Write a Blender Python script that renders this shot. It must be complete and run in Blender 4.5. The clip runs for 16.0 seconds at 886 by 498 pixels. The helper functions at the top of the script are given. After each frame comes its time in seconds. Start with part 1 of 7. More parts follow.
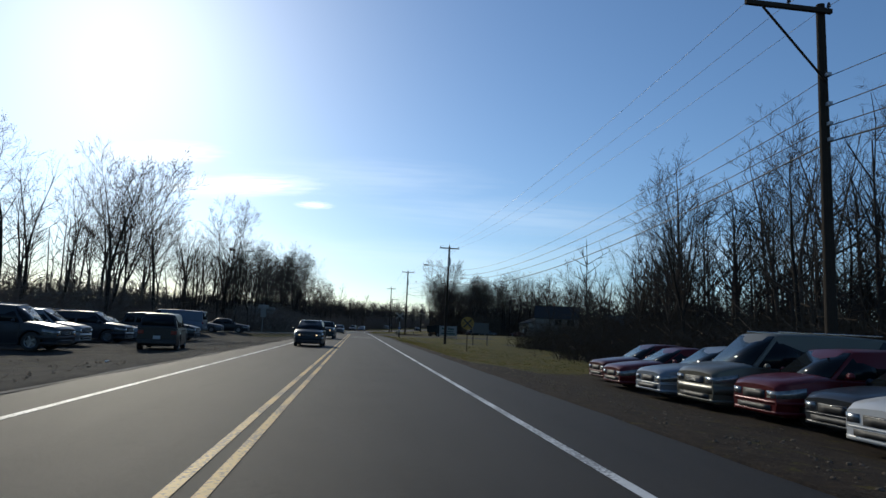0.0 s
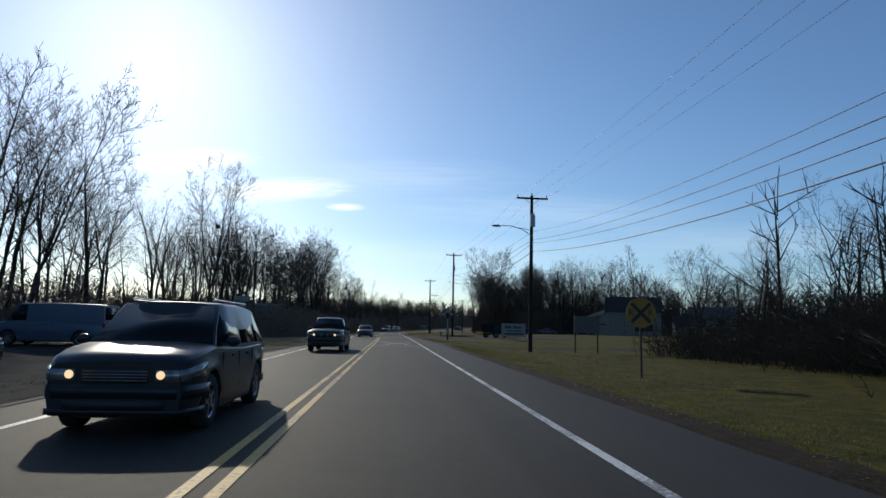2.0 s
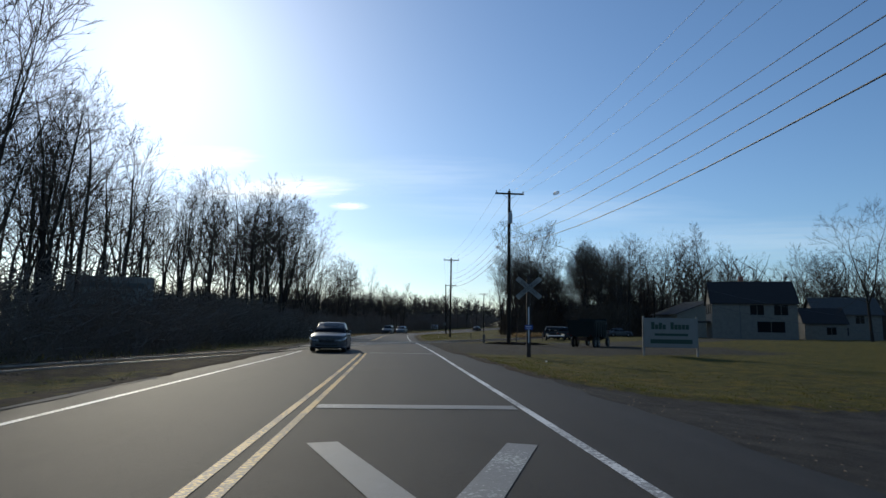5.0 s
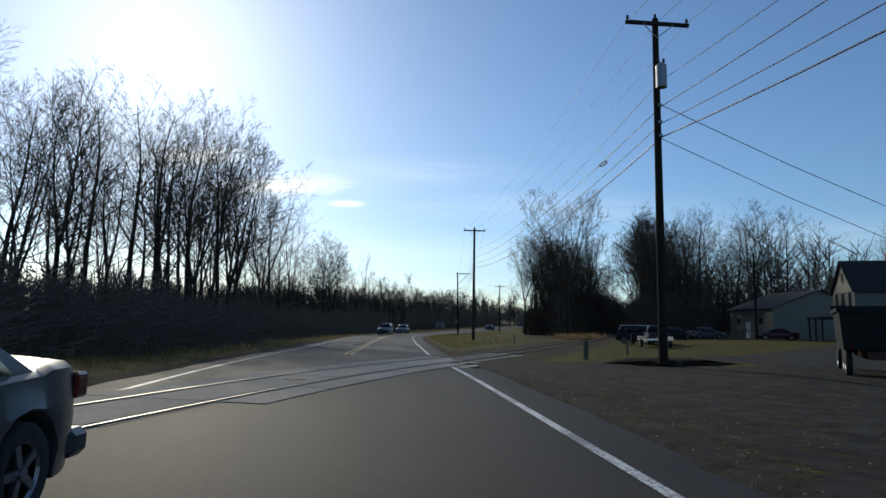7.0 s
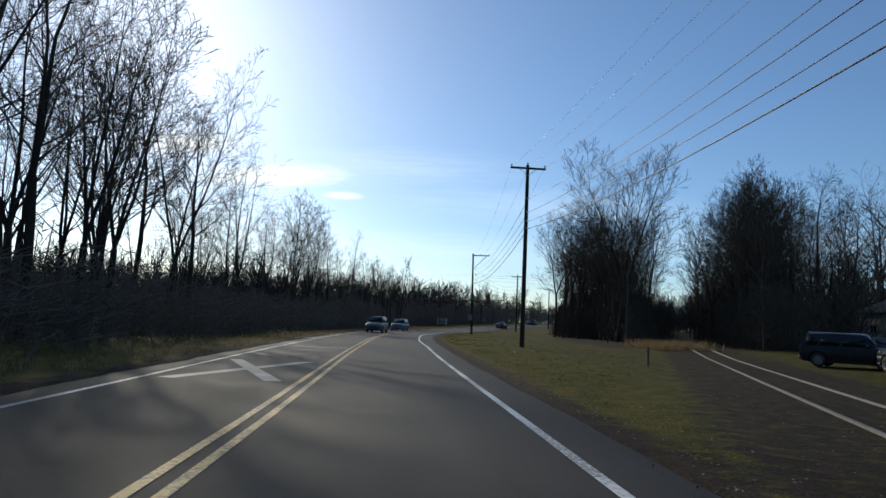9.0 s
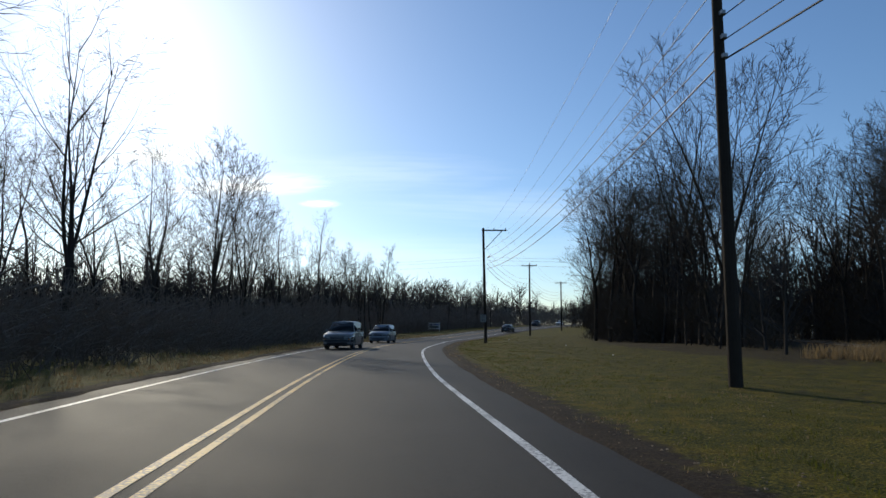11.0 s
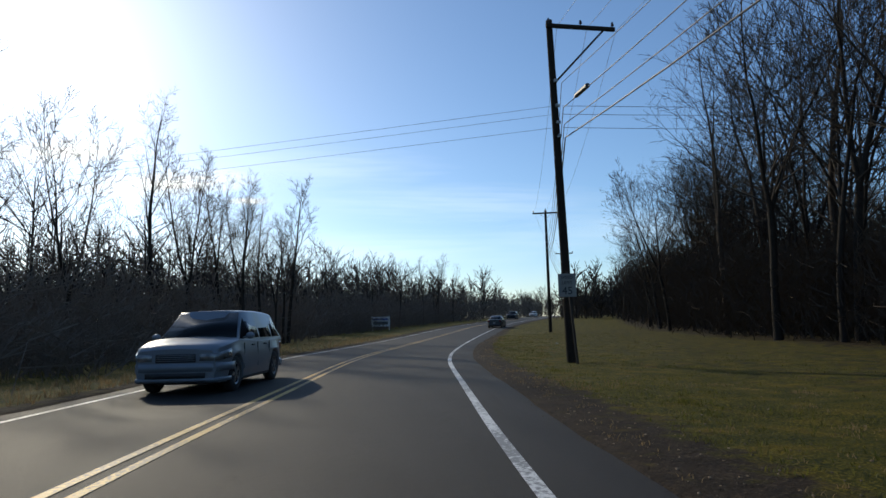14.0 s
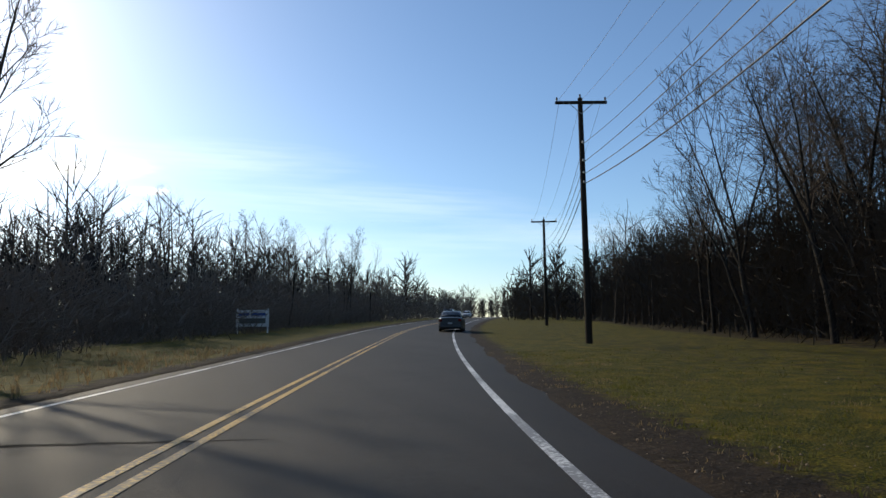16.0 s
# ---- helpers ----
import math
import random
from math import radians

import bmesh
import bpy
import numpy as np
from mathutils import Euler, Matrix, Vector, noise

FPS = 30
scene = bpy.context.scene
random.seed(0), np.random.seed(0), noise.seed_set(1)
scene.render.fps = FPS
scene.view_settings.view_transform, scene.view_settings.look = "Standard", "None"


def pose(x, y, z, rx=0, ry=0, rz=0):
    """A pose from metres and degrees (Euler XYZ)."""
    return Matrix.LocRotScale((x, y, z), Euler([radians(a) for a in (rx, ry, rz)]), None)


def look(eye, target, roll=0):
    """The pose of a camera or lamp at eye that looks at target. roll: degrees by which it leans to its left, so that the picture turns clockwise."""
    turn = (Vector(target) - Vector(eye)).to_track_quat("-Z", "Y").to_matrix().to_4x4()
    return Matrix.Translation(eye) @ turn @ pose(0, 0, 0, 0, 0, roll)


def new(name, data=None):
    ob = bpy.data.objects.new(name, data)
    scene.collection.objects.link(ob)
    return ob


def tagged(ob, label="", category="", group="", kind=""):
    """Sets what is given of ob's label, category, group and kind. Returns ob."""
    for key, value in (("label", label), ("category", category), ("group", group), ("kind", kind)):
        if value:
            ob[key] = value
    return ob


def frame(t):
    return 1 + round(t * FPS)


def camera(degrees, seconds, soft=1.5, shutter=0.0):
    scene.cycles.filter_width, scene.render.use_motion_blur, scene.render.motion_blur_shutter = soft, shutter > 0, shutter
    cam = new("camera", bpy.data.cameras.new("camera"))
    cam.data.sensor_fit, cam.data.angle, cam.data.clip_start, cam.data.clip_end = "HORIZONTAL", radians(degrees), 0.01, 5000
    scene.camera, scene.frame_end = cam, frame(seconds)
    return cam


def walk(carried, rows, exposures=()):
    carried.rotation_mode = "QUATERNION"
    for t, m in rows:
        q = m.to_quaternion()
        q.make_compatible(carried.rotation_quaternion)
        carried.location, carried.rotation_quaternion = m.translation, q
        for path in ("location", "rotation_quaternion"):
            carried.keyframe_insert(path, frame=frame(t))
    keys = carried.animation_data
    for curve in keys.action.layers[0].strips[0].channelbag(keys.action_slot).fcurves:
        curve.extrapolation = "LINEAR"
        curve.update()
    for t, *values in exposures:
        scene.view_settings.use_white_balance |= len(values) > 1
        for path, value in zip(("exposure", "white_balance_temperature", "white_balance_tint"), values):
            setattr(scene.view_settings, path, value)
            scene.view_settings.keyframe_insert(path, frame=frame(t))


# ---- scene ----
cam = camera(70.0, 16.0, soft=1.5)
PATH = [
    (0, (-0.259, -1.894, 1.255), (-0.005, 0.073, 1.511), 2.5),
    (0.5, (-0.228, 5.725, 1.245), (-0.01, 7.696, 1.499), 2.4),
    (1, (-0.168, 13.298, 1.24), (0.018, 15.274, 1.492), 1.9),
    (1.5, (-0.063, 20.843, 1.245), (0.103, 22.821, 1.495), 1.8),
    (2, (-0.038, 28.521, 1.243), (0.116, 30.499, 1.493), 1.2),
    (2.5, (0.005, 36.243, 1.229), (0.146, 38.223, 1.474), 1.5),
    (3, (0.012, 44.018, 1.252), (0.163, 45.998, 1.496), 1.8),
    (3.5, (0.026, 51.803, 1.264), (0.176, 53.782, 1.509), 1.8),
    (4, (0.044, 59.628, 1.299), (0.189, 61.608, 1.544), 1.3),
    (4.2, (0.049, 62.748, 1.302), (0.189, 64.728, 1.548), 1.0),
    (6.3, (-0.057, 95.534, 1.234), (0.092, 97.513, 1.485), 1.2),
    (6.5, (-0.082, 98.595, 1.243), (0.065, 100.574, 1.491), 1.5),
    (7, (-0.169, 106.1, 1.303), (-0.023, 108.079, 1.548), 1.0),
    (7.4, (-0.297, 111.949, 1.367), (-0.153, 113.931, 1.592), 1.6),
    (7.5, (-0.334, 113.394, 1.373), (-0.191, 115.374, 1.613), 0.8),
    (8, (-0.534, 120.558, 1.384), (-0.386, 122.538, 1.621), 1.8),
    (8.2, (-0.534, 123.423, 1.375), (-0.389, 125.404, 1.607), 2.4),
    (10.3, (-0.276, 153.427, 1.255), (-0.072, 155.401, 1.497), 1.9),
    (10.5, (-0.205, 156.238, 1.264), (0.008, 158.211, 1.512), 1.4),
    (11, (0.017, 163.364, 1.286), (0.244, 165.335, 1.537), 0.4),
    (11.5, (0.281, 170.494, 1.242), (0.532, 172.462, 1.49), -0.5),
    (12, (0.6, 177.736, 1.2), (0.876, 179.702, 1.443), -1.1),
    (12.5, (0.997, 185.166, 1.176), (1.295, 187.129, 1.417), -1.3),
    (13, (1.512, 192.793, 1.167), (1.831, 194.752, 1.41), -2.0),
    (13.5, (2.227, 200.591, 1.174), (2.601, 202.541, 1.414), -2.0),
    (14, (3.244, 208.458, 1.191), (3.674, 210.396, 1.431), -1.4),
    (14.5, (4.485, 216.424, 1.186), (4.958, 218.353, 1.427), -1.4),
    (15, (5.821, 224.433, 1.187), (6.345, 226.349, 1.423), -1.1),
    (15.5, (7.514, 232.418, 1.196), (8.121, 234.31, 1.428), -0.9),
    (16, (9.56, 240.382, 1.203), (10.258, 242.241, 1.443), -0.6),
]
walk(cam, [(t, look(eye, target, roll)) for t, eye, target, roll in PATH],
     exposures=[(0, -0.11, 6210, 5), (3, -0.16, 6210, 6), (5.5, -0.07, 6280, 5), (8, -0.03, 6350, 5), (10.5, 0.1, 6400, 6), (12, 0.13, 6420, 6), (14, 0.2, 6520, 6), (16, 0.4, 6850, 7)])

# ---- world, sun ----
SUN_AZ, SUN_EL = -21.5, 24.5          # degrees: left of +y, and up


def sun_direction():
    a, e = radians(SUN_AZ), radians(SUN_EL)
    return Vector((math.sin(a) * math.cos(e), math.cos(a) * math.cos(e), math.sin(e)))


world = bpy.data.worlds.new("sky")
scene.world = world
world.use_nodes = True
wn = world.node_tree
sky = wn.nodes.new("ShaderNodeTexSky")
sky.sky_type = "NISHITA"
sky.sun_disc = False
sky.sun_elevation = radians(SUN_EL)
sky.sun_rotation = radians(SUN_AZ)
sky.air_density, sky.dust_density, sky.ozone_density = 1.0, 0.55, 5.2
sky.altitude = 100
wn.links.new(sky.outputs[0], wn.nodes["Background"].inputs[0])
wn.nodes["Background"].inputs[1].default_value = 0.116

sun = new("sun", bpy.data.lights.new("sun", "SUN"))
sun.data.energy, sun.data.angle, sun.data.color = 2.5, radians(0.9), (1.0, 0.88, 0.7)
sun.matrix_world = Matrix.Translation((0, 0, 60)) @ sun_direction().to_track_quat("Z", "Y").to_matrix().to_4x4()

# ---- materials ----


def mat(name, base, rough=0.7, metal=0.0, grain=(), bump=(), spec=0.5, vary=0.0, coat=0.0, ior=1.5):
    """A node material. grain: (scale, amount, second colour) layers of noise; bump: (scale, height) layers; vary: spread between objects."""
    m = bpy.data.materials.new(name)
    m.use_nodes = True
    nt = m.node_tree
    b = nt.nodes["Principled BSDF"]
    b.inputs["Roughness"].default_value = rough
    b.inputs["Metallic"].default_value = metal
    b.inputs["Specular IOR Level"].default_value = spec
    b.inputs["Coat Weight"].default_value = coat
    b.inputs["IOR"].default_value = ior
    b.inputs["Coat IOR"].default_value = ior
    col = nt.nodes.new("ShaderNodeRGB")
    col.outputs[0].default_value = (*base, 1)
    last = col.outputs[0]
    tc = nt.nodes.new("ShaderNodeTexCoord")
    for scale, amount, other in grain:
        n = nt.nodes.new("ShaderNodeTexNoise")
        n.inputs["Scale"].default_value, n.inputs["Detail"].default_value = scale, 5
        nt.links.new(tc.outputs["Object"], n.inputs["Vector"])
        r = nt.nodes.new("ShaderNodeMapRange")
        r.inputs["From Min"].default_value, r.inputs["From Max"].default_value = 0.35, 0.68
        r.inputs["To Max"].default_value = amount
        nt.links.new(n.outputs[0], r.inputs[0])
        x = nt.nodes.new("ShaderNodeMix")
        x.data_type = "RGBA"
        x.inputs["B"].default_value = (*other, 1)
        nt.links.new(r.outputs[0], x.inputs["Factor"])
        nt.links.new(last, x.inputs["A"])
        last = x.outputs["Result"]
    if vary:
        oi = nt.nodes.new("ShaderNodeObjectInfo")
        h = nt.nodes.new("ShaderNodeHueSaturation")
        r = nt.nodes.new("ShaderNodeMapRange")
        r.inputs["To Min"].default_value, r.inputs["To Max"].default_value = 1 - vary, 1 + vary
        nt.links.new(oi.outputs["Random"], r.inputs[0])
        nt.links.new(r.outputs[0], h.inputs["Value"])
        nt.links.new(last, h.inputs["Color"])
        last = h.outputs[0]
    nt.links.new(last, b.inputs["Base Color"])
    height = None
    for scale, amount in bump:
        n = nt.nodes.new("ShaderNodeTexNoise")
        n.inputs["Scale"].default_value, n.inputs["Detail"].default_value = scale, 6
        nt.links.new(tc.outputs["Object"], n.inputs["Vector"])
        bp = nt.nodes.new("ShaderNodeBump")
        bp.inputs["Distance"].default_value = amount
        nt.links.new(n.outputs[0], bp.inputs["Height"])
        if height:
            nt.links.new(height, bp.inputs["Normal"])
        height = bp.outputs[0]
    if height:
        nt.links.new(height, b.inputs["Normal"])
    return m


def asphalt(name, base):
    """Worn asphalt: stone grain, long wheel tracks, patches and fine cracks."""
    m = mat(name, base, 0.72, grain=((120, 0.9, tuple(c * 2.4 for c in base)), (0.45, 0.75, tuple(c * 0.5 for c in base)), (3.0, 0.55, tuple(c * 1.5 for c in base)), (17, 0.5, tuple(c * 0.55 for c in base))),
            bump=((160, 0.006), (14, 0.006)), spec=0.2)
    nt = m.node_tree
    b = nt.nodes["Principled BSDF"]
    colour = b.inputs["Base Color"].links[0].from_socket
    tc = nt.nodes.new("ShaderNodeTexCoord")
    mp = nt.nodes.new("ShaderNodeMapping")
    mp.inputs["Scale"].default_value = (1.1, 0.02, 1)
    nt.links.new(tc.outputs["Object"], mp.inputs[0])
    n = nt.nodes.new("ShaderNodeTexNoise")
    n.inputs["Scale"].default_value, n.inputs["Detail"].default_value = 1.0, 3
    nt.links.new(mp.outputs[0], n.inputs[0])
    r = nt.nodes.new("ShaderNodeMapRange")
    r.inputs["From Min"].default_value, r.inputs["From Max"].default_value = 0.35, 0.65
    r.inputs["To Max"].default_value = 0.7
    nt.links.new(n.outputs[0], r.inputs[0])
    x = nt.nodes.new("ShaderNodeMix")
    x.data_type = "RGBA"
    x.inputs["B"].default_value = (*[c * 1.8 for c in base], 1)
    nt.links.new(r.outputs[0], x.inputs["Factor"])
    nt.links.new(colour, x.inputs["A"])
    v = nt.nodes.new("ShaderNodeTexVoronoi")
    v.feature = "DISTANCE_TO_EDGE"
    v.inputs["Scale"].default_value = 0.22
    wob = nt.nodes.new("ShaderNodeTexNoise")
    wob.inputs["Scale"].default_value, wob.inputs["Detail"].default_value = 1.3, 6
    add = nt.nodes.new("ShaderNodeVectorMath")
    sc = nt.nodes.new("ShaderNodeVectorMath")
    sc.operation = "SCALE"
    sc.inputs["Scale"].default_value = 1.6
    nt.links.new(tc.outputs["Object"], wob.inputs[0])
    nt.links.new(wob.outputs[1], sc.inputs[0])
    nt.links.new(tc.outputs["Object"], add.inputs[0])
    nt.links.new(sc.outputs[0], add.inputs[1])
    nt.links.new(add.outputs[0], v.inputs["Vector"])
    c = nt.nodes.new("ShaderNodeMapRange")
    c.inputs["From Min"].default_value, c.inputs["From Max"].default_value = 0.0, 0.004
    c.inputs["To Min"].default_value, c.inputs["To Max"].default_value = 0.55, 0.0
    nt.links.new(v.outputs["Distance"], c.inputs[0])
    k = nt.nodes.new("ShaderNodeMix")
    k.data_type = "RGBA"
    k.inputs["B"].default_value = (*[c_ * 0.3 for c_ in base], 1)
    nt.links.new(c.outputs[0], k.inputs["Factor"])
    nt.links.new(x.outputs["Result"], k.inputs["A"])
    nt.links.new(k.outputs["Result"], b.inputs["Base Color"])
    return m


def paint(name, base, worn, gone=0.35):
    """Road paint with worn holes that show the asphalt."""
    m = mat(name, base, 0.6, grain=((6, 0.5, tuple(c * 0.72 for c in base)),), bump=((120, 0.004),))
    nt = m.node_tree
    b = nt.nodes["Principled BSDF"]
    colour = b.inputs["Base Color"].links[0].from_socket
    tc = nt.nodes.new("ShaderNodeTexCoord")
    a = nt.nodes.new("ShaderNodeTexNoise")
    a.inputs["Scale"].default_value, a.inputs["Detail"].default_value = 22, 6
    z = nt.nodes.new("ShaderNodeTexNoise")
    z.inputs["Scale"].default_value, z.inputs["Detail"].default_value = 0.5, 3
    nt.links.new(tc.outputs["Object"], a.inputs[0])
    nt.links.new(tc.outputs["Object"], z.inputs[0])
    s = nt.nodes.new("ShaderNodeMath")
    s.operation = "ADD"
    nt.links.new(a.outputs[0], s.inputs[0])
    nt.links.new(z.outputs[0], s.inputs[1])
    r = nt.nodes.new("ShaderNodeMapRange")
    r.inputs["From Min"].default_value, r.inputs["From Max"].default_value = 1.25 - gone, 1.4 - gone
    nt.links.new(s.outputs[0], r.inputs[0])
    r.inputs["To Min"].default_value, r.inputs["To Max"].default_value = 0.0, 0.75
    x = nt.nodes.new("ShaderNodeMix")
    x.data_type = "RGBA"
    x.inputs["B"].default_value = (*worn, 1)
    nt.links.new(r.outputs[0], x.inputs["Factor"])
    nt.links.new(colour, x.inputs["A"])
    nt.links.new(x.outputs["Result"], b.inputs["Base Color"])
    return m


def ground_material():
    """Grass, bare dirt and gravel, told apart by two layers stored on the ground's own points, with ragged edges."""
    m = bpy.data.materials.new("ground_cover")
    m.use_nodes = True
    nt = m.node_tree
    b = nt.nodes["Principled BSDF"]
    b.inputs["Roughness"].default_value = 0.95
    b.inputs["Specular IOR Level"].default_value = 0.15
    tc = nt.nodes.new("ShaderNodeTexCoord")

    def noise_of(scale, detail=5):
        n = nt.nodes.new("ShaderNodeTexNoise")
        n.inputs["Scale"].default_value, n.inputs["Detail"].default_value = scale, detail
        nt.links.new(tc.outputs["Object"], n.inputs[0])
        return n.outputs[0]

    def ramp(value, stops):
        r = nt.nodes.new("ShaderNodeValToRGB")
        e = r.color_ramp.elements
        e[0].position, e[0].color = stops[0][0], (*stops[0][1], 1)
        e[1].position, e[1].color = stops[-1][0], (*stops[-1][1], 1)
        for p, c in stops[1:-1]:
            e.new(p).color = (*c, 1)
        nt.links.new(value, r.inputs[0])
        return r.outputs[0]

    def mixed(a, c, f):
        x = nt.nodes.new("ShaderNodeMix")
        x.data_type = "RGBA"
        nt.links.new(f, x.inputs["Factor"])
        nt.links.new(a, x.inputs["A"])
        nt.links.new(c, x.inputs["B"])
        return x.outputs["Result"]

    def mask(layer, scale, soft):
        a = nt.nodes.new("ShaderNodeAttribute")
        a.attribute_name = layer
        s = nt.nodes.new("ShaderNodeMath")
        s.operation = "ADD"
        nt.links.new(a.outputs["Fac"], s.inputs[0])
        nt.links.new(noise_of(scale, 8), s.inputs[1])
        r = nt.nodes.new("ShaderNodeMapRange")
        r.inputs["From Min"].default_value, r.inputs["From Max"].default_value = 1.0 - soft, 1.0 + soft
        nt.links.new(s.outputs[0], r.inputs[0])
        return r.outputs[0]

    grass = mixed(ramp(noise_of(30, 9), ((0.36, (0.004, 0.007, 0.001)), (0.5, (0.06, 0.058, 0.003)), (0.64, (0.26, 0.195, 0.016)))),
                  ramp(noise_of(1.6, 8), ((0.36, (0.015, 0.022, 0.002)), (0.5, (0.058, 0.054, 0.004)), (0.64, (0.14, 0.095, 0.008)))), noise_of(0.25, 5))
    dirt = mixed(ramp(noise_of(26, 9), ((0.34, (0.009, 0.006, 0.004)), (0.54, (0.036, 0.024, 0.014)), (0.7, (0.11, 0.078, 0.046)))),
                 ramp(noise_of(2, 8), ((0.36, (0.011, 0.0075, 0.005)), (0.66, (0.048, 0.032, 0.019)))), noise_of(0.8, 4))
    gravel = mixed(ramp(noise_of(70, 9), ((0.34, (0.01, 0.009, 0.009)), (0.55, (0.046, 0.042, 0.037)), (0.72, (0.15, 0.137, 0.118)))),
                   ramp(noise_of(1.2, 6), ((0.36, (0.012, 0.011, 0.01)), (0.64, (0.07, 0.063, 0.053)))), noise_of(0.4, 4))
    c = mixed(mixed(grass, dirt, mask("dirt", 3.0, 0.12)), gravel, mask("gravel", 2.0, 0.12))
    nt.links.new(c, b.inputs["Base Color"])
    bp = nt.nodes.new("ShaderNodeBump")
    bp.inputs["Distance"].default_value = 0.06
    nt.links.new(noise_of(9, 8), bp.inputs["Height"])
    bp2 = nt.nodes.new("ShaderNodeBump")
    bp2.inputs["Distance"].default_value = 0.03
    nt.links.new(noise_of(60, 6), bp2.inputs["Height"])
    nt.links.new(bp.outputs[0], bp2.inputs["Normal"])
    nt.links.new(bp2.outputs[0], b.inputs["Normal"])
    return m


M_ROAD = asphalt("asphalt", (0.02, 0.0172, 0.0145))
M_YELLOW = paint("yellow_paint", (0.62, 0.36, 0.06), (0.07, 0.06, 0.05), 0.3)
M_WHITE = paint("white_paint", (0.72, 0.71, 0.68), (0.09, 0.085, 0.08), 0.3)
M_WHITE_WORN = paint("worn_white_paint", (0.55, 0.54, 0.5), (0.08, 0.075, 0.07), 0.55)
M_GROUND = ground_material()
M_CONCRETE = mat("concrete", (0.2, 0.19, 0.17), 0.9, grain=((0.9, 0.7, (0.15, 0.142, 0.125)), (45, 0.5, (0.32, 0.305, 0.28)), (6, 0.4, (0.12, 0.11, 0.1))), bump=((60, 0.006),), vary=0.1)
M_RAIL = mat("worn_steel_rail", (0.24, 0.225, 0.21), 0.5, 0.75, grain=((8, 0.6, (0.12, 0.085, 0.06)),))
M_RUST = mat("rusty_steel", (0.13, 0.07, 0.045), 0.8, 0.3, grain=((14, 0.7, (0.06, 0.035, 0.025)),), bump=((40, 0.004),))
M_RUBBER = mat("black_rubber", (0.018, 0.018, 0.019), 0.85, grain=((30, 0.5, (0.04, 0.04, 0.04)),))
M_BALLAST = mat("ballast_stone", (0.036, 0.028, 0.022), 0.95, grain=((22, 0.8, (0.018, 0.014, 0.011)), (60, 0.5, (0.08, 0.066, 0.052))), bump=((24, 0.05),), spec=0.1)
M_POLE = mat("weathered_pole_wood", (0.036, 0.028, 0.021), 0.9, grain=((12, 0.6, (0.028, 0.021, 0.017)), (1.2, 0.4, (0.052, 0.041, 0.032))), bump=((40, 0.01),), vary=0.2, spec=0.12)
M_BARK = mat("grey_bark", (0.04, 0.033, 0.027), 0.95, grain=((9, 0.6, (0.026, 0.022, 0.018)), (1.0, 0.4, (0.055, 0.047, 0.04))), bump=((30, 0.015),), vary=0.22, spec=0.1)
M_TWIG = mat("bare_twigs", (0.075, 0.059, 0.046), 0.95, grain=((0.7, 0.6, (0.105, 0.083, 0.065)),), vary=0.25, spec=0.1)
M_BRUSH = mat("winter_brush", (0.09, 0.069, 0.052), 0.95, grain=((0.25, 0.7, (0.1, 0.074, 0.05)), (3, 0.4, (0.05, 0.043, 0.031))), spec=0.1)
# Lighter copy of winter_brush: glare on the left put into its colour.
M_BRUSH_GLARE = mat("glare_lit_brush", (0.2, 0.165, 0.135), 0.95, grain=((0.25, 0.7, (0.15, 0.12, 0.095)), (3, 0.4, (0.1, 0.085, 0.068))), spec=0.1)
M_FARWOOD = mat("far_woods", (0.06, 0.05, 0.043), 1.0, grain=((0.06, 0.6, (0.075, 0.059, 0.048)), (0.8, 0.4, (0.045, 0.04, 0.034))), spec=0.1)
M_LEAF = mat("dry_leaf", (0.16, 0.08, 0.035), 0.8, vary=0.3, grain=((2, 0.6, (0.1, 0.045, 0.02)),))
M_GRASSBLADE = mat("grass_blade", (0.1, 0.1, 0.012), 0.8, grain=((0.5, 0.7, (0.2, 0.165, 0.055)), (5, 0.5, (0.08, 0.1, 0.018))))
M_DRYBLADE = mat("dry_grass_blade", (0.28, 0.2, 0.1), 0.85, grain=((2, 0.6, (0.17, 0.115, 0.055)),))


def lets_light_through(m, share):
    """Thin leaves and blades glow when the sun stands behind them."""
    nt = m.node_tree
    b = nt.nodes["Principled BSDF"]
    tr, mx = nt.nodes.new("ShaderNodeBsdfTranslucent"), nt.nodes.new("ShaderNodeMixShader")
    nt.links.new(b.inputs["Base Color"].links[0].from_socket, tr.inputs[0])
    mx.inputs[0].default_value = share
    nt.links.new(b.outputs[0], mx.inputs[1])
    nt.links.new(tr.outputs[0], mx.inputs[2])
    nt.links.new(mx.outputs[0], nt.nodes["Material Output"].inputs[0])


for m_ in (M_GRASSBLADE, M_DRYBLADE, M_LEAF):
    lets_light_through(m_, 0.5)
M_GALV = mat("galvanised_steel", (0.3, 0.31, 0.32), 0.5, 0.7, grain=((6, 0.5, (0.2, 0.2, 0.21)),))
M_CABLE = mat("black_cable", (0.02, 0.02, 0.022), 0.5)
M_PORCELAIN = mat("brown_porcelain", (0.06, 0.035, 0.025), 0.25)

# ---- shared builders ----


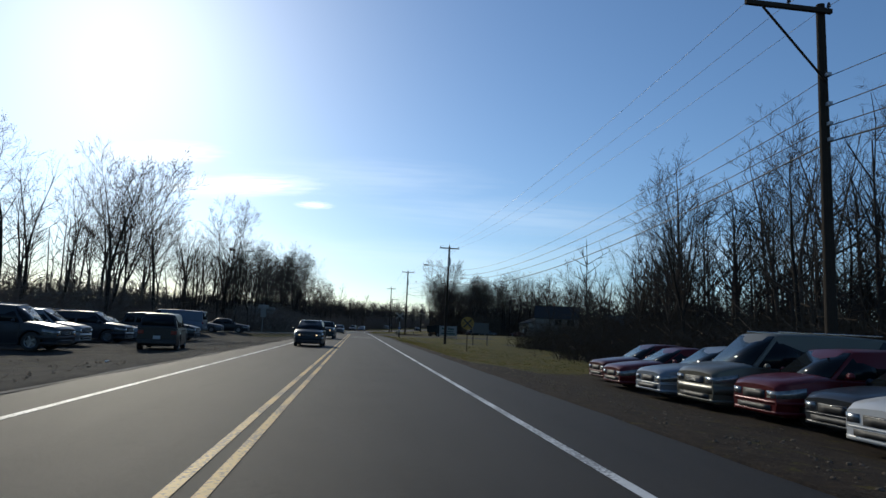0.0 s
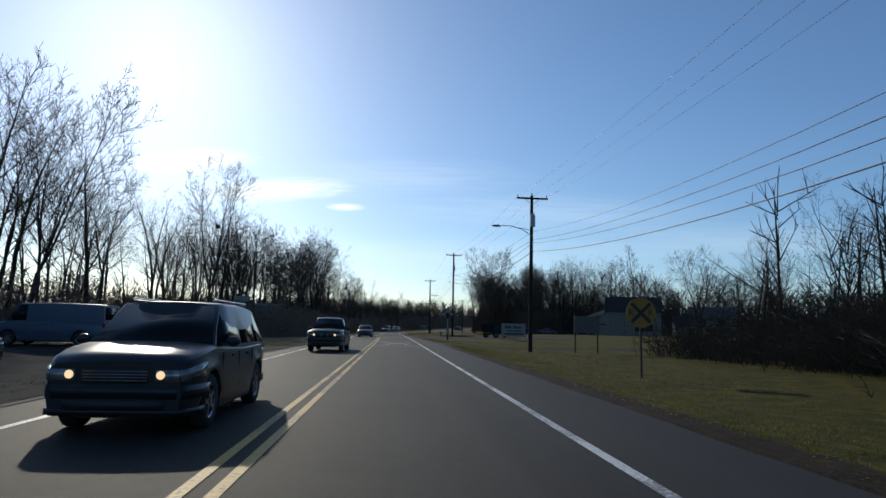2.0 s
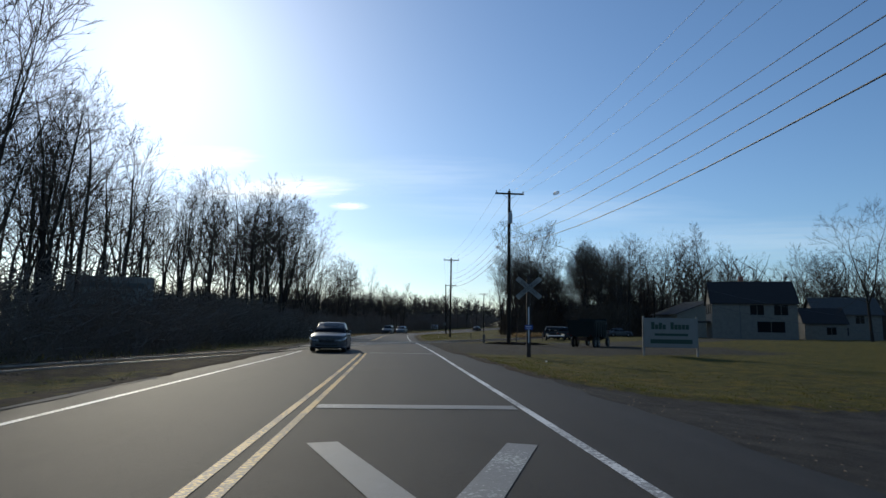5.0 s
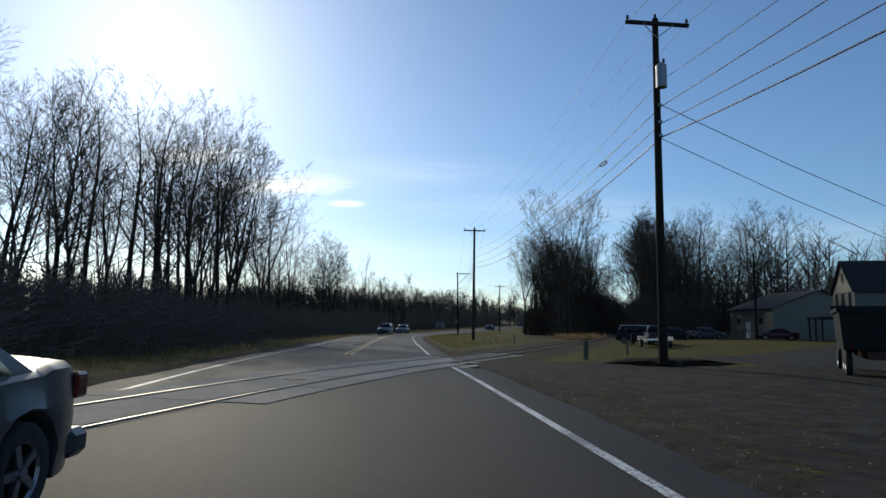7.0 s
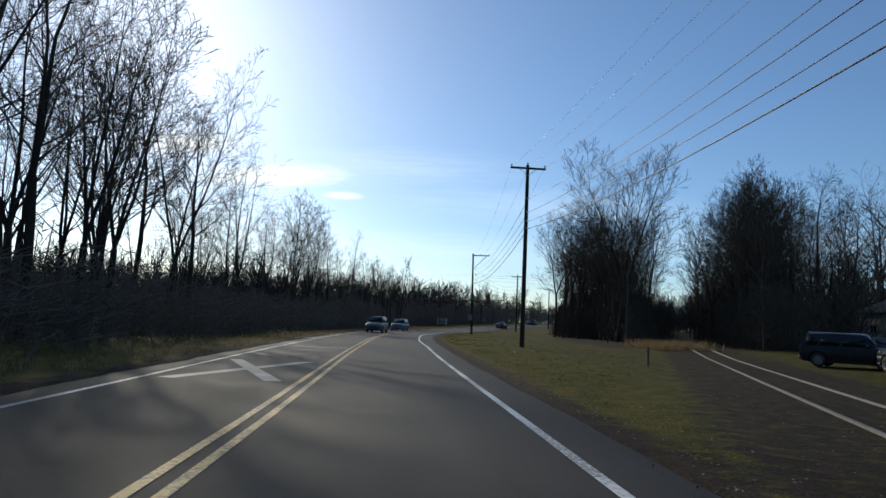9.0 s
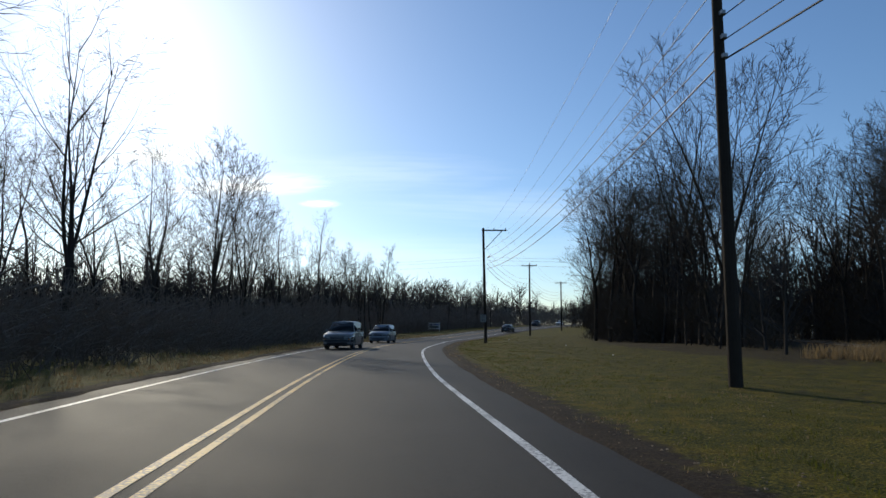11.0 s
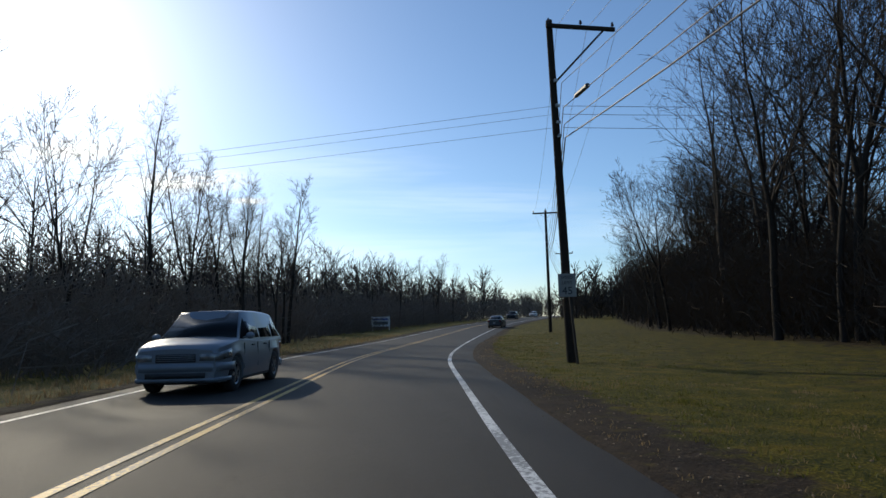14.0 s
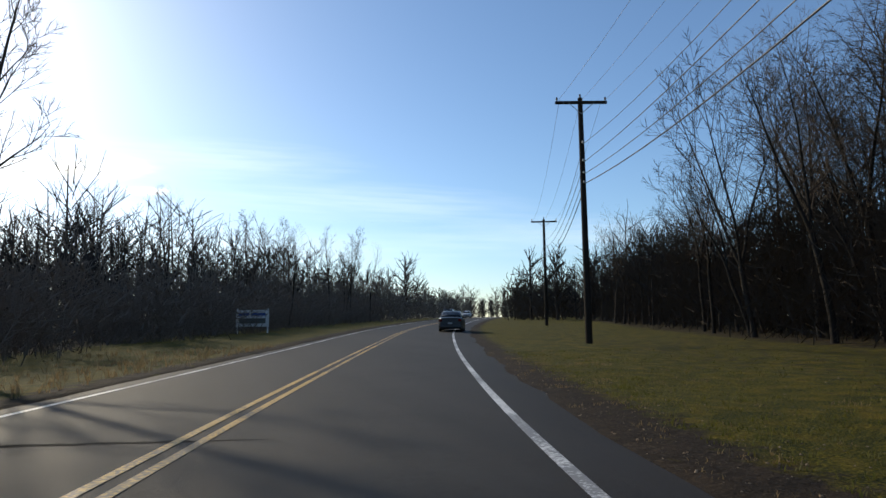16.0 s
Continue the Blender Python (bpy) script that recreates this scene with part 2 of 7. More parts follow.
def mesh_of(name, verts, faces, material, smooth=False):
    me = bpy.data.meshes.new(name)
    verts = np.asarray(verts, dtype=np.float32).reshape(-1, 3)
    sizes = np.fromiter((len(f) for f in faces), dtype=np.int32, count=len(faces))
    loops = np.fromiter((i for f in faces for i in f), dtype=np.int32, count=int(sizes.sum()))
    me.vertices.add(len(verts))
    me.vertices.foreach_set("co", verts.ravel())
    me.loops.add(len(loops))
    me.loops.foreach_set("vertex_index", loops)
    me.polygons.add(len(sizes))
    me.polygons.foreach_set("loop_start", np.concatenate(([0], np.cumsum(sizes)[:-1])).astype(np.int32))
    me.update(calc_edges=True)
    me.validate()
    if smooth:
        me.polygons.foreach_set("use_smooth", np.ones(len(sizes), dtype=bool))
    me.materials.append(material)
    return me


def part(name, data, material, parent, label="", m=None):
    """ONE mesh object under a thing or a part, from a bmesh, or from a mesh that is there already."""
    if isinstance(data, bmesh.types.BMesh):
        me = bpy.data.meshes.new(name)
        data.normal_update()
        data.to_mesh(me)
        data.free()
        me.materials.append(material)
    else:
        me = data
    ob = new(name, me)
    ob.parent = parent
    if m is not None:
        ob.matrix_basis = m
    return tagged(ob, label)


def thing(name, at, label, category, group="", kind=""):
    ob = new(name)
    ob.empty_display_size = 0.2
    ob.matrix_basis = at
    return tagged(ob, label, category, group, kind)


def box(bm, x0, y0, z0, x1, y1, z1, bevel=0.0):
    m = Matrix.Translation(((x0 + x1) / 2, (y0 + y1) / 2, (z0 + z1) / 2)) @ Matrix.Diagonal((x1 - x0, y1 - y0, z1 - z0, 1))
    r = bmesh.ops.create_cube(bm, size=1, matrix=m)
    if bevel:
        edges = list({e for v in r["verts"] for e in v.link_edges})
        bmesh.ops.bevel(bm, geom=edges, offset=bevel, segments=1, affect="EDGES")
    return bm


def boxed(x0, y0, z0, x1, y1, z1, bevel=0.0):
    return box(bmesh.new(), x0, y0, z0, x1, y1, z1, bevel)


def tube(bm, a, b, r0, r1, sides=10, caps=True):
    a, b = Vector(a), Vector(b)
    d = b - a
    m = Matrix.Translation((a + b) / 2) @ d.to_track_quat("Z", "Y").to_matrix().to_4x4()
    bmesh.ops.create_cone(bm, cap_ends=caps, segments=sides, radius1=r0, radius2=r1, depth=d.length, matrix=m)
    return bm


def tubed(a, b, r0, r1, sides=10):
    return tube(bmesh.new(), a, b, r0, r1, sides)


class Tubes:
    """Gathers thin tapered tubes along paths into one list of points and faces."""

    def __init__(self):
        self.v, self.f = [], []

    def add(self, pts, radii, sides):
        base = len(self.v)
        n = len(pts)
        for i, p in enumerate(pts):
            d = (pts[min(i + 1, n - 1)] - pts[max(i - 1, 0)])
            d = d.normalized() if d.length > 1e-9 else Vector((0, 0, 1))
            u = d.cross(Vector((0.31, 0.87, 0.12)))
            u = u.normalized() if u.length > 1e-4 else Vector((1, 0, 0))
            w = d.cross(u)
            for k in range(sides):
                a = 2 * math.pi * k / sides
                self.v.append(p + (u * math.cos(a) + w * math.sin(a)) * radii[i])
        for i in range(n - 1):
            for k in range(sides if sides > 2 else 1):
                k2 = (k + 1) % sides
                self.f.append((base + i * sides + k, base + i * sides + k2, base + (i + 1) * sides + k2, base + (i + 1) * sides + k))

    def spike(self, a, b, r):
        """A twig's end: one thin pointed blade."""
        d = (b - a).cross(Vector((0.31, 0.87, 0.12)))
        d = d.normalized() * r if d.length > 1e-6 else Vector((r, 0, 0))
        n = len(self.v)
        self.v += [a - d, a + d, b]
        self.f.append((n, n + 1, n + 2))

    def mesh(self, name, material, smooth=False):
        return mesh_of(name, [tuple(p) for p in self.v], self.f, material, smooth)


# ---- the lie of the land ----
CENTRE_Y = np.array([-3000, -60, 0, 60, 96, 106, 120, 133.6, 145, 161, 170, 180, 190, 200, 211, 222, 232, 246, 258, 270, 284, 310, 360, 450, 700, 3000], dtype=float)
CENTRE_X = np.array([-1.43, -1.43, -1.43, -1.43, -1.45, -1.52, -1.85, -2.15, -2.08, -1.98, -1.8, -1.55, -1.05, -0.3, 1.0, 2.95, 4.95, 8.95, 13.0, 17.4, 22.9, 35.0, 61.0, 110.0, 246.0, 1500.0])
RISE_Y = np.array([-3000, 150, 200, 235, 250, 265, 280, 294, 325, 360, 420, 520, 3000], dtype=float)
RISE_Z = np.array([0, 0, 0, 0, 0.06, 0.3, 0.68, 1.08, 1.9, 2.7, 3.6, 4.2, 4.5], dtype=float)


def hermite(xs, ys, x):
    """Smooth interpolation through the given pairs."""
    x = np.asarray(x, dtype=float)
    d = np.diff(ys) / np.diff(xs)
    m = np.concatenate(([d[0]], (d[:-1] * np.diff(xs)[1:] + d[1:] * np.diff(xs)[:-1]) / (np.diff(xs)[:-1] + np.diff(xs)[1:]), [d[-1]]))
    i = np.clip(np.searchsorted(xs, x) - 1, 0, len(xs) - 2)
    h = xs[i + 1] - xs[i]
    t = (x - xs[i]) / h
    return ((2 * t**3 - 3 * t**2 + 1) * ys[i] + (t**3 - 2 * t**2 + t) * h * m[i] + (-2 * t**3 + 3 * t**2) * ys[i + 1] + (t**3 - t**2) * h * m[i + 1])


def smooth(a, b, x):
    t = np.clip((np.asarray(x, dtype=float) - a) / (b - a), 0, 1)
    return t * t * (3 - 2 * t)


FINE_Y = np.concatenate(([-3000.0], np.arange(-60, 700, 0.5), [700.0, 3000.0]))
FINE_X = hermite(CENTRE_Y, CENTRE_X, FINE_Y)
FINE_Z = hermite(RISE_Y, RISE_Z, FINE_Y)


def centre(y):
    return np.interp(y, FINE_Y, FINE_X)


def heading(y):
    """The road's slope dx/dy."""
    return (centre(np.asarray(y) + 0.5) - centre(np.asarray(y) - 0.5))


def road_z(y):
    return np.interp(y, FINE_Y, FINE_Z) + 0.13 * np.exp(-((np.asarray(y, dtype=float) - 122) / 14) ** 2)


def across(x, y):
    """Distance from the road's middle line, to the right positive."""
    return (x - centre(y)) / np.sqrt(1 + heading(y) ** 2)


RIGHT_EDGE_Y = np.array([-3000, 90, 104, 112, 122, 3000], dtype=float)
RIGHT_EDGE = np.array([5.8, 5.8, 5.2, 4.6, 4.7, 4.9], dtype=float)


def right_edge(y):
    return np.interp(y, RIGHT_EDGE_Y, RIGHT_EDGE)


def left_edge(y):
    return np.interp(y, [-3000, 90, 110, 125, 3000], [-4.7, -4.7, -4.5, -4.2, -4.2])


def drive_mid(x):
    """The gravel drive's middle line."""
    x = np.asarray(x, dtype=float)
    return 86.0 + 0.16 * (x - 5) + 0.001 * (x - 5) ** 2


def drive_half(x):
    """Half the drive's width, flaring where it meets the road."""
    return 1.9 + 5.5 * np.exp(-np.maximum(np.asarray(x, dtype=float) - 4.4, 0) / 3.2)


def ground_z(x, y):
    """Height of the ground under everything."""
    x, y = np.asarray(x, dtype=float), np.asarray(y, dtype=float)
    c = across(x, y)
    z = road_z(y) - 0.05
    drop_r = np.interp(y, [-100, 90, 112, 140, 170, 230, 260, 3000], [-0.36, -0.36, -0.1, 0.05, 0.02, -0.1, 0.0, 0.0])
    drop_l = np.interp(y, [-100, 70, 95, 3000], [-0.3, -0.3, -0.15, -0.15])
    z = z + drop_r * smooth(right_edge(y) - 0.2, right_edge(y) + 4.5, c) + drop_l * smooth(0, 4.0, left_edge(y) - c)
    z = z + 0.05 * np.sin(x * 0.9 + 0.7 * np.sin(y * 0.31)) * np.sin(y * 0.63 + 1.3) * smooth(right_edge(y) + 0.4, right_edge(y) + 3, np.abs(c))
    s_ = track_along(x, y)
    k = (1 - smooth(2.2, 4.2, np.abs(track_across(x, y)))) * (1 - smooth(55, 75, s_)) * smooth(-75, -55, s_)
    z = z * (1 - k) + (road_z(y) - 0.022) * k
    z = z - 0.12 * (1 - smooth(0.0, 0.7, np.abs(y - drive_mid(x)) - drive_half(x))) * smooth(5.0, 6.5, c) * (x < 95)
    z = z + 0.5 * smooth(18, 42, x) * smooth(108, 138, y) * (1 - smooth(225, 270, y))
    return z


def on_ground(x, y, dz=0.0):
    return float(ground_z(x, y)) + dz


# the railway's middle line, which swings gently to the right as it crosses
TRACK_Y = np.array([40, 60, 95, 107, 113, 119, 123.1, 126, 130, 140, 160, 240, 300], dtype=float)
TRACK_X = np.array([-26.4, -20.4, -10.0, -6.5, -4.7, -2.75, -1.2, 0.0, 1.7, 6.0, 14.55, 48.7, 74.3])


FINE_T = np.arange(30, 311, 0.5)
FINE_TX = hermite(TRACK_Y, TRACK_X, FINE_T)


def track_mid(y):
    return np.interp(y, FINE_T, FINE_TX)


def track_slope(y):
    return track_mid(np.asarray(y, dtype=float) + 0.5) - track_mid(np.asarray(y, dtype=float) - 0.5)


def track_across(x, y):
    return (x - track_mid(y)) / np.sqrt(1 + track_slope(y) ** 2)


def track_along(x, y):
    """Rough distance along the track from the middle of the crossing."""
    return (np.asarray(y, dtype=float) - 122.5) * 1.08


def surface_z(x, y):
    """Height of the road's asphalt, or of the ground beside it."""
    c = float(across(x, y))
    road = float(road_z(y)) - 0.004 * abs(c)
    out = max(c - float(right_edge(y)), float(left_edge(y)) - c, 0.0)
    k = float(smooth(0.0, 3.0, out))
    lift = 0.022 + 0.138 * float(smooth(55, 75, abs(float(track_along(x, y)))))
    return road * (1 - k) + (float(ground_z(x, y)) + lift) * k

# ---- ground, road, markings ----


def ground_sheet():
    ys = np.concatenate((np.array([-2600, -1200, -500, -250, -140, -90, -60, -40, -28]), np.arange(-20, 60, 0.55), np.arange(60, 262, 0.7),
                         np.arange(262, 340, 1.6), np.arange(340, 520, 8), np.array([540, 600, 700, 900, 1300, 2000, 2900])))
    cs = np.concatenate((np.array([-2900, -1500, -700, -350, -200, -130, -90, -70]), np.arange(-55, -20, 2.0), np.arange(-20, -3.0, 0.45), np.array([0.0]),
                         np.arange(3.3, 24, 0.45), np.arange(24, 64, 2.2), np.array([70, 90, 130, 200, 350, 700, 1500, 2900])))
    Y, C = np.meshgrid(ys, cs, indexing="ij")
    X = C + centre(Y)
    far = smooth(80, 300, np.abs(C))
    X = X * (1 - far) + (C + np.clip(centre(Y), -3, 200)) * far
    Z = ground_z(X, Y)
    inside = (C > left_edge(Y) + 0.25) & (C < right_edge(Y) - 0.25)
    Z = np.where(inside, Z - 0.25, Z)
    n, k = len(ys), len(cs)
    idx = np.arange(n * k).reshape(n, k)
    faces = np.stack((idx[:-1, :-1], idx[:-1, 1:], idx[1:, 1:], idx[1:, :-1]), -1).reshape(-1, 4)
    me = mesh_of("ground", np.stack((X, Y, Z), -1).reshape(-1, 3), faces.tolist(), M_GROUND, True)
    c, x, y = across(X, Y), X, Y
    re, le = right_edge(y), left_edge(y)
    # bare dirt along the asphalt's edges, wider in the bend
    wide = np.interp(y, [-50, 30, 60, 150, 190, 215, 300], [1.2, 1.1, 1.0, 1.0, 1.6, 2.4, 1.8])
    dirt = 0.75 * (1 - smooth(0.1, wide, c - re)) * (c > 0) + 0.7 * (1 - smooth(0.1, 1.4, le - c)) * (c < 0)
    dirt = np.maximum(dirt, 0.62 * smooth(12, 15, -c) * smooth(90, 104, y + 5 * np.sin(x * 0.21)))                              # leaf litter in the woods
    dirt = np.maximum(dirt, 0.6 * smooth(16, 21, c) * smooth(176, 190, y + 5 * np.sin(x * 0.17)) * (1 - smooth(325, 380, y)))
    dirt = np.maximum(dirt, 0.6 * smooth(14, 18, c) * (1 - smooth(44, 60, y + 5 * np.sin(x * 0.19))))
    dirt = np.maximum(dirt, 0.62 * (1 - smooth(2.6, 4.5, np.abs(track_across(x, y)))) * (np.abs(track_along(x, y)) < 90))
    dirt = np.maximum(dirt, 0.7 * (1 - smooth(0, 5, y - 24)) * (c > 4) * (1 - smooth(12, 15, c)))        # car row
    thin = 0.4 * smooth(4, 12, c) * smooth(134, 150, y) * (1 - smooth(262, 300, y)) + 0.35 * smooth(5, 7, c) * smooth(24, 32, y) * (1 - smooth(98, 108, y))
    dirt = np.maximum(dirt, thin)                                                     # worn patches in the grass
    gravel = np.zeros_like(dirt)
    gravel = np.maximum(gravel, 0.72 * (c < -4) * (1 - smooth(72, 79, y)) * (1 - smooth(22, 25, -c)))   # car lot
    drive = 1 - smooth(-0.2, 1.0, np.abs(y - drive_mid(x)) - drive_half(x))
    gravel = np.maximum(gravel, 0.8 * drive * (c > 4) * (x < 90))
    apron = smooth(107, 111, y - 0.25 * (x - 5)) * (1 - smooth(130, 134, y + 0.25 * np.maximum(x - 6, 0))) * (1 - smooth(24, 32, x)) * (c > 3)
    gravel = np.maximum(gravel, 0.54 * apron)
    dirt = np.maximum(dirt, 0.56 * apron)
    yard = smooth(0, 4, 9 - np.abs(y - (132 + 0.9 * (x - 16)))) * (x > 14) * (x < 60)
    gravel = np.maximum(gravel, 0.66 * yard)
    for name, values in (("dirt", dirt), ("gravel", gravel)):
        a = me.attributes.new(name, "FLOAT", "POINT")
        a.data.foreach_set("value", np.asarray(values, dtype=np.float32).ravel())
    tagged(new("ground", me), "uneven ground of winter grass, bare dirt and gravel", "ground", kind="structure")


def strip(y0, y1, a, b, lift, step=0.75):
    """Points and faces of a band that follows the road, from a to b metres beside its middle line."""
    ys = np.arange(y0, y1 + step * 0.5, step) if y1 - y0 > step else np.array([y0, y1])
    ys[-1] = y1
    fa = a(ys) if callable(a) else np.full_like(ys, a)
    fb = b(ys) if callable(b) else np.full_like(ys, b)
    s = heading(ys)
    q = np.sqrt(1 + s * s)
    v = []
    for f in (fa, fb):
        v.append(np.stack((centre(ys) + f / q, ys - f * s / q, road_z(ys) + lift - 0.004 * np.abs(f)), -1))
    n = len(ys)
    verts = np.concatenate(v)
    faces = [(i, n + i, n + i + 1, i + 1) for i in range(n - 1)]
    return verts, faces


def road_sheet():
    ys = np.concatenate((np.array([-400, -150, -60]), np.arange(-30, 340, 1.0), np.arange(340, 560, 12)))
    fs = np.linspace(0, 1, 13)
    a, b = left_edge(ys), right_edge(ys)
    s = heading(ys)
    q = np.sqrt(1 + s * s)
    wob = 0.09 * np.sin(ys * 0.83) + 0.07 * np.sin(ys * 2.17 + 1)
    V = []
    for f in fs:
        o = a + (b - a) * f + (wob if f in (0.0, 1.0) else 0)
        V.append(np.stack((centre(ys) + o / q, ys - o * s / q, road_z(ys) - 0.004 * np.abs(o) - (0.07 if f in (0.0, 1.0) else 0.0)), -1))
    V = np.stack(V, 1)
    n, k = len(ys), len(fs)
    idx = np.arange(n * k).reshape(n, k)
    keep = []
    for i in range(n - 1):
        for j in range(k - 1):
            keep.append((int(idx[i, j]), int(idx[i, j + 1]), int(idx[i + 1, j + 1]), int(idx[i + 1, j])))
    me = mesh_of("road", V.reshape(-1, 3), keep, M_ROAD, True)
    return tagged(new("road", me), "worn grey two-lane asphalt road with paved shoulders", "road", kind="structure")


def marking(name, label, y0, y1, a, b, material, lift=0.006):
    v, f = strip(y0, y1, a, b, lift)
    tagged(new(name, mesh_of(name, v, f, material)), label, "road marking", kind="structure")


def flat_marking(name, label, corners, material, lift=0.008):
    v = [(x, y, float(road_z(y)) + lift - 0.004 * abs(float(across(x, y)))) for x, y in corners]
    tagged(new(name, mesh_of(name, v, [tuple(range(len(v)))], material)), label, "road marking", kind="structure")


def bar_between(name, label, p, q, width, material):
    p, q = Vector(p), Vector(q)
    d = (q - p).normalized()
    n = Vector((d.y, -d.x)) * width / 2
    flat_marking(name, label, [tuple(c) for c in (p - n, q - n, q + n, p + n)], material)


ground_sheet()
road_sheet()
for o0, o1 in ((-0.185, -0.075), (0.075, 0.185)):
    marking("centre_line", "worn solid yellow centre line on asphalt", -40, 106.3, o0, o1, M_YELLOW)
    marking("centre_line", "worn solid yellow centre line on asphalt", 134.2, 520, o0, o1, M_YELLOW)
RIGHT_LINE = lambda y: np.interp(y, [134, 170, 181, 204, 213, 520], [3.6, 3.6, 3.42, 3.38, 3.58, 3.6])
marking("edge_line", "solid white edge line on asphalt", -40, 125.2, 3.53, 3.66, M_WHITE)
marking("edge_line", "solid white edge line on asphalt", 134.5, 520, lambda y: RIGHT_LINE(y) - 0.065, lambda y: RIGHT_LINE(y) + 0.065, M_WHITE)
LEFT_LINE = lambda y: np.interp(y, [-40, 0, 30, 62, 76, 95, 112, 150, 520], [-2.95, -2.95, -3.05, -3.3, -3.5, -3.4, -3.1, -3.2, -3.35])
marking("edge_line", "solid white edge line on asphalt", -40, 108.5, lambda y: LEFT_LINE(y) - 0.06, lambda y: LEFT_LINE(y) + 0.06, M_WHITE)
marking("edge_line", "solid white edge line on asphalt", 114.5, 520, lambda y: LEFT_LINE(y) - 0.06, lambda y: LEFT_LINE(y) + 0.06, M_WHITE)
M_SAND = mat("pale_road_sand", (0.17, 0.15, 0.12), 0.95, grain=((9, 0.8, (0.05, 0.044, 0.036)), (60, 0.4, (0.26, 0.235, 0.2))))
marking("sand_edge", "pale sand washed along the asphalt's edge", -40, 92, lambda y: -4.6 + 0.05 * np.sin(y * 0.7), lambda y: -4.46 + 0.06 * np.sin(y * 1.3 + 1), M_SAND, -0.036)
LINE = "worn white line painted across the lane"
flat_marking("stop_line", LINE, [(-1.25, 106.5), (2.05, 106.7), (2.05, 107.1), (-1.25, 106.9)], M_WHITE_WORN)
flat_marking("lane_line", LINE, [(-1.2, 72.0), (2.05, 72.1), (2.05, 72.6), (-1.2, 72.5)], M_WHITE_WORN)
flat_marking("lane_line", LINE, [(-1.2, 85.6), (2.05, 85.7), (2.05, 86.2), (-1.2, 86.1)], M_WHITE_WORN)
bar_between("crossing_mark", "worn white painted cross stroke on the lane", (-0.75, 76.0), (1.5, 82.6), 0.35, M_WHITE_WORN)
bar_between("crossing_mark", "worn white painted cross stroke on the lane", (1.5, 76.0), (-0.75, 82.6), 0.35, M_WHITE_WORN)
bar_between("letter_mark", "short worn white painted letter stroke on the lane", (-0.3, 75.2), (-0.3, 76.8), 0.16, M_WHITE_WORN)
bar_between("letter_mark", "short worn white painted letter stroke on the lane", (1.05, 75.2), (1.05, 76.8), 0.16, M_WHITE_WORN)
flat_marking("stop_line", LINE, [(-4.35, 132.4), (-3.2, 132.55), (-3.2, 132.9), (-4.35, 132.75)], M_WHITE_WORN)
bar_between("crossing_mark", "worn white painted cross stroke on the lane", (-4.8, 148), (-2.7, 154), 0.35, M_WHITE_WORN)
bar_between("crossing_mark", "worn white painted cross stroke on the lane", (-2.7, 148), (-4.8, 154), 0.35, M_WHITE_WORN)
flat_marking("lane_line", LINE, [(-5.2, 163.6), (-2.2, 163.6), (-2.2, 164.1), (-5.2, 164.1)], M_WHITE_WORN)

M_TAR = mat("crack_sealing_tar", (0.006, 0.006, 0.006), 0.85, grain=((9, 0.5, (0.01, 0.009, 0.008)),), spec=0.08)


def tar_seam(seed, p, q, width):
    """A crack across the asphalt, sealed with tar: a crooked strip of uneven width."""
    rng = random.Random(seed)
    p, q = Vector(p), Vector(q)
    d = (q - p).normalized()
    n = Vector((-d.y, d.x))
    count = max(6, int((q - p).length / 0.12))
    v, off = [], 0.0
    for i in range(count + 1):
        off = off * 0.85 + rng.gauss(0, 0.02)
        w = width * rng.uniform(0.4, 1.0) * min(1.0, 4 * min(i, count - i) / count + 0.15)
        for sgn in (-0.5, 0.5):
            c = p.lerp(q, i / count) + n * (off + sgn * w)
            v.append((c.x, c.y, float(road_z(c.y)) - 0.004 * abs(float(across(c.x, c.y))) + 0.004))
    f = [(2 * i, 2 * i + 1, 2 * i + 3, 2 * i + 2) for i in range(count)]
    tagged(new("tar_seam", mesh_of("tar_seam", v, f, M_TAR)), "crooked dark seam of tar sealing a crack in the asphalt", "road patch", kind="structure")


tar_seam(1, (9.3, 242.2), (12.2, 240.9), 0.07)
tar_seam(2, (5.3, 248.9), (10.3, 247.4), 0.11)
tar_seam(3, (-3.6, 198.3), (-0.6, 197.6), 0.12)
tar_seam(7, (-1.4, 98.4), (-1.48, 106.0), 0.08)


def lane_reflector(y):
    """A low cast-iron reflector set between the two centre lines."""
    x = float(centre(y))
    t = thing("lane_reflector", Matrix.Translation((x, y, float(road_z(y)))) @ Matrix.Rotation(-math.atan(float(heading(y))), 4, "Z"), "low iron lane reflector set between the yellow lines", "reflector", "reflectors along the centre line")
    for sx in (-0.055, 0.055):
        part("runner", boxed(sx - 0.014, -0.13, -0.01, sx + 0.014, 0.13, 0.012, 0.004), M_RAIL, t)
    part("lens", boxed(-0.04, -0.03, -0.01, 0.04, 0.03, 0.014, 0.004), M_WHITE, t, "small pale reflector lens")


lane_reflector(104.3)
lane_reflector(190.6)

# ---- trees and brush ----


def limb_path(rng, p, d, length, n, wobble, up):
    """A gently bending line of n steps that turns upwards as it goes."""
    pts = [p.copy()]
    for i in range(n):
        d = (d + Vector((rng.gauss(0, 1), rng.gauss(0, 1), rng.gauss(0, 0.5))) * wobble + Vector((0, 0, up))).normalized()
        p = p + d * (length / n)
        pts.append(p.copy())
    return pts


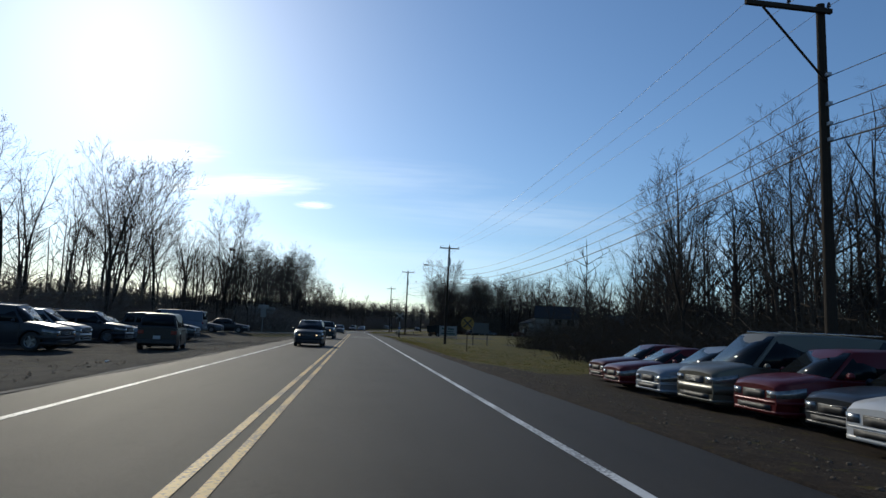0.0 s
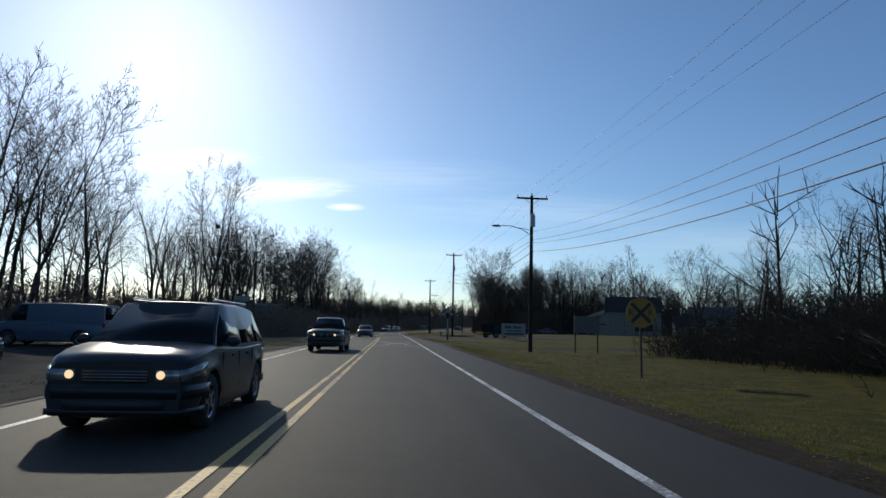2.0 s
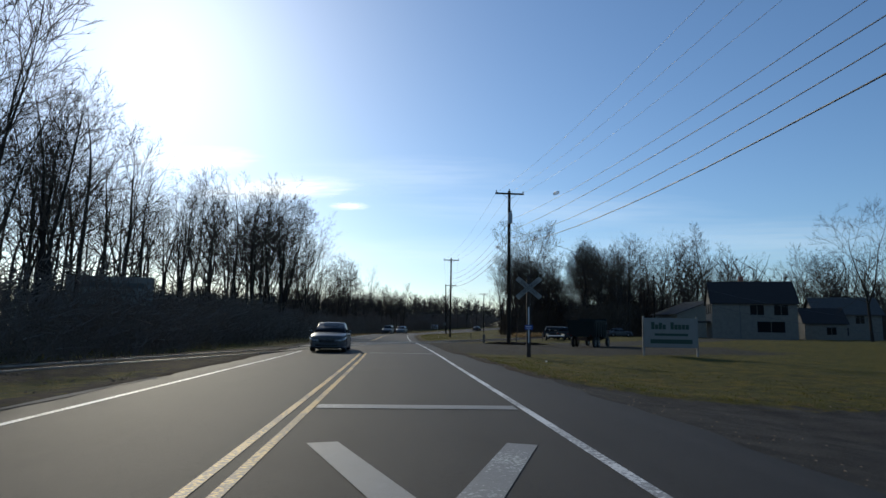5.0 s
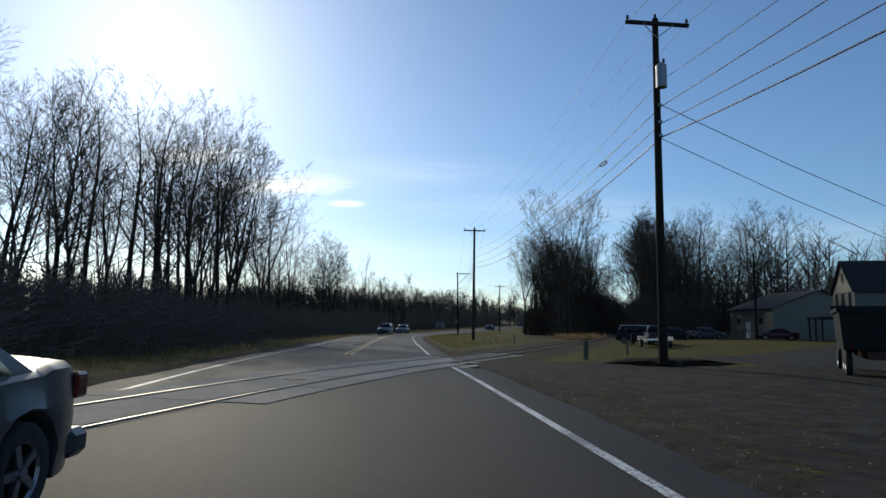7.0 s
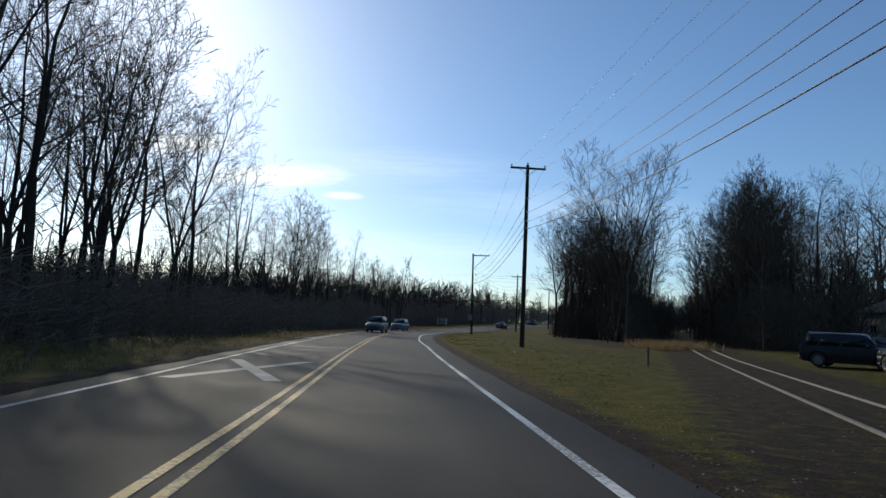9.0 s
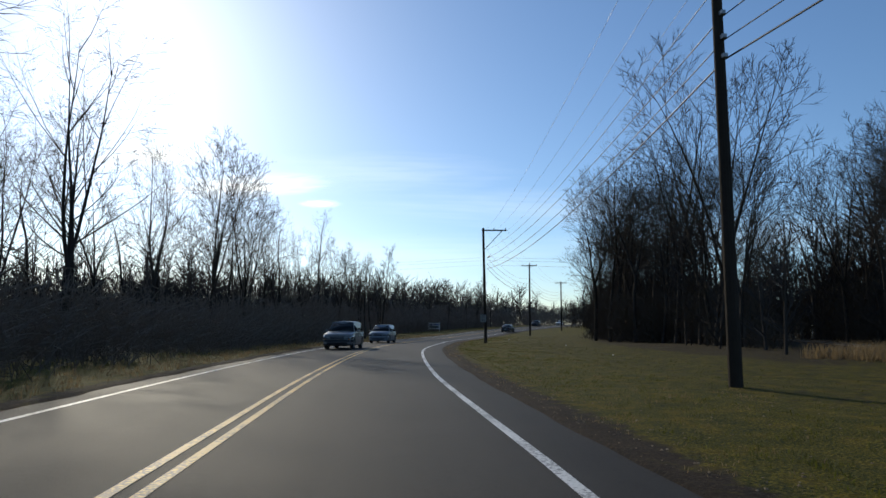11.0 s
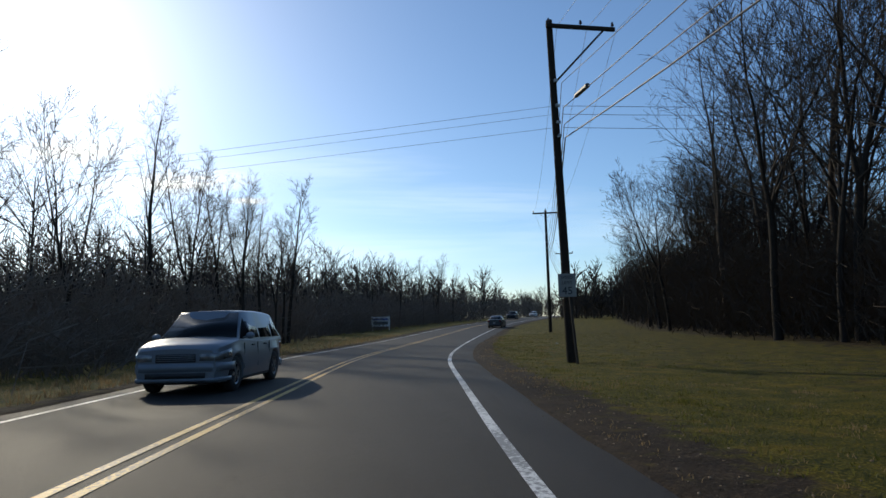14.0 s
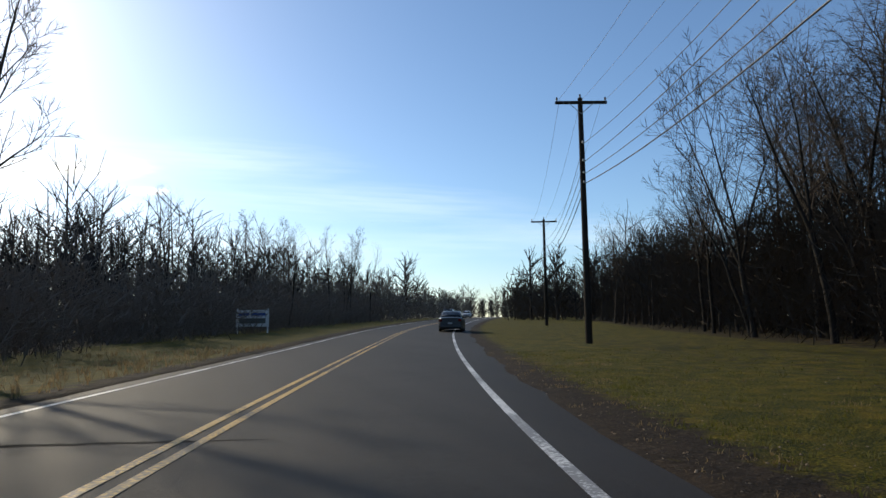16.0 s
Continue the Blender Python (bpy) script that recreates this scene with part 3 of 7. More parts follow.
def offshoot(rng, pts, f, turn, angle):
    """A place at the share f of a limb's line, and a direction that leaves it there."""
    n = len(pts) - 1
    i = min(int(f * n), n - 1)
    q = pts[i].lerp(pts[i + 1], f * n - i)
    axis = (pts[i + 1] - pts[i]).normalized()
    side = Matrix.Rotation(turn, 3, axis) @ axis.orthogonal().normalized()
    return q, (axis * math.cos(angle) + side * math.sin(angle)).normalized(), i


# habit: bole, leaders, limbs on a leader, limb length, lowest and highest limb angle, wobble, upward bend, branches, twigs, sprays
HABITS = {
    "woodland": (0.34, (1, 2), (11, 13), 0.36, 58, 24, 0.07, 0.10, 7, 5, 4),
    "thin_woodland": (0.36, (1, 2), (9, 11), 0.36, 56, 24, 0.07, 0.10, 6, 5, 2),
    "vase": (0.24, (3, 4), (7, 8), 0.40, 46, 22, 0.06, 0.09, 7, 5, 4),
    "slender": (0.30, (1, 2), (13, 15), 0.27, 44, 22, 0.07, 0.12, 7, 5, 4),
    "oak": (0.26, (2, 3), (6, 7), 0.55, 78, 36, 0.15, 0.05, 7, 5, 4),
}


def tree_meshes(seed, tall, habit, lean=0.0, leaves=False):
    bole, leaders, limbs, reach, a_low, a_high, wobble, up, n2, n3, n4 = HABITS[habit]
    rng = random.Random(seed)
    trunk, twigs = Tubes(), Tubes()
    r0 = tall * 0.0105
    count = rng.randint(*leaders)
    d = Vector((lean, rng.uniform(-0.06, 0.06), 1)).normalized()
    stem = limb_path(rng, Vector((0, 0, -0.4)), d, tall * bole + 0.4, 4, wobble * 0.5, 0.0)
    trunk.add(stem, [r0 * k for k in (1.25, 1.0, 0.93, 0.88, 0.84)], 8)
    top_d = (stem[-1] - stem[-2]).normalized()
    first = rng.uniform(0, 6.28)
    for k in range(count):
        if count == 1:
            ld, ll, lr = top_d, tall * (1 - bole) * 0.93, r0 * 0.84
        else:
            ang = radians(rng.uniform(11, 22)) * (1.0 if k else 0.6)
            side = Matrix.Rotation(first + k * 6.283 / count + rng.uniform(-0.4, 0.4), 3, top_d) @ top_d.orthogonal().normalized()
            ld, ll, lr = (top_d * math.cos(ang) + side * math.sin(ang)).normalized(), tall * (1 - bole) * rng.uniform(0.8, 1.0) * 0.93, r0 * 0.84 / count ** 0.4
        main = limb_path(rng, stem[-1], ld, ll, 8, wobble * 0.8, 0.02)
        trunk.add(main, [lr * (1 - 0.9 * i / 8) for i in range(9)], 7)
        n1 = rng.randint(*limbs)
        turn = rng.uniform(0, 6.28)
        for j in range(n1):
            f = (j + rng.random() * 0.8) / n1 * 0.97 + (0.03 if count > 1 else -0.02)
            f = max(f, 0.0)
            turn += 2.4 + rng.uniform(-0.5, 0.5)
            p, d1, i = offshoot(rng, main, f, turn, radians(a_low + (a_high - a_low) * f + rng.uniform(-8, 8)))
            l1 = tall * reach * (1 - 0.62 * f ** 1.4) * (0.72 + 0.28 * min(1, f * 4)) * rng.uniform(0.78, 1.15)
            r1 = max(lr * (1 - 0.9 * f) * 0.48, 0.03)
            limb = limb_path(rng, p, d1, l1, 6, wobble, up)
            twigs.add(limb, [r1 * (1 - 0.85 * i / 6) for i in range(7)], 4)
            t2 = rng.uniform(0, 6.28)
            m2 = max(4, round(n2 * (0.55 + 0.45 * l1 / (tall * reach))))
            for b in range(m2):
                g = 0.2 + 0.8 * (b + rng.random() * 0.9) / m2
                t2 += 2.4 + rng.uniform(-0.6, 0.6)
                q, d2, i = offshoot(rng, limb, min(g, 0.99), t2, radians(rng.uniform(28, 50)))
                l2 = l1 * (0.52 - 0.26 * g) * rng.uniform(0.75, 1.25)
                r2 = max(r1 * (1 - 0.85 * g) * 0.6, 0.016)
                br = limb_path(rng, q, d2, l2, 4, wobble, up * 0.8)
                twigs.add(br, [r2, r2 * 0.85, r2 * 0.7, r2 * 0.55, r2 * 0.4], 2)
                t3 = rng.uniform(0, 6.28)
                for c in range(n3):
                    h = 0.22 + 0.78 * (c + rng.random() * 0.8) / n3
                    t3 += 2.4 + rng.uniform(-0.6, 0.6)
                    w, d3, i = offshoot(rng, br, min(h, 0.99), t3, radians(rng.uniform(24, 46)))
                    l3 = max(l2 * (0.62 - 0.3 * h), 0.45) * rng.uniform(0.75, 1.25)
                    tw = limb_path(rng, w, d3, l3, 2, wobble, up * 0.6)
                    twigs.add(tw, [0.014, 0.011, 0.007], 2)
                    for e in range(n4):
                        v, d4, i = offshoot(rng, tw, rng.uniform(0.25, 1.0), rng.uniform(0, 6.28), radians(rng.uniform(18, 42)))
                        twigs.spike(v, v + (d4 + Vector((0, 0, 0.12))) * max(l3 * rng.uniform(0.4, 0.75), 0.3), 0.0105)
    a = trunk.mesh("tree_trunk", M_BARK, True)
    b = twigs.mesh("tree_crown", M_TWIG)
    c = None
    if leaves:
        v, f = [], []
        for i in range(900):
            q = twigs.v[rng.randrange(len(twigs.v) // 3, len(twigs.v))]
            u = Vector((rng.gauss(0, 1), rng.gauss(0, 1), rng.gauss(0, 1))).normalized() * rng.uniform(0.05, 0.1)
            w = u.orthogonal().normalized() * u.length * 0.7
            k = len(v)
            v += [tuple(q), tuple(q + u + w), tuple(q + u * 2), tuple(q + u - w)]
            f.append((k, k + 1, k + 2, k + 3))
        c = mesh_of("dry_leaves", v, f, M_LEAF)
    return a, b, c


TREES = {
    "near": [tree_meshes(s, 20, h, lean) for s, h, lean in ((1, "woodland", 0.0), (2, "vase", 0.05), (3, "woodland", -0.05), (4, "vase", 0.0), (5, "woodland", 0.07), (6, "woodland", 0.02))],
    "light": [tree_meshes(s, 20, "thin_woodland", lean) for s, lean in ((21, 0.0), (22, 0.05), (23, -0.05), (24, 0.08), (25, 0.02), (26, -0.02))],
    "slender": [tree_meshes(s, 20, "slender", lean) for s, lean in ((31, 0.0), (32, 0.08), (33, -0.05), (34, 0.03))],
    "oak": [tree_meshes(s, 20, "oak", lean) for s, lean in ((51, 0.0), (52, 0.05), (53, -0.04))],
    "upright": [tree_meshes(s, 20, h, lean) for s, h, lean in ((61, "woodland", 0.0), (62, "vase", 0.02), (63, "woodland", -0.02))],
    "leaning": [tree_meshes(64, 20, "vase", 0.16)],
    "leafy": [tree_meshes(41, 20, "vase", leaves=True)],
}


def plant(kind, index, x, y, tall, turn, label="tall leafless deciduous tree in winter", group="bare trees"):
    a, b, c = TREES[kind][index % len(TREES[kind])]
    t = thing("tree", Matrix.Translation((x, y, on_ground(x, y))) @ Matrix.Rotation(turn, 4, "Z") @ Matrix.Scale(tall / 20, 4), label, "tree", group)
    t.scale = (tall / 20,) * 3
    part("trunk", a, None, t)
    part("crown", b, None, t)
    if c:
        part("dry_leaves", c, None, t, "last brown leaves")


def joined_trees(name, label, kind, spots):
    """Trees too deep in the woods to tell apart, as one mesh. spots: pick, x, y, height, turn."""
    V, F, start = [], [], 0
    for pick, x, y, tall, turn in spots:
        c, q = math.cos(turn) * tall / 20, math.sin(turn) * tall / 20
        for me in TREES[kind][pick % len(TREES[kind])][:2]:
            co = np.empty(len(me.vertices) * 3, dtype=np.float32)
            me.vertices.foreach_get("co", co)
            co = co.reshape(-1, 3)
            V.append(np.stack((co[:, 0] * c - co[:, 1] * q + x, co[:, 0] * q + co[:, 1] * c + y, co[:, 2] * tall / 20 + on_ground(x, y)), -1))
            F += [tuple(v + start for v in p.vertices) for p in me.polygons]
            start += len(co)
    tagged(new(name, mesh_of(name, np.concatenate(V), F, M_TWIG)), label, "woods", kind="stuff")


def wood(seed, count, y0, y1, near, deep, tall, kind, side, clear=lambda x, y: True, joined=""):
    """Trees scattered beside the road, between near and deep metres from its middle; joined: the name of one mesh for them all."""
    rng = random.Random(seed)
    put, spots = [], []
    tries = 0
    while len(put) < count and tries < count * 40:
        tries += 1
        y = rng.uniform(y0, y1)
        c = near + (deep - near) * rng.random() ** 1.25
        x = float(centre(y)) + side * c
        if not clear(x, y) or any((x - a) ** 2 + (y - b) ** 2 < 3.2 for a, b in put):
            continue
        put.append((x, y))
        spots.append((rng.randrange(100), x, y, rng.uniform(*tall), rng.uniform(0, 6.28)))
    if joined:
        joined_trees(joined, "leafless trees standing deep in the winter woods", kind, spots)
    else:
        for pick, x, y, h, turn in spots:
            plant(kind, pick, x, y, h, turn)


# where the woods inside the bend begin
def woods_edge(y):
    return float(np.interp(y, [180, 205, 213, 225, 237, 261, 270, 300, 340], [23.5, 26.0, 26.8, 27.0, 25.2, 34.0, 38.2, 51.5, 74.0]))


# single trees that stand out
plant("leafy", 0, -31.6, 86.0, 23.5, 0.6, "tall tree with some brown leaves remaining", "")
plant("near", 1, -23.4, 111.0, 22.5, 1.0, "tall forked bare tree with a nest", "")
plant("near", 1, -15.0, 196.5, 18.5, 2.2)
plant("near", 5, -17.5, 203.0, 15.0, 0.5)
plant("leaning", 0, -13.2, 217.5, 17.5, 0.1, "tall bare tree leaning towards the road")
plant("near", 1, -11.5, 224.0, 15.0, 2.9)
plant("near", 3, -12.8, 231.0, 15.5, 0.9)
plant("near", 0, -10.2, 237.0, 14.0, 1.9)
plant("near", 1, -8.0, 243.0, 13.0, 4.0)
plant("slender", 0, 2.0, 264.0, 14.5, 0.4, "slender bare tree standing in brush")
plant("slender", 3, -4.2, 251.5, 14.0, 0.9, "slender bare tree standing in brush")
plant("slender", 1, -6.5, 255.5, 18.5, 1.8, "slender bare tree standing in brush")
plant("slender", 2, -2.5, 258.0, 12.5, 0.3, "slender bare tree standing in brush")
plant("oak", 0, 63.0, 155.5, 18.5, 0.4, "broad bare oak with crooked limbs beside the houses", "")
plant("oak", 1, 97.0, 187.0, 20.0, 1.4, "bare oak with crooked limbs behind the houses", "")
plant("near", 3, 41.5, 84.0, 16.5, 0.7, "broad bare tree rising from a thicket at the lawn's end", "")
plant("near", 0, 84.6, 246.0, 30.0, 0.4, "very tall bare tree above the woods", "")
# front trees of the woods inside the bend
for k, (x, y, tall) in enumerate(((28.4, 213.0, 25.0), (29.0, 221.0, 25.5), (26.8, 236.5, 19.5), (28.2, 233.0, 21.0), (28.0, 228.0, 20.0), (31.5, 240.0, 20.0), (36.0, 261.0, 15.0), (40.0, 269.2, 17.5), (37.5, 256.0, 19.0), (33.5, 246.0, 21.0))):
    plant("upright", (1, 1, 2, 0, 2, 1, 0, 1, 2, 0)[k], x, y, tall, 1.3 * k)

wood(3, 40, 8, 98, 26, 50, (15.5, 21), "light", -1)
wood(4, 20, 104, 128, 16, 27, (12, 16), "near", -1)
wood(16, 22, 152, 190, 13.5, 25, (17, 21), "near", -1)
wood(17, 14, 128, 152, 15, 25, (12.5, 16), "near", -1)
wood(5, 34, 104, 190, 26, 45, (15, 19), "light", -1)
wood(6, 6, 190, 240, 14, 22, (11, 14), "near", -1)
wood(14, 10, 236, 266, 10, 22, (9, 13), "slender", -1)
wood(7, 12, 190, 262, 18, 36, (11, 14), "light", -1)
wood(21, 14, 284, 334, 14, 24, (10, 13), "slender", -1)
wood(8, 13, 6, 41, 21, 34, (10.5, 14.5), "near", 1)
wood(27, 24, 8, 48, 22, 46, (9.5, 13), "near", 1, joined="trees_behind_row")
wood(25, 16, 50, 80, 25, 46, (7.5, 11), "light", 1)
wood(9, 22, 2, 58, 28, 70, (14, 19), "light", 1, joined="deep_trees_behind_row")
wood(10, 26, 205, 290, 50, 130, (19, 26), "light", 1, joined="deep_trees_behind_houses")
wood(20, 12, 204, 240, 48, 110, (17, 23), "oak", 1)
in_bend = lambda x, y: abs(track_across(x, y)) > 5 and x > woods_edge(y) + 1.0
wood(18, 9, 193, 208, 30, 42, (15, 18), "near", 1, lambda x, y: in_bend(x, y) and x > 32)
wood(22, 10, 197, 216, 38, 66, (17, 20), "near", 1, lambda x, y: y > 202.5 or x < 48.5)
wood(11, 8, 208, 250, 20, 36, (15, 19), "upright", 1, in_bend)
wood(23, 14, 252, 285, 20, 46, (10.5, 13), "light", 1, in_bend)
wood(26, 18, 196, 216, 28, 46, (15, 19), "light", 1, in_bend, "deep_trees_by_railway")
wood(12, 20, 208, 250, 22, 50, (16, 21), "light", 1, in_bend, "deep_trees_of_bend")
wood(24, 24, 254, 274, 26, 50, (14.5, 18), "upright", 1, lambda x, y: in_bend(x, y) and x - 9.5 > 1.05 * (y - 240))
wood(15, 12, 266, 300, 20, 40, (10, 13), "near", 1, in_bend)
wood(19, 12, 296, 335, 22, 44, (9.5, 13), "light", 1, joined="deep_trees_beyond_bend")
wood(13, 14, 85, 150, 75, 120, (14, 20), "light", 1, joined="deep_trees_beyond_field")


def conifer(x, y, tall):
    """A dark evergreen: whorls of drooping boughs, each a spray of short needles."""
    rng = random.Random(91)
    t = thing("tree", Matrix.Translation((x, y, on_ground(x, y))), "dark evergreen cedar behind the houses", "tree")
    T, S = Tubes(), Tubes()
    T.add([Vector((0, 0, -0.3)), Vector((0.1, 0, tall * 0.5)), Vector((0, 0.1, tall))], [0.28, 0.16, 0.03], 8)
    part("trunk", T.mesh("cedar_trunk", M_BARK, True), None, t)
    for k in range(150):
        f = (k + rng.random()) / 150
        a = k * 2.4 + rng.uniform(-0.4, 0.4)
        length = (0.22 * tall * (1 - f) ** 0.8 + 0.3) * rng.uniform(0.75, 1.15)
        p = Vector((0, 0, tall * (0.06 + 0.93 * f)))
        d = Vector((math.cos(a), math.sin(a), rng.uniform(0.05, 0.4))).normalized()
        for j in range(16):
            q = p + d * length * rng.uniform(0.15, 0.95)
            e = (d + Vector((rng.gauss(0, 0.7), rng.gauss(0, 0.7), rng.uniform(-0.5, 0.5)))).normalized()
            S.spike(q, q + e * length * rng.uniform(0.2, 0.45), 0.12)
    part("crown", S.mesh("cedar_crown", M_EVERGREEN), None, t)


M_EVERGREEN = mat("cedar_green", (0.022, 0.032, 0.02), 0.9, grain=((0.6, 0.6, (0.035, 0.045, 0.024)),), spec=0.1)
conifer(102.0, 268.0, 21.0)


def brush(name, label, seed, clumps, spots, material):
    """One dense thicket of thin stems. spots(rng) gives x, y and height of a clump."""
    rng = random.Random(seed)
    T = Tubes()
    for i in range(clumps):
        x, y, tall = spots(rng)
        z = on_ground(x, y)
        for s in range(rng.randint(11, 16)):
            px, py = x + rng.gauss(0, 0.8), y + rng.gauss(0, 0.8)
            h = tall * rng.uniform(0.35, 1.1)
            p = Vector((px, py, z - 0.1))
            d = Vector((rng.gauss(0, 0.42), rng.gauss(0, 0.42), 1)).normalized()
            q = p + d * h * 0.5
            e = (d + Vector((rng.gauss(0, 0.5), rng.gauss(0, 0.5), -0.25))).normalized()
            w = q + e * h * 0.5
            T.add([p, q, w], [0.02, 0.014, 0.006], 2)
            for k in range(rng.randint(5, 7)):
                a = p.lerp(q, rng.uniform(0.25, 1)) if rng.random() < 0.45 else q.lerp(w, rng.random())
                b = a + Vector((rng.gauss(0, 0.8), rng.gauss(0, 0.8), rng.uniform(0.0, 0.8))) * h * 0.24
                T.add([a, b], [0.015, 0.007], 2)
    tagged(new(name, T.mesh(name, material)), label, "brush", kind="stuff")


def beside(y0, y1, near, deep, tall, side, clear=lambda x, y: True):
    def spot(rng):
        while True:
            y = rng.uniform(y0, y1)
            c = near + (deep - near) * rng.random() ** 1.5
            x = float(centre(y)) + side * c
            if clear(x, y):
                return x, y, rng.uniform(*tall)
    return spot


off_track = lambda x, y: abs(track_across(x, y)) > 4.5
brush("brush_left_lot", "dense brown winter brush behind the car lot", 31, 230, beside(5, 98, 25, 40, (3.5, 6.0), -1), M_BRUSH_GLARE)
brush("brush_left_woods", "dense brown winter brush under roadside trees", 32, 430, beside(97, 245, 9, 22, (2.4, 4.4), -1), M_BRUSH_GLARE)
brush("brush_left_bend", "dense brown winter brush along the bend", 33, 240, beside(236, 330, 13, 28, (2.6, 4.6), -1), M_BRUSH_GLARE)
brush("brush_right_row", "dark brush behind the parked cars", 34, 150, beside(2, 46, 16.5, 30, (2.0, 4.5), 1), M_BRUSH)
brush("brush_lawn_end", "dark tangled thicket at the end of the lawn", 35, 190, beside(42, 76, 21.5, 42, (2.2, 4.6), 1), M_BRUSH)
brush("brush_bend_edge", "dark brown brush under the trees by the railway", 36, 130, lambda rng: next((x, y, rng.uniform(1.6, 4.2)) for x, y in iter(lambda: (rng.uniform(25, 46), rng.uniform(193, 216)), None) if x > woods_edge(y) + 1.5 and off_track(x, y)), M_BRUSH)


def in_yard(x, y):
    """The open yard round the houses and the shed."""
    return (28 if y < 184 else 42) < x < 90 and 140 < y < 204


def far_woods(name, label, seed, spots, per=34, w=0.12):
    """Woods too far to tell apart: thin trunks with sparse crowns, joined."""
    rng = random.Random(seed)
    T = Tubes()
    for x, y, tall in spots(rng):
        if abs(float(track_across(x, y))) < 5 or in_yard(x, y):
            continue
        z = on_ground(x, y)
        p = Vector((x, y, z - 0.2))
        T.add([p, p + Vector((rng.gauss(0, 0.4), rng.gauss(0, 0.4), tall * 0.85))], [0.1 + 0.004 * tall, 0.04], 3)
        for k in range(per):
            f = rng.uniform(0.05, 1.0)
            a = p + Vector((0, 0, tall * (0.03 + 0.77 * f)))
            t = rng.uniform(0, 6.283)
            e = radians(rng.uniform(28, 70))
            d = Vector((math.cos(t) * math.cos(e), math.sin(t) * math.cos(e), math.sin(e)))
            l = tall * rng.uniform(0.16, 0.3) * (1.2 - 0.45 * f)
            b = a + d * l
            T.add([a, b], [w, w * 0.4], 2)
            for j in range(2):
                c = a.lerp(b, rng.uniform(0.35, 0.95))
                g = (d + Vector((rng.gauss(0, 0.6), rng.gauss(0, 0.6), rng.uniform(-0.2, 0.7)))).normalized()
                T.add([c, c + g * l * rng.uniform(0.35, 0.65)], [w * 0.6, w * 0.3], 2)
    tagged(new(name, T.mesh(name, M_FARWOOD)), label, "woods", kind="stuff")


def scatter(n, y0, y1, c0, c1, tall, side):
    def spots(rng):
        for i in range(n):
            y = rng.uniform(y0, y1)
            yield float(centre(min(y, 420))) + side * (c0 + (c1 - c0) * rng.random()), y, rng.uniform(*tall)
    return spots


far_woods("far_woods_ahead", "distant leafless winter woods beyond the bend", 51, scatter(760, 335, 600, 14, 260, (10, 16), -1), 26, 0.075)
far_woods("far_woods_beyond", "distant leafless winter woods beside the far road", 52, scatter(420, 335, 600, 17, 200, (11, 17), 1), 26, 0.075)
far_woods("woods_behind_lot", "deep leafless woods behind the car lot", 53, scatter(360, -30, 100, 31, 80, (6, 17), -1), 18, 0.045)
far_woods("woods_across", "deep leafless woods behind the roadside trees", 54, scatter(300, 98, 230, 21, 70, (5, 10), -1), 18, 0.045)
far_woods("woods_of_far_bend", "deep leafless woods outside the bend", 59, scatter(560, 230, 360, 24, 110, (9, 14.5), -1), 30, 0.045)
far_woods("woods_behind_row", "deep leafless woods behind the parked cars", 55, scatter(380, -30, 75, 26, 80, (8, 15), 1), 18, 0.045)
far_woods("woods_of_bend", "deep dark woods inside the bend", 56, scatter(420, 184, 335, 24, 60, (6, 14), 1), 20, 0.045)
far_woods("woods_behind_houses", "deep leafless woods behind the houses", 57, scatter(480, 205, 300, 40, 190, (10, 22), 1), 17, 0.07)
far_woods("woods_field_edge", "far leafless woods beyond the field", 58, scatter(260, 60, 205, 95, 190, (10, 19), 1), 17, 0.07)


def thicket(name, label, seed, count, spots, stems=56, w=0.05, foot=0.0, material=M_BRUSH, reach=1.0):
    """Tangled understory too dense to see through: many short crossing stems and vines in each clump."""
    rng = random.Random(seed)
    T = Tubes()
    for i in range(count):
        x, y, tall = spots(rng)
        if in_yard(x, y):
            continue
        tall *= 0.62 + 0.75 * (0.5 + 0.5 * noise.noise(Vector((x * 0.11, y * 0.11, seed)))) + 0.25 * noise.noise(Vector((x * 0.4, y * 0.4, seed)))
        z = on_ground(x, y)
        r = 0.32 * tall + 0.3
        for k in range(stems):
            h = foot + (tall - foot) * rng.random() ** 0.85
            bulge = r * math.sqrt(max(0.08, 1 - (h / (tall * 1.08)) ** 2.4))
            a, q = rng.uniform(0, 6.283), bulge * math.sqrt(rng.random())
            p = Vector((x + math.cos(a) * q, y + math.sin(a) * q, z + h * 0.92))
            e, t = radians(90 - 80 * rng.random() ** 1.3), rng.uniform(0, 6.283)
            d = Vector((math.cos(t) * math.cos(e), math.sin(t) * math.cos(e), math.sin(e)))
            l = rng.uniform(0.5, 1.0) * (0.45 + 0.13 * tall) * reach
            bend = Vector((rng.gauss(0, 1), rng.gauss(0, 1), rng.gauss(0, 0.6))) * l * 0.13
            T.add([p - d * l * 0.6, p + bend, p + d * l * 0.55], [w * rng.uniform(0.7, 1.2), w * 0.7, w * 0.3], 2)
    tagged(new(name, T.mesh(name, material)), label, "brush", kind="stuff")


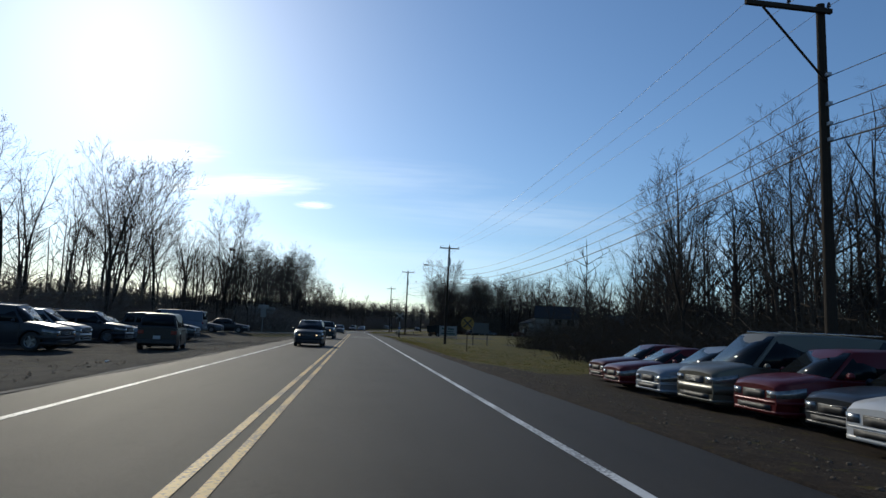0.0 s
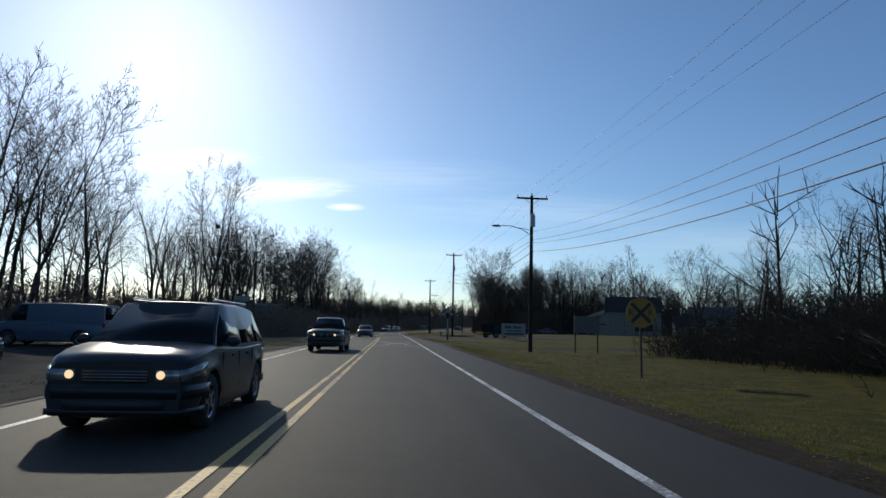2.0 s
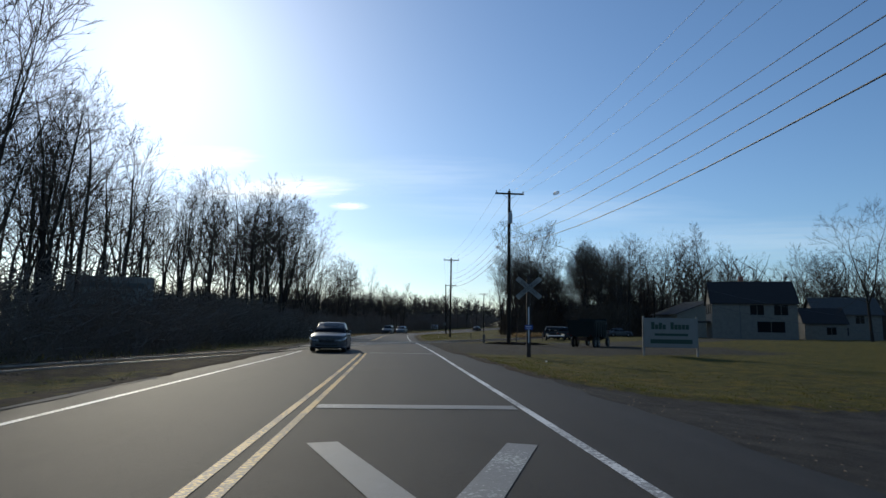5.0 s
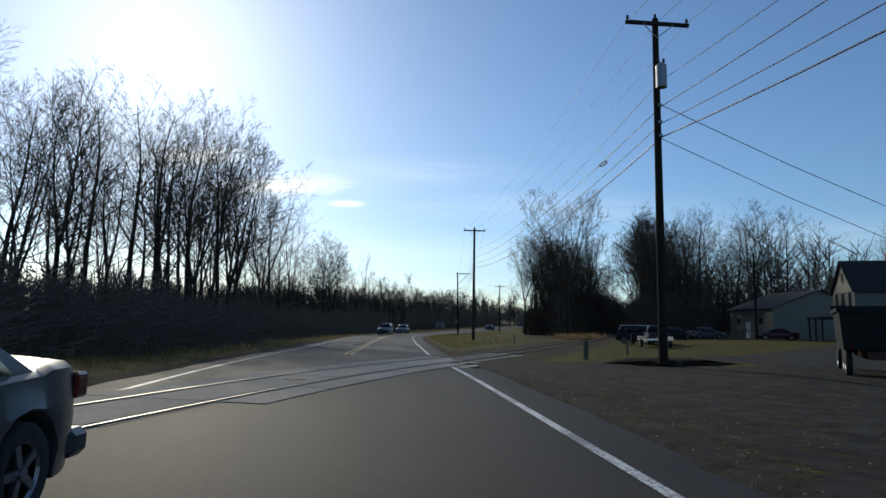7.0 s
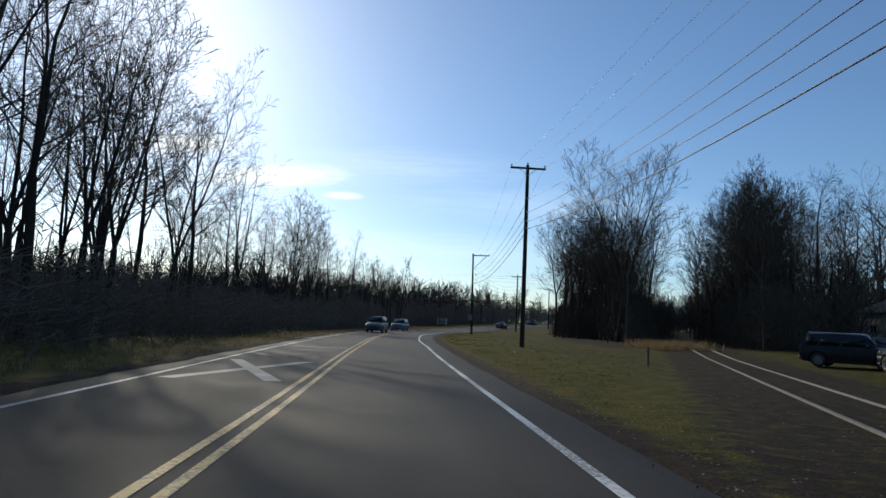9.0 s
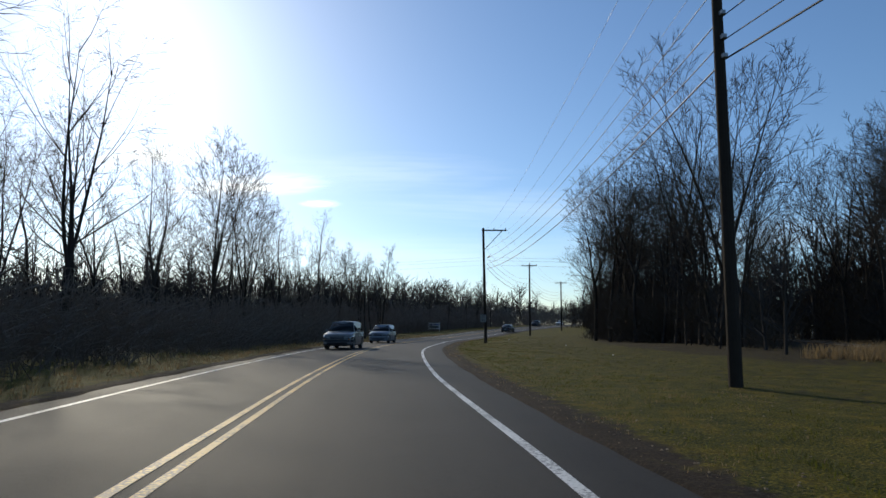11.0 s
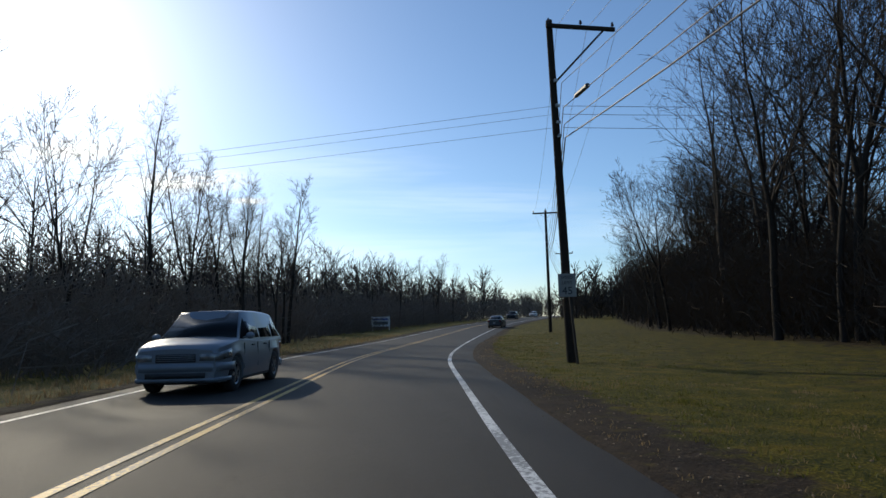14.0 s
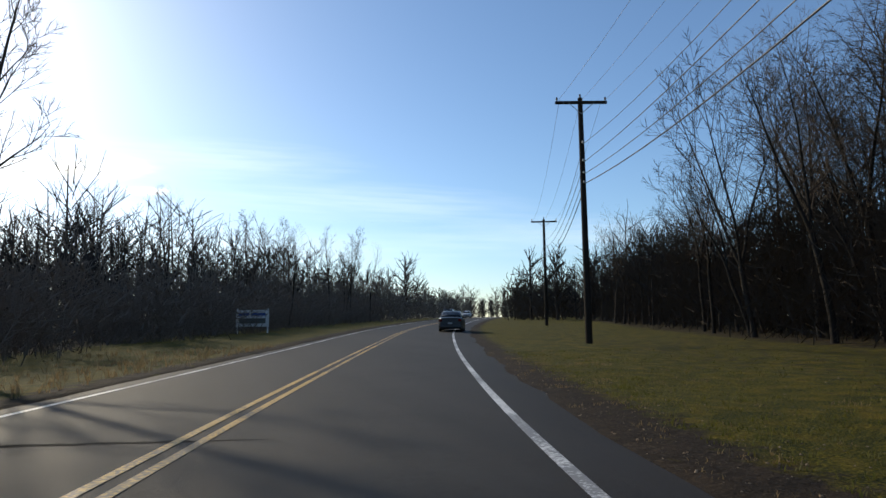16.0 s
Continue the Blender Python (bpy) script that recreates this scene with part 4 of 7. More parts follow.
thicket("thicket_lot", "dense grey-brown thicket behind the car lot", 71, 420, beside(-20, 100, 28, 44, (4.0, 7.0), -1), 55, 0.04, 0.0, M_BRUSH_GLARE, 0.8)
thicket("thicket_left", "dense grey-brown thicket below the roadside trees", 72, 620, beside(98, 250, 11, 27, (2.6, 4.8), -1), 60, 0.03, 0.0, M_BRUSH_GLARE, 0.75)
thicket("thicket_left_bend", "dense grey-brown thicket outside the bend", 73, 420, beside(236, 350, 14, 36, (3.4, 6.6), -1), 70, 0.032, 0.0, M_BRUSH_GLARE, 0.7)
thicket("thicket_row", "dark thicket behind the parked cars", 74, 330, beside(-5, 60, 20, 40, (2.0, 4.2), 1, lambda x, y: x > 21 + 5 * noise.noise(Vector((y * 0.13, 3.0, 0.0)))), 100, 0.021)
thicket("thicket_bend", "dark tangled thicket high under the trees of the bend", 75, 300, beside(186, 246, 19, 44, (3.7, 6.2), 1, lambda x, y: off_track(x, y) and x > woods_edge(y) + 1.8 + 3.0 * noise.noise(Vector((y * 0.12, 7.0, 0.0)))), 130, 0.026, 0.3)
thicket("thicket_far", "dark brush beside the far road", 76, 340, beside(330, 450, 9, 60, (4.0, 8.0), -1), 48, 0.065, 0.0, M_BRUSH_GLARE, 0.6)
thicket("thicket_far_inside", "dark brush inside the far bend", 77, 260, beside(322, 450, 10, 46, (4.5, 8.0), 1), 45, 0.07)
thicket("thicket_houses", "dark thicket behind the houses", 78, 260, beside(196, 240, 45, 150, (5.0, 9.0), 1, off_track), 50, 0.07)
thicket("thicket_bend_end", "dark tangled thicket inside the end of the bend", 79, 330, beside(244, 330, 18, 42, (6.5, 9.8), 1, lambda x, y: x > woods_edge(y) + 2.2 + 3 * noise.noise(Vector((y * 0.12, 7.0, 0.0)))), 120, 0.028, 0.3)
far_woods("woods_track_end", "far leafless woods where the track runs out of sight", 61, lambda rng: [(rng.uniform(56, 104), rng.uniform(308, 335), rng.uniform(9, 15)) for i in range(60)], 26, 0.08)
far_woods("woods_road_end", "far leafless woods where the road bends out of sight", 60, lambda rng: [(float(centre(600)) + rng.uniform(-110, 110), rng.uniform(568, 650), rng.uniform(10, 17)) for i in range(240)], 26, 0.1)

# ---- utility poles and wires ----


def insulator(parent, x, y, z):
    b = bmesh.new()
    tube(b, (x, y, z), (x, y, z + 0.07), 0.02, 0.02, 8)
    tube(b, (x, y, z + 0.07), (x, y, z + 0.13), 0.06, 0.045, 8)
    tube(b, (x, y, z + 0.14), (x, y, z + 0.2), 0.05, 0.03, 8)
    part("insulator", b, M_PORCELAIN, parent)


def pole(x, y, tall, turn=0.0, arm="centre", lean=(0.0, 0.0), can=None, lamp=None, label="weathered wooden utility pole with a crossarm"):
    """A utility pole; arm: centre, right, left or none; can: height of a transformer; lamp: height and side of a street lamp."""
    z = on_ground(x, y)
    p = thing("utility_pole", Matrix.Translation((x, y, z)) @ Matrix.Rotation(turn, 4, "Z") @ Matrix.Rotation(radians(lean[0]), 4, "Y") @ Matrix.Rotation(radians(lean[1]), 4, "X"),
              label, "utility pole", "poles along the road")
    b = bmesh.new()
    tube(b, (0, 0, -0.5), (0, 0, tall), 0.17, 0.115, 14)
    part("pole", b, M_POLE, p)
    za = tall - 0.28
    if arm != "none":
        a0, a1 = {"centre": (-1.25, 1.25), "right": (-0.2, 2.45), "left": (-2.45, 0.2)}[arm]
        a = part("crossarm", boxed(a0, -0.24, za - 0.07, a1, -0.13, za + 0.07, 0.01), M_POLE, p)
        for e in ((a0 + 0.08, a1 - 0.08) if arm == "centre" else (a0 + 0.1, (a0 + a1) / 2, a1 - 0.08)):
            insulator(a, e, -0.185, za + 0.07)
        if arm == "centre":
            insulator(p, 0, 0, tall)
            for s in (-1, 1):
                part("brace", tube(bmesh.new(), (s * 0.6, -0.25, za - 0.05), (0, -0.15, za - 0.55), 0.018, 0.018, 6), M_GALV, p)
        else:
            s = 1 if arm == "right" else -1
            part("brace", tube(bmesh.new(), (s * 2.0, -0.22, za - 0.05), (0, -0.14, za - 2.1), 0.035, 0.035, 6), M_POLE, p)
    for k, h in enumerate((tall * 0.81, tall * 0.735, tall * 0.685, tall * 0.645)):
        part("cable_clamp", boxed(-0.03, -0.24, h - 0.05, 0.09, -0.1, h + 0.05), M_GALV, p)
    if can:
        b = bmesh.new()
        tube(b, (0, -0.42, can), (0, -0.42, can + 0.85), 0.2, 0.2, 16)
        tube(b, (0, -0.42, can + 0.85), (0, -0.42, can + 0.95), 0.2, 0.1, 16)
        c = part("transformer", b, M_GALV, p, "grey steel transformer can")
        insulator(c, 0.1, -0.42, can + 0.93)
        insulator(c, -0.1, -0.42, can + 0.93)
    if lamp:
        h, reach = lamp
        T = Tubes()
        s = -1 if reach < 0 else 1
        T.add([Vector((0.1 * s, 0, h - 0.55)), Vector((reach * 0.3, 0, h - 0.12)), Vector((reach * 0.65, 0, h + 0.12)), Vector((reach, 0, h + 0.1))], [0.035, 0.032, 0.03, 0.028], 8)
        T.add([Vector((0.1 * s, 0, h - 0.15)), Vector((reach * 0.4, 0, h - 0.02))], [0.02, 0.02], 6)
        a = part("lamp_arm", T.mesh("lamp_arm", M_GALV, True), None, p, "curved galvanised lamp arm")
        b = bmesh.new()
        bmesh.ops.create_uvsphere(b, u_segments=12, v_segments=8, radius=1, matrix=Matrix.Translation((reach + 0.32 * s, 0, h + 0.08)) @ Matrix.Diagonal((0.4, 0.16, 0.09, 1)))
        part("lamp_head", b, M_GALV, a)
        part("sensor", tube(bmesh.new(), (reach + 0.2 * s, 0, h + 0.14), (reach + 0.2 * s, 0, h + 0.24), 0.04, 0.035, 8), M_CABLE, a)
    return p


def wire(name, label, a, b, sag, r, n=14, group="wires between the poles"):
    a, b = Vector(a), Vector(b)
    T = Tubes()
    pts = []
    for i in range(n + 1):
        t = i / n
        q = a.lerp(b, t)
        q.z -= sag * 4 * t * (1 - t)
        pts.append(q)
    T.add(pts, [r] * (n + 1), 5)
    me = T.mesh(name, M_CABLE, True)
    tagged(new(name, me), label, "wire", group)


# x, y, height, arm
POLES = [(12.6, -42.0, 10.9), (12.45, 13.8, 11.45), (10.75, 77.6, 12.4), (9.5, 128.5, 13.15), (8.72, 177.8, 12.7), (12.05, 228.6, 12.1), (26.3, 265.8, 11.8), (40.5, 294.5, 10.4), (57.0, 328.0, 10.0), (78.0, 368.0, 10.0)]
for i, (x, y, tall) in enumerate(POLES):
    turn = -math.atan2(float(heading(y)), 1.0)
    if i == 1:
        pole(x, y, tall, turn, "left", label="dark wooden utility pole with a one-sided arm")
    elif i == 2:
        pole(x, y, tall, turn, "centre", lean=(0.4, 0), can=tall - 2.6, lamp=(9.75, -2.5), label="wooden utility pole with crossarm, transformer and street lamp")
    elif i == 3:
        pole(x, y, tall, turn, "centre", can=tall - 2.9, label="wooden utility pole with crossarm and transformer")
    elif i == 5:
        pole(x, y, tall, 0, "right", lean=(-1.2, 0), label="leaning wooden utility pole with a one-sided braced arm")
    elif i == 8:
        pole(x, y, tall, turn, "none", lamp=(7.0, -2.4), label="bare wooden pole with a street lamp")
    else:
        pole(x, y, tall, turn, "centre")


OWN_HEIGHTS = {2: {0.81: 0.765, 0.735: 0.71, 0.685: 0.69, 0.645: 0.637}}


def hang(i, frac, dx=0.0):
    frac = OWN_HEIGHTS.get(i, {}).get(frac, frac)
    x, y, tall = POLES[i]
    return (x + dx, y, on_ground(x, y) + (tall * frac if frac < 2 else frac))


for i in range(len(POLES) - 1):
    a0, b0 = POLES[i], POLES[i + 1]
    for e in (-1.15, 0.0, 1.15):
        da = {1: e - 1.15, 5: e + 1.2}.get(i, e)
        db = {1: e - 1.15, 5: e + 1.2}.get(i + 1, e)
        if 8 in (i, i + 1):
            continue
        wire("power_line", "thin bare overhead power line", hang(i, 0.985, da), hang(i + 1, 0.985, db), 0.9, 0.007)
    wire("power_line", "thin overhead neutral wire", hang(i, 0.81, 0.12), hang(i + 1, 0.81, 0.12), (1.2, 1.8, 0.75)[i] if i < 3 else 1.2, 0.012)
    wire("cable", "black overhead telephone cable", hang(i, 0.735, 0.14), hang(i + 1, 0.735, 0.14), (0.9, 1.6, 0.55)[i] if i < 3 else 0.9, 0.016)
    wire("cable", "black overhead telephone cable", hang(i, 0.685, 0.15), hang(i + 1, 0.685, 0.15), 1.0 + 0.7 * (i == 1), 0.016)
    wire("cable", "thick black overhead telephone cable", hang(i, 0.645, 0.16), hang(i + 1, 0.645, 0.16), 1.05 + 0.7 * (i == 1), 0.024)

# ---- railway crossing ----


S_LIST = np.arange(60, 300, 0.25)
S_LEN = np.concatenate(([0], np.cumsum(np.hypot(np.diff(S_LIST), np.diff(track_mid(S_LIST))))))
S_LEN = S_LEN - np.interp(123.1, S_LIST, S_LEN)


def along(s, n, z):
    """A point s metres along the track from the crossing's middle and n metres to its right."""
    y = float(np.interp(s, S_LEN, S_LIST))
    k = float(track_slope(y))
    q = math.sqrt(1 + k * k)
    px, py = float(track_mid(y)) + n / q, y - n * k / q
    return Vector((px, py, surface_z(px, py) + z))


def track_box(bm, s0, s1, n0, n1, z0, z1, taper=0.0):
    v = []
    for s in (s0, s1):
        for n, z in ((n0, z0), (n1, z0), (n1 - taper, z1), (n0 + taper, z1)):
            v.append(bm.verts.new(along(s, n, z)))
    for f in ((0, 1, 2, 3), (7, 6, 5, 4), (0, 4, 5, 1), (1, 5, 6, 2), (2, 6, 7, 3), (3, 7, 4, 0)):
        bm.faces.new([v[i] for i in f])
    bmesh.ops.recalc_face_normals(bm, faces=bm.faces)
    return bm


def track_prism(outline, z0, z1):
    """A flat slab with the given outline of (along, across) corners on the track."""
    b = bmesh.new()
    lo = [b.verts.new(along(q, n, z0)) for q, n in outline]
    hi = [b.verts.new(along(q, n, z1)) for q, n in outline]
    b.faces.new(lo)
    b.faces.new(hi)
    for i in range(len(lo)):
        j = (i + 1) % len(lo)
        b.faces.new((lo[i], lo[j], hi[j], hi[i]))
    bmesh.ops.recalc_face_normals(b, faces=b.faces)
    return b


def railway():
    cuts = [-60, -48, -38, -30, -24, -19, -15.5, -12.5, -10] + [-8 + 1.2 * k for k in range(17)] + [13.5, 16, 19, 23, 28, 34, 42, 52, 66, 84, 110]
    for n in (-0.755, 0.755):
        r = thing("railway_rail", Matrix.Identity(4), "worn steel rail running through the crossing", "rail", "rails of the track")
        head, foot = bmesh.new(), bmesh.new()
        for a, b in zip(cuts[:-1], cuts[1:]):
            track_box(head, a, b, n - 0.036, n + 0.036, -0.045, 0.028, 0.008)
            track_box(foot, a, b, n - 0.07, n + 0.07, -0.14, -0.125)
            track_box(foot, a, b, n - 0.012, n + 0.012, -0.125, -0.045)
        part("rail_head", head, M_RAIL, r, "polished rail head")
        part("rail_foot", foot, M_RUST, r)
    for s0, s1 in ((-60, -10.5), (14.2, 110)):
        bed = bmesh.new()
        ss = np.linspace(s0, s1, 24)
        for a, b in zip(ss[:-1], ss[1:]):
            v = [bed.verts.new(along(s, n, z)) for s in (a, b) for n, z in ((-2.9, -0.3), (-1.5, -0.09), (1.5, -0.09), (2.9, -0.3))]
            for i in range(3):
                bed.faces.new([v[i], v[i + 1], v[i + 5], v[i + 4]])
        bmesh.ops.recalc_face_normals(bed, faces=bed.faces)
        me = bpy.data.meshes.new("ballast")
        bed.to_mesh(me)
        bed.free()
        me.materials.append(M_BALLAST)
        tagged(new("ballast", me), "dark earth and stone ballast under the railway track", "ballast", kind="structure")
    c = thing("grade_crossing", Matrix.Identity(4), "grade crossing of pale concrete panels flush with the rails", "crossing", kind="structure")
    start = -9.5
    for k in range(8):
        s0, s1 = start + k * 2.44, start + (k + 1) * 2.44 - 0.03
        rows = [(-0.6, 0.6)] if k < 7 else []
        rows += [(-1.62, -0.88)]
        rows += [(0.88, 1.62)] if 0 < k < 6 else []
        for n0, n1 in rows:
            b = bmesh.new()
            for a in (0, 1):
                track_box(b, s0 + (s1 - s0) * a / 2, s0 + (s1 - s0) * (a + 1) / 2, n0, n1, -0.05, 0.014 + 0.003 * ((k + (n0 > 0)) % 2))
            part("panel", b, M_CONCRETE, c)
    # Flush rubber strips; their black stands in for the recessed grooves' shade.
    for n in (-0.755, 0.755):
        for o0, o1 in ((-0.12, -0.038), (0.038, 0.12)):
            b = bmesh.new()
            for k in range(14):
                track_box(b, start + k * 1.22, start + (k + 1) * 1.22, n + o0, n + o1, -0.05, 0.006)
            part("flangeway_filler", b, M_RUBBER, c)
    part("panel", track_prism([(7.58, -0.6), (7.58, 0.4), (8.0, 0.12), (8.6, -0.02), (9.2, -0.36), (9.6, -0.5), (9.65, -0.6)], -0.05, 0.015), M_CONCRETE, c, "broken corner of a concrete panel")
    part("panel", track_box(bmesh.new(), 15.1, 15.8, -0.6, 0.6, -0.05, 0.012), M_CONCRETE, c)
    # broken strip of concrete beyond the outer panels
    rng = random.Random(12)
    for q, size, n0, n1 in ((6.3, 0.8, 0.92, 1.7), (7.9, 0.6, 0.95, 1.4), (9.0, 0.45, 0.98, 1.5), (10.0, 0.5, 0.95, 1.35), (11.0, 0.4, 1.0, 1.45), (12.3, 0.7, 0.96, 1.5), (14.0, 0.95, 0.95, 1.75), (4.0, 1.2, 1.66, 2.3)):
        outline = []
        for k in range(9):
            a = 2 * math.pi * k / 9
            r = rng.uniform(0.6, 1.15)
            outline.append((q + size * r * math.cos(a), (n0 + n1) / 2 + (n1 - n0) / 2 * r * math.sin(a)))
        part("panel", track_prism(outline, -0.05, 0.002), M_CONCRETE, c, "broken patch of pale concrete")
    b = bmesh.new()
    for k in range(8):
        track_box(b, 7.6 + k, 8.6 + k, -0.6, 0.6, -0.05, 0.006)
    part("asphalt_fill", b, M_ROAD, c, "patched asphalt between the rails")
    part("manhole", tubed(along(-3.2, 0.1, 0.0), along(-3.2, 0.1, 0.024), 0.22, 0.22, 16), M_RUST, c)


railway()

# ---- vehicles ----


def car_paint(name, base, metal=0.2):
    return mat(name, base, 0.34, metal, grain=((1.5, 0.35, tuple(c * 0.8 for c in base)), (14, 0.2, tuple(min(1, c * 0.95 + 0.005) for c in base))), coat=0.2, ior=1.35)


PAINT = {
    "dark_red": car_paint("dark_red_paint", (0.07, 0.006, 0.008)), "red": car_paint("red_paint", (0.095, 0.006, 0.009)),
    "silver": car_paint("silver_paint", (0.2, 0.205, 0.21), 0.35), "pale_blue": car_paint("pale_blue_paint", (0.2, 0.225, 0.255), 0.3),
    "gold": car_paint("beige_metallic_paint", (0.105, 0.1, 0.078), 0.25), "charcoal": car_paint("charcoal_paint", (0.02, 0.024, 0.03)),
    "white": car_paint("white_car_paint", (0.55, 0.55, 0.54), 0.0), "black": car_paint("black_car_paint", (0.012, 0.013, 0.015), 0.1),
    "teal": car_paint("dark_teal_paint", (0.015, 0.045, 0.055)), "blue": car_paint("grey_blue_paint", (0.07, 0.1, 0.15)), "grey": car_paint("grey_paint", (0.07, 0.074, 0.078), 0.3),
}
M_GLASS = mat("tinted_car_glass", (0.008, 0.01, 0.012), 0.08, spec=0.5, ior=1.25)
M_TRIM = mat("black_plastic_trim", (0.02, 0.02, 0.021), 0.6, grain=((40, 0.4, (0.035, 0.035, 0.035)),))
M_CHROME = mat("chrome", (0.6, 0.6, 0.6), 0.15, 1.0)
M_RIM = mat("alloy_rim", (0.32, 0.33, 0.34), 0.35, 0.85, grain=((20, 0.5, (0.12, 0.11, 0.1)),))
M_TYRE = mat("tyre_rubber", (0.014, 0.014, 0.014), 0.85, grain=((18, 0.5, (0.045, 0.042, 0.038)),))
M_TAIL = mat("red_lamp_glass", (0.13, 0.008, 0.008), 0.15, coat=0.5)
M_HEAD = mat("clear_lamp_glass", (0.3, 0.3, 0.29), 0.12, 0.5, grain=((9, 0.7, (0.06, 0.06, 0.06)),), coat=0.6)
M_AMBER = mat("amber_lamp_glass", (0.5, 0.18, 0.02), 0.15)
M_PLATE = mat("plain_plate", (0.3, 0.31, 0.32), 0.5)
M_LIT = mat("lit_headlamp", (0.9, 0.8, 0.6), 0.2)
M_LIT.node_tree.nodes["Principled BSDF"].inputs["Emission Color"].default_value = (1.0, 0.66, 0.32, 1)
M_LIT.node_tree.nodes["Principled BSDF"].inputs["Emission Strength"].default_value = 1.1

# length, width, height, ground clearance, belt, hood at the nose, hood at the windscreen, tail deck;
# greenhouse: windscreen foot and head, rear glass head and foot, as shares of the length from the tail; wheel radius; axles
SHAPES = {
    "sedan": (4.65, 1.78, 1.44, 0.2, 0.9, 0.76, 0.93, 0.98, (0.72, 0.565, 0.3, 0.15), 0.315, (0.19, 0.8)),
    "coupe": (4.5, 1.74, 1.36, 0.19, 0.86, 0.71, 0.89, 0.94, (0.7, 0.53, 0.32, 0.14), 0.31, (0.19, 0.8)),
    "hatchback": (4.25, 1.72, 1.5, 0.2, 0.92, 0.8, 0.96, 0.98, (0.76, 0.6, 0.12, 0.03), 0.31, (0.17, 0.82)),
    "suv": (4.65, 1.86, 1.74, 0.26, 1.06, 0.92, 1.1, 1.06, (0.74, 0.63, 0.06, 0.015), 0.365, (0.19, 0.81)),
    "crossover": (4.5, 1.84, 1.66, 0.23, 1.02, 0.92, 1.07, 1.06, (0.77, 0.61, 0.12, 0.02), 0.35, (0.19, 0.81)),
    "minivan": (4.9, 1.94, 1.84, 0.2, 1.0, 0.92, 1.1, 1.0, (0.83, 0.66, 0.07, 0.015), 0.33, (0.2, 0.82)),
    "van": (5.4, 1.98, 2.05, 0.24, 1.15, 0.86, 1.15, 1.1, (0.85, 0.74, 0.02, 0.005), 0.35, (0.2, 0.82)),
    "pickup": (4.95, 1.78, 1.68, 0.3, 1.05, 1.03, 1.12, 1.0, (0.67, 0.58, 0.42, 0.4), 0.36, (0.19, 0.8)),
}
WHEELS = {}


def wheel_meshes(r):
    if r not in WHEELS:
        b = bmesh.new()
        prof = [(r * 0.62, -0.1), (r * 0.9, -0.11), (r * 0.985, -0.085), (r, -0.05), (r, 0.05), (r * 0.985, 0.085), (r * 0.9, 0.11), (r * 0.62, 0.1)]
        n = 24
        rings = []
        for k in range(n):
            a = 2 * math.pi * k / n
            rings.append([b.verts.new((q * math.cos(a), w, q * math.sin(a))) for q, w in prof])
        for k in range(n):
            for i in range(len(prof) - 1):
                b.faces.new((rings[k][i], rings[k][i + 1], rings[(k + 1) % n][i + 1], rings[(k + 1) % n][i]))
        bmesh.ops.recalc_face_normals(b, faces=b.faces)
        ty = bpy.data.meshes.new("tyre")
        b.to_mesh(ty)
        b.free()
        ty.polygons.foreach_set("use_smooth", np.ones(len(ty.polygons), dtype=bool))
        ty.materials.append(M_TYRE)
        b = bmesh.new()
        tube(b, (0, -0.09, 0), (0, -0.06, 0), r * 0.63, r * 0.63, 20)
        tube(b, (0, -0.1, 0), (0, 0.11, 0), r * 0.16, r * 0.13, 12)
        for k in range(5):
            a = 2 * math.pi * k / 5
            m = Matrix.Rotation(a, 4, "Y") @ Matrix.Translation((r * 0.36, 0.075, 0)) @ Matrix.Diagonal((r * 0.52, 0.03, r * 0.17, 1))
            bmesh.ops.create_cube(b, size=1, matrix=m)
        for k in range(20):
            a0, a1 = 2 * math.pi * k / 20, 2 * math.pi * (k + 1) / 20
            v = [b.verts.new((q * math.cos(a), w, q * math.sin(a))) for a in (a0, a1) for q, w in ((r * 0.63, 0.1), (r * 0.56, 0.08))]
            b.faces.new((v[0], v[1], v[3], v[2]))
        rim = bpy.data.meshes.new("rim")
        b.to_mesh(rim)
        b.free()
        rim.materials.append(M_RIM)
        WHEELS[r] = (ty, rim)
    return WHEELS[r]


def half_width(kind, x):
    """Half the body's width at x: rounded in plan at both ends."""
    L, W = SHAPES[kind][:2]
    e = min(x, L - x)
    return W / 2 * (1 - (0.1 if kind in ("pickup", "van", "suv") else 0.16 if kind in ("minivan", "crossover") else 0.2) * max(0, 1 - e / 0.7) ** 2.2)


def wrapped(kind, ys, z0, z1, out, back=0.0, rise=0.0, deep=0.06):
    """A strip that lies on the rounded front: ys are shares of the half width, and back is how far it runs down the side."""
    L = SHAPES[kind][0]
    path = [(L + out, y * half_width(kind, L)) for y in ys if abs(y) < 1]
    for s in (-1, 1):
        if s in ys:
            side = [(L - d, s * (half_width(kind, L - d) + out)) for d in (0.02, 0.1, 0.2, 0.34, 0.5, 0.66) if d <= back]
            path = side[::-1] + path if s < 0 else path + side
    v, f = [], []
    for x, y in path:
        r = rise * max(0.0, L - x) / max(back, 0.01)
        k = 1 - deep / math.hypot(x - L * 0.6, y)
        for a, c in ((1, z0 + r * 0.5), (1, z1 + r), (k, z1 + r), (k, z0 + r * 0.5)):
            v.append((L * 0.6 + (x - L * 0.6) * a, y * a, c))
    for i in range(len(path) - 1):
        for j in range(4):
            f.append((i * 4 + j, i * 4 + (j + 1) % 4, i * 4 + 4 + (j + 1) % 4, i * 4 + 4 + j))
    n = 4 * (len(path) - 1)
    f += [(3, 2, 1, 0), (n, n + 1, n + 2, n + 3)]
    return v, f


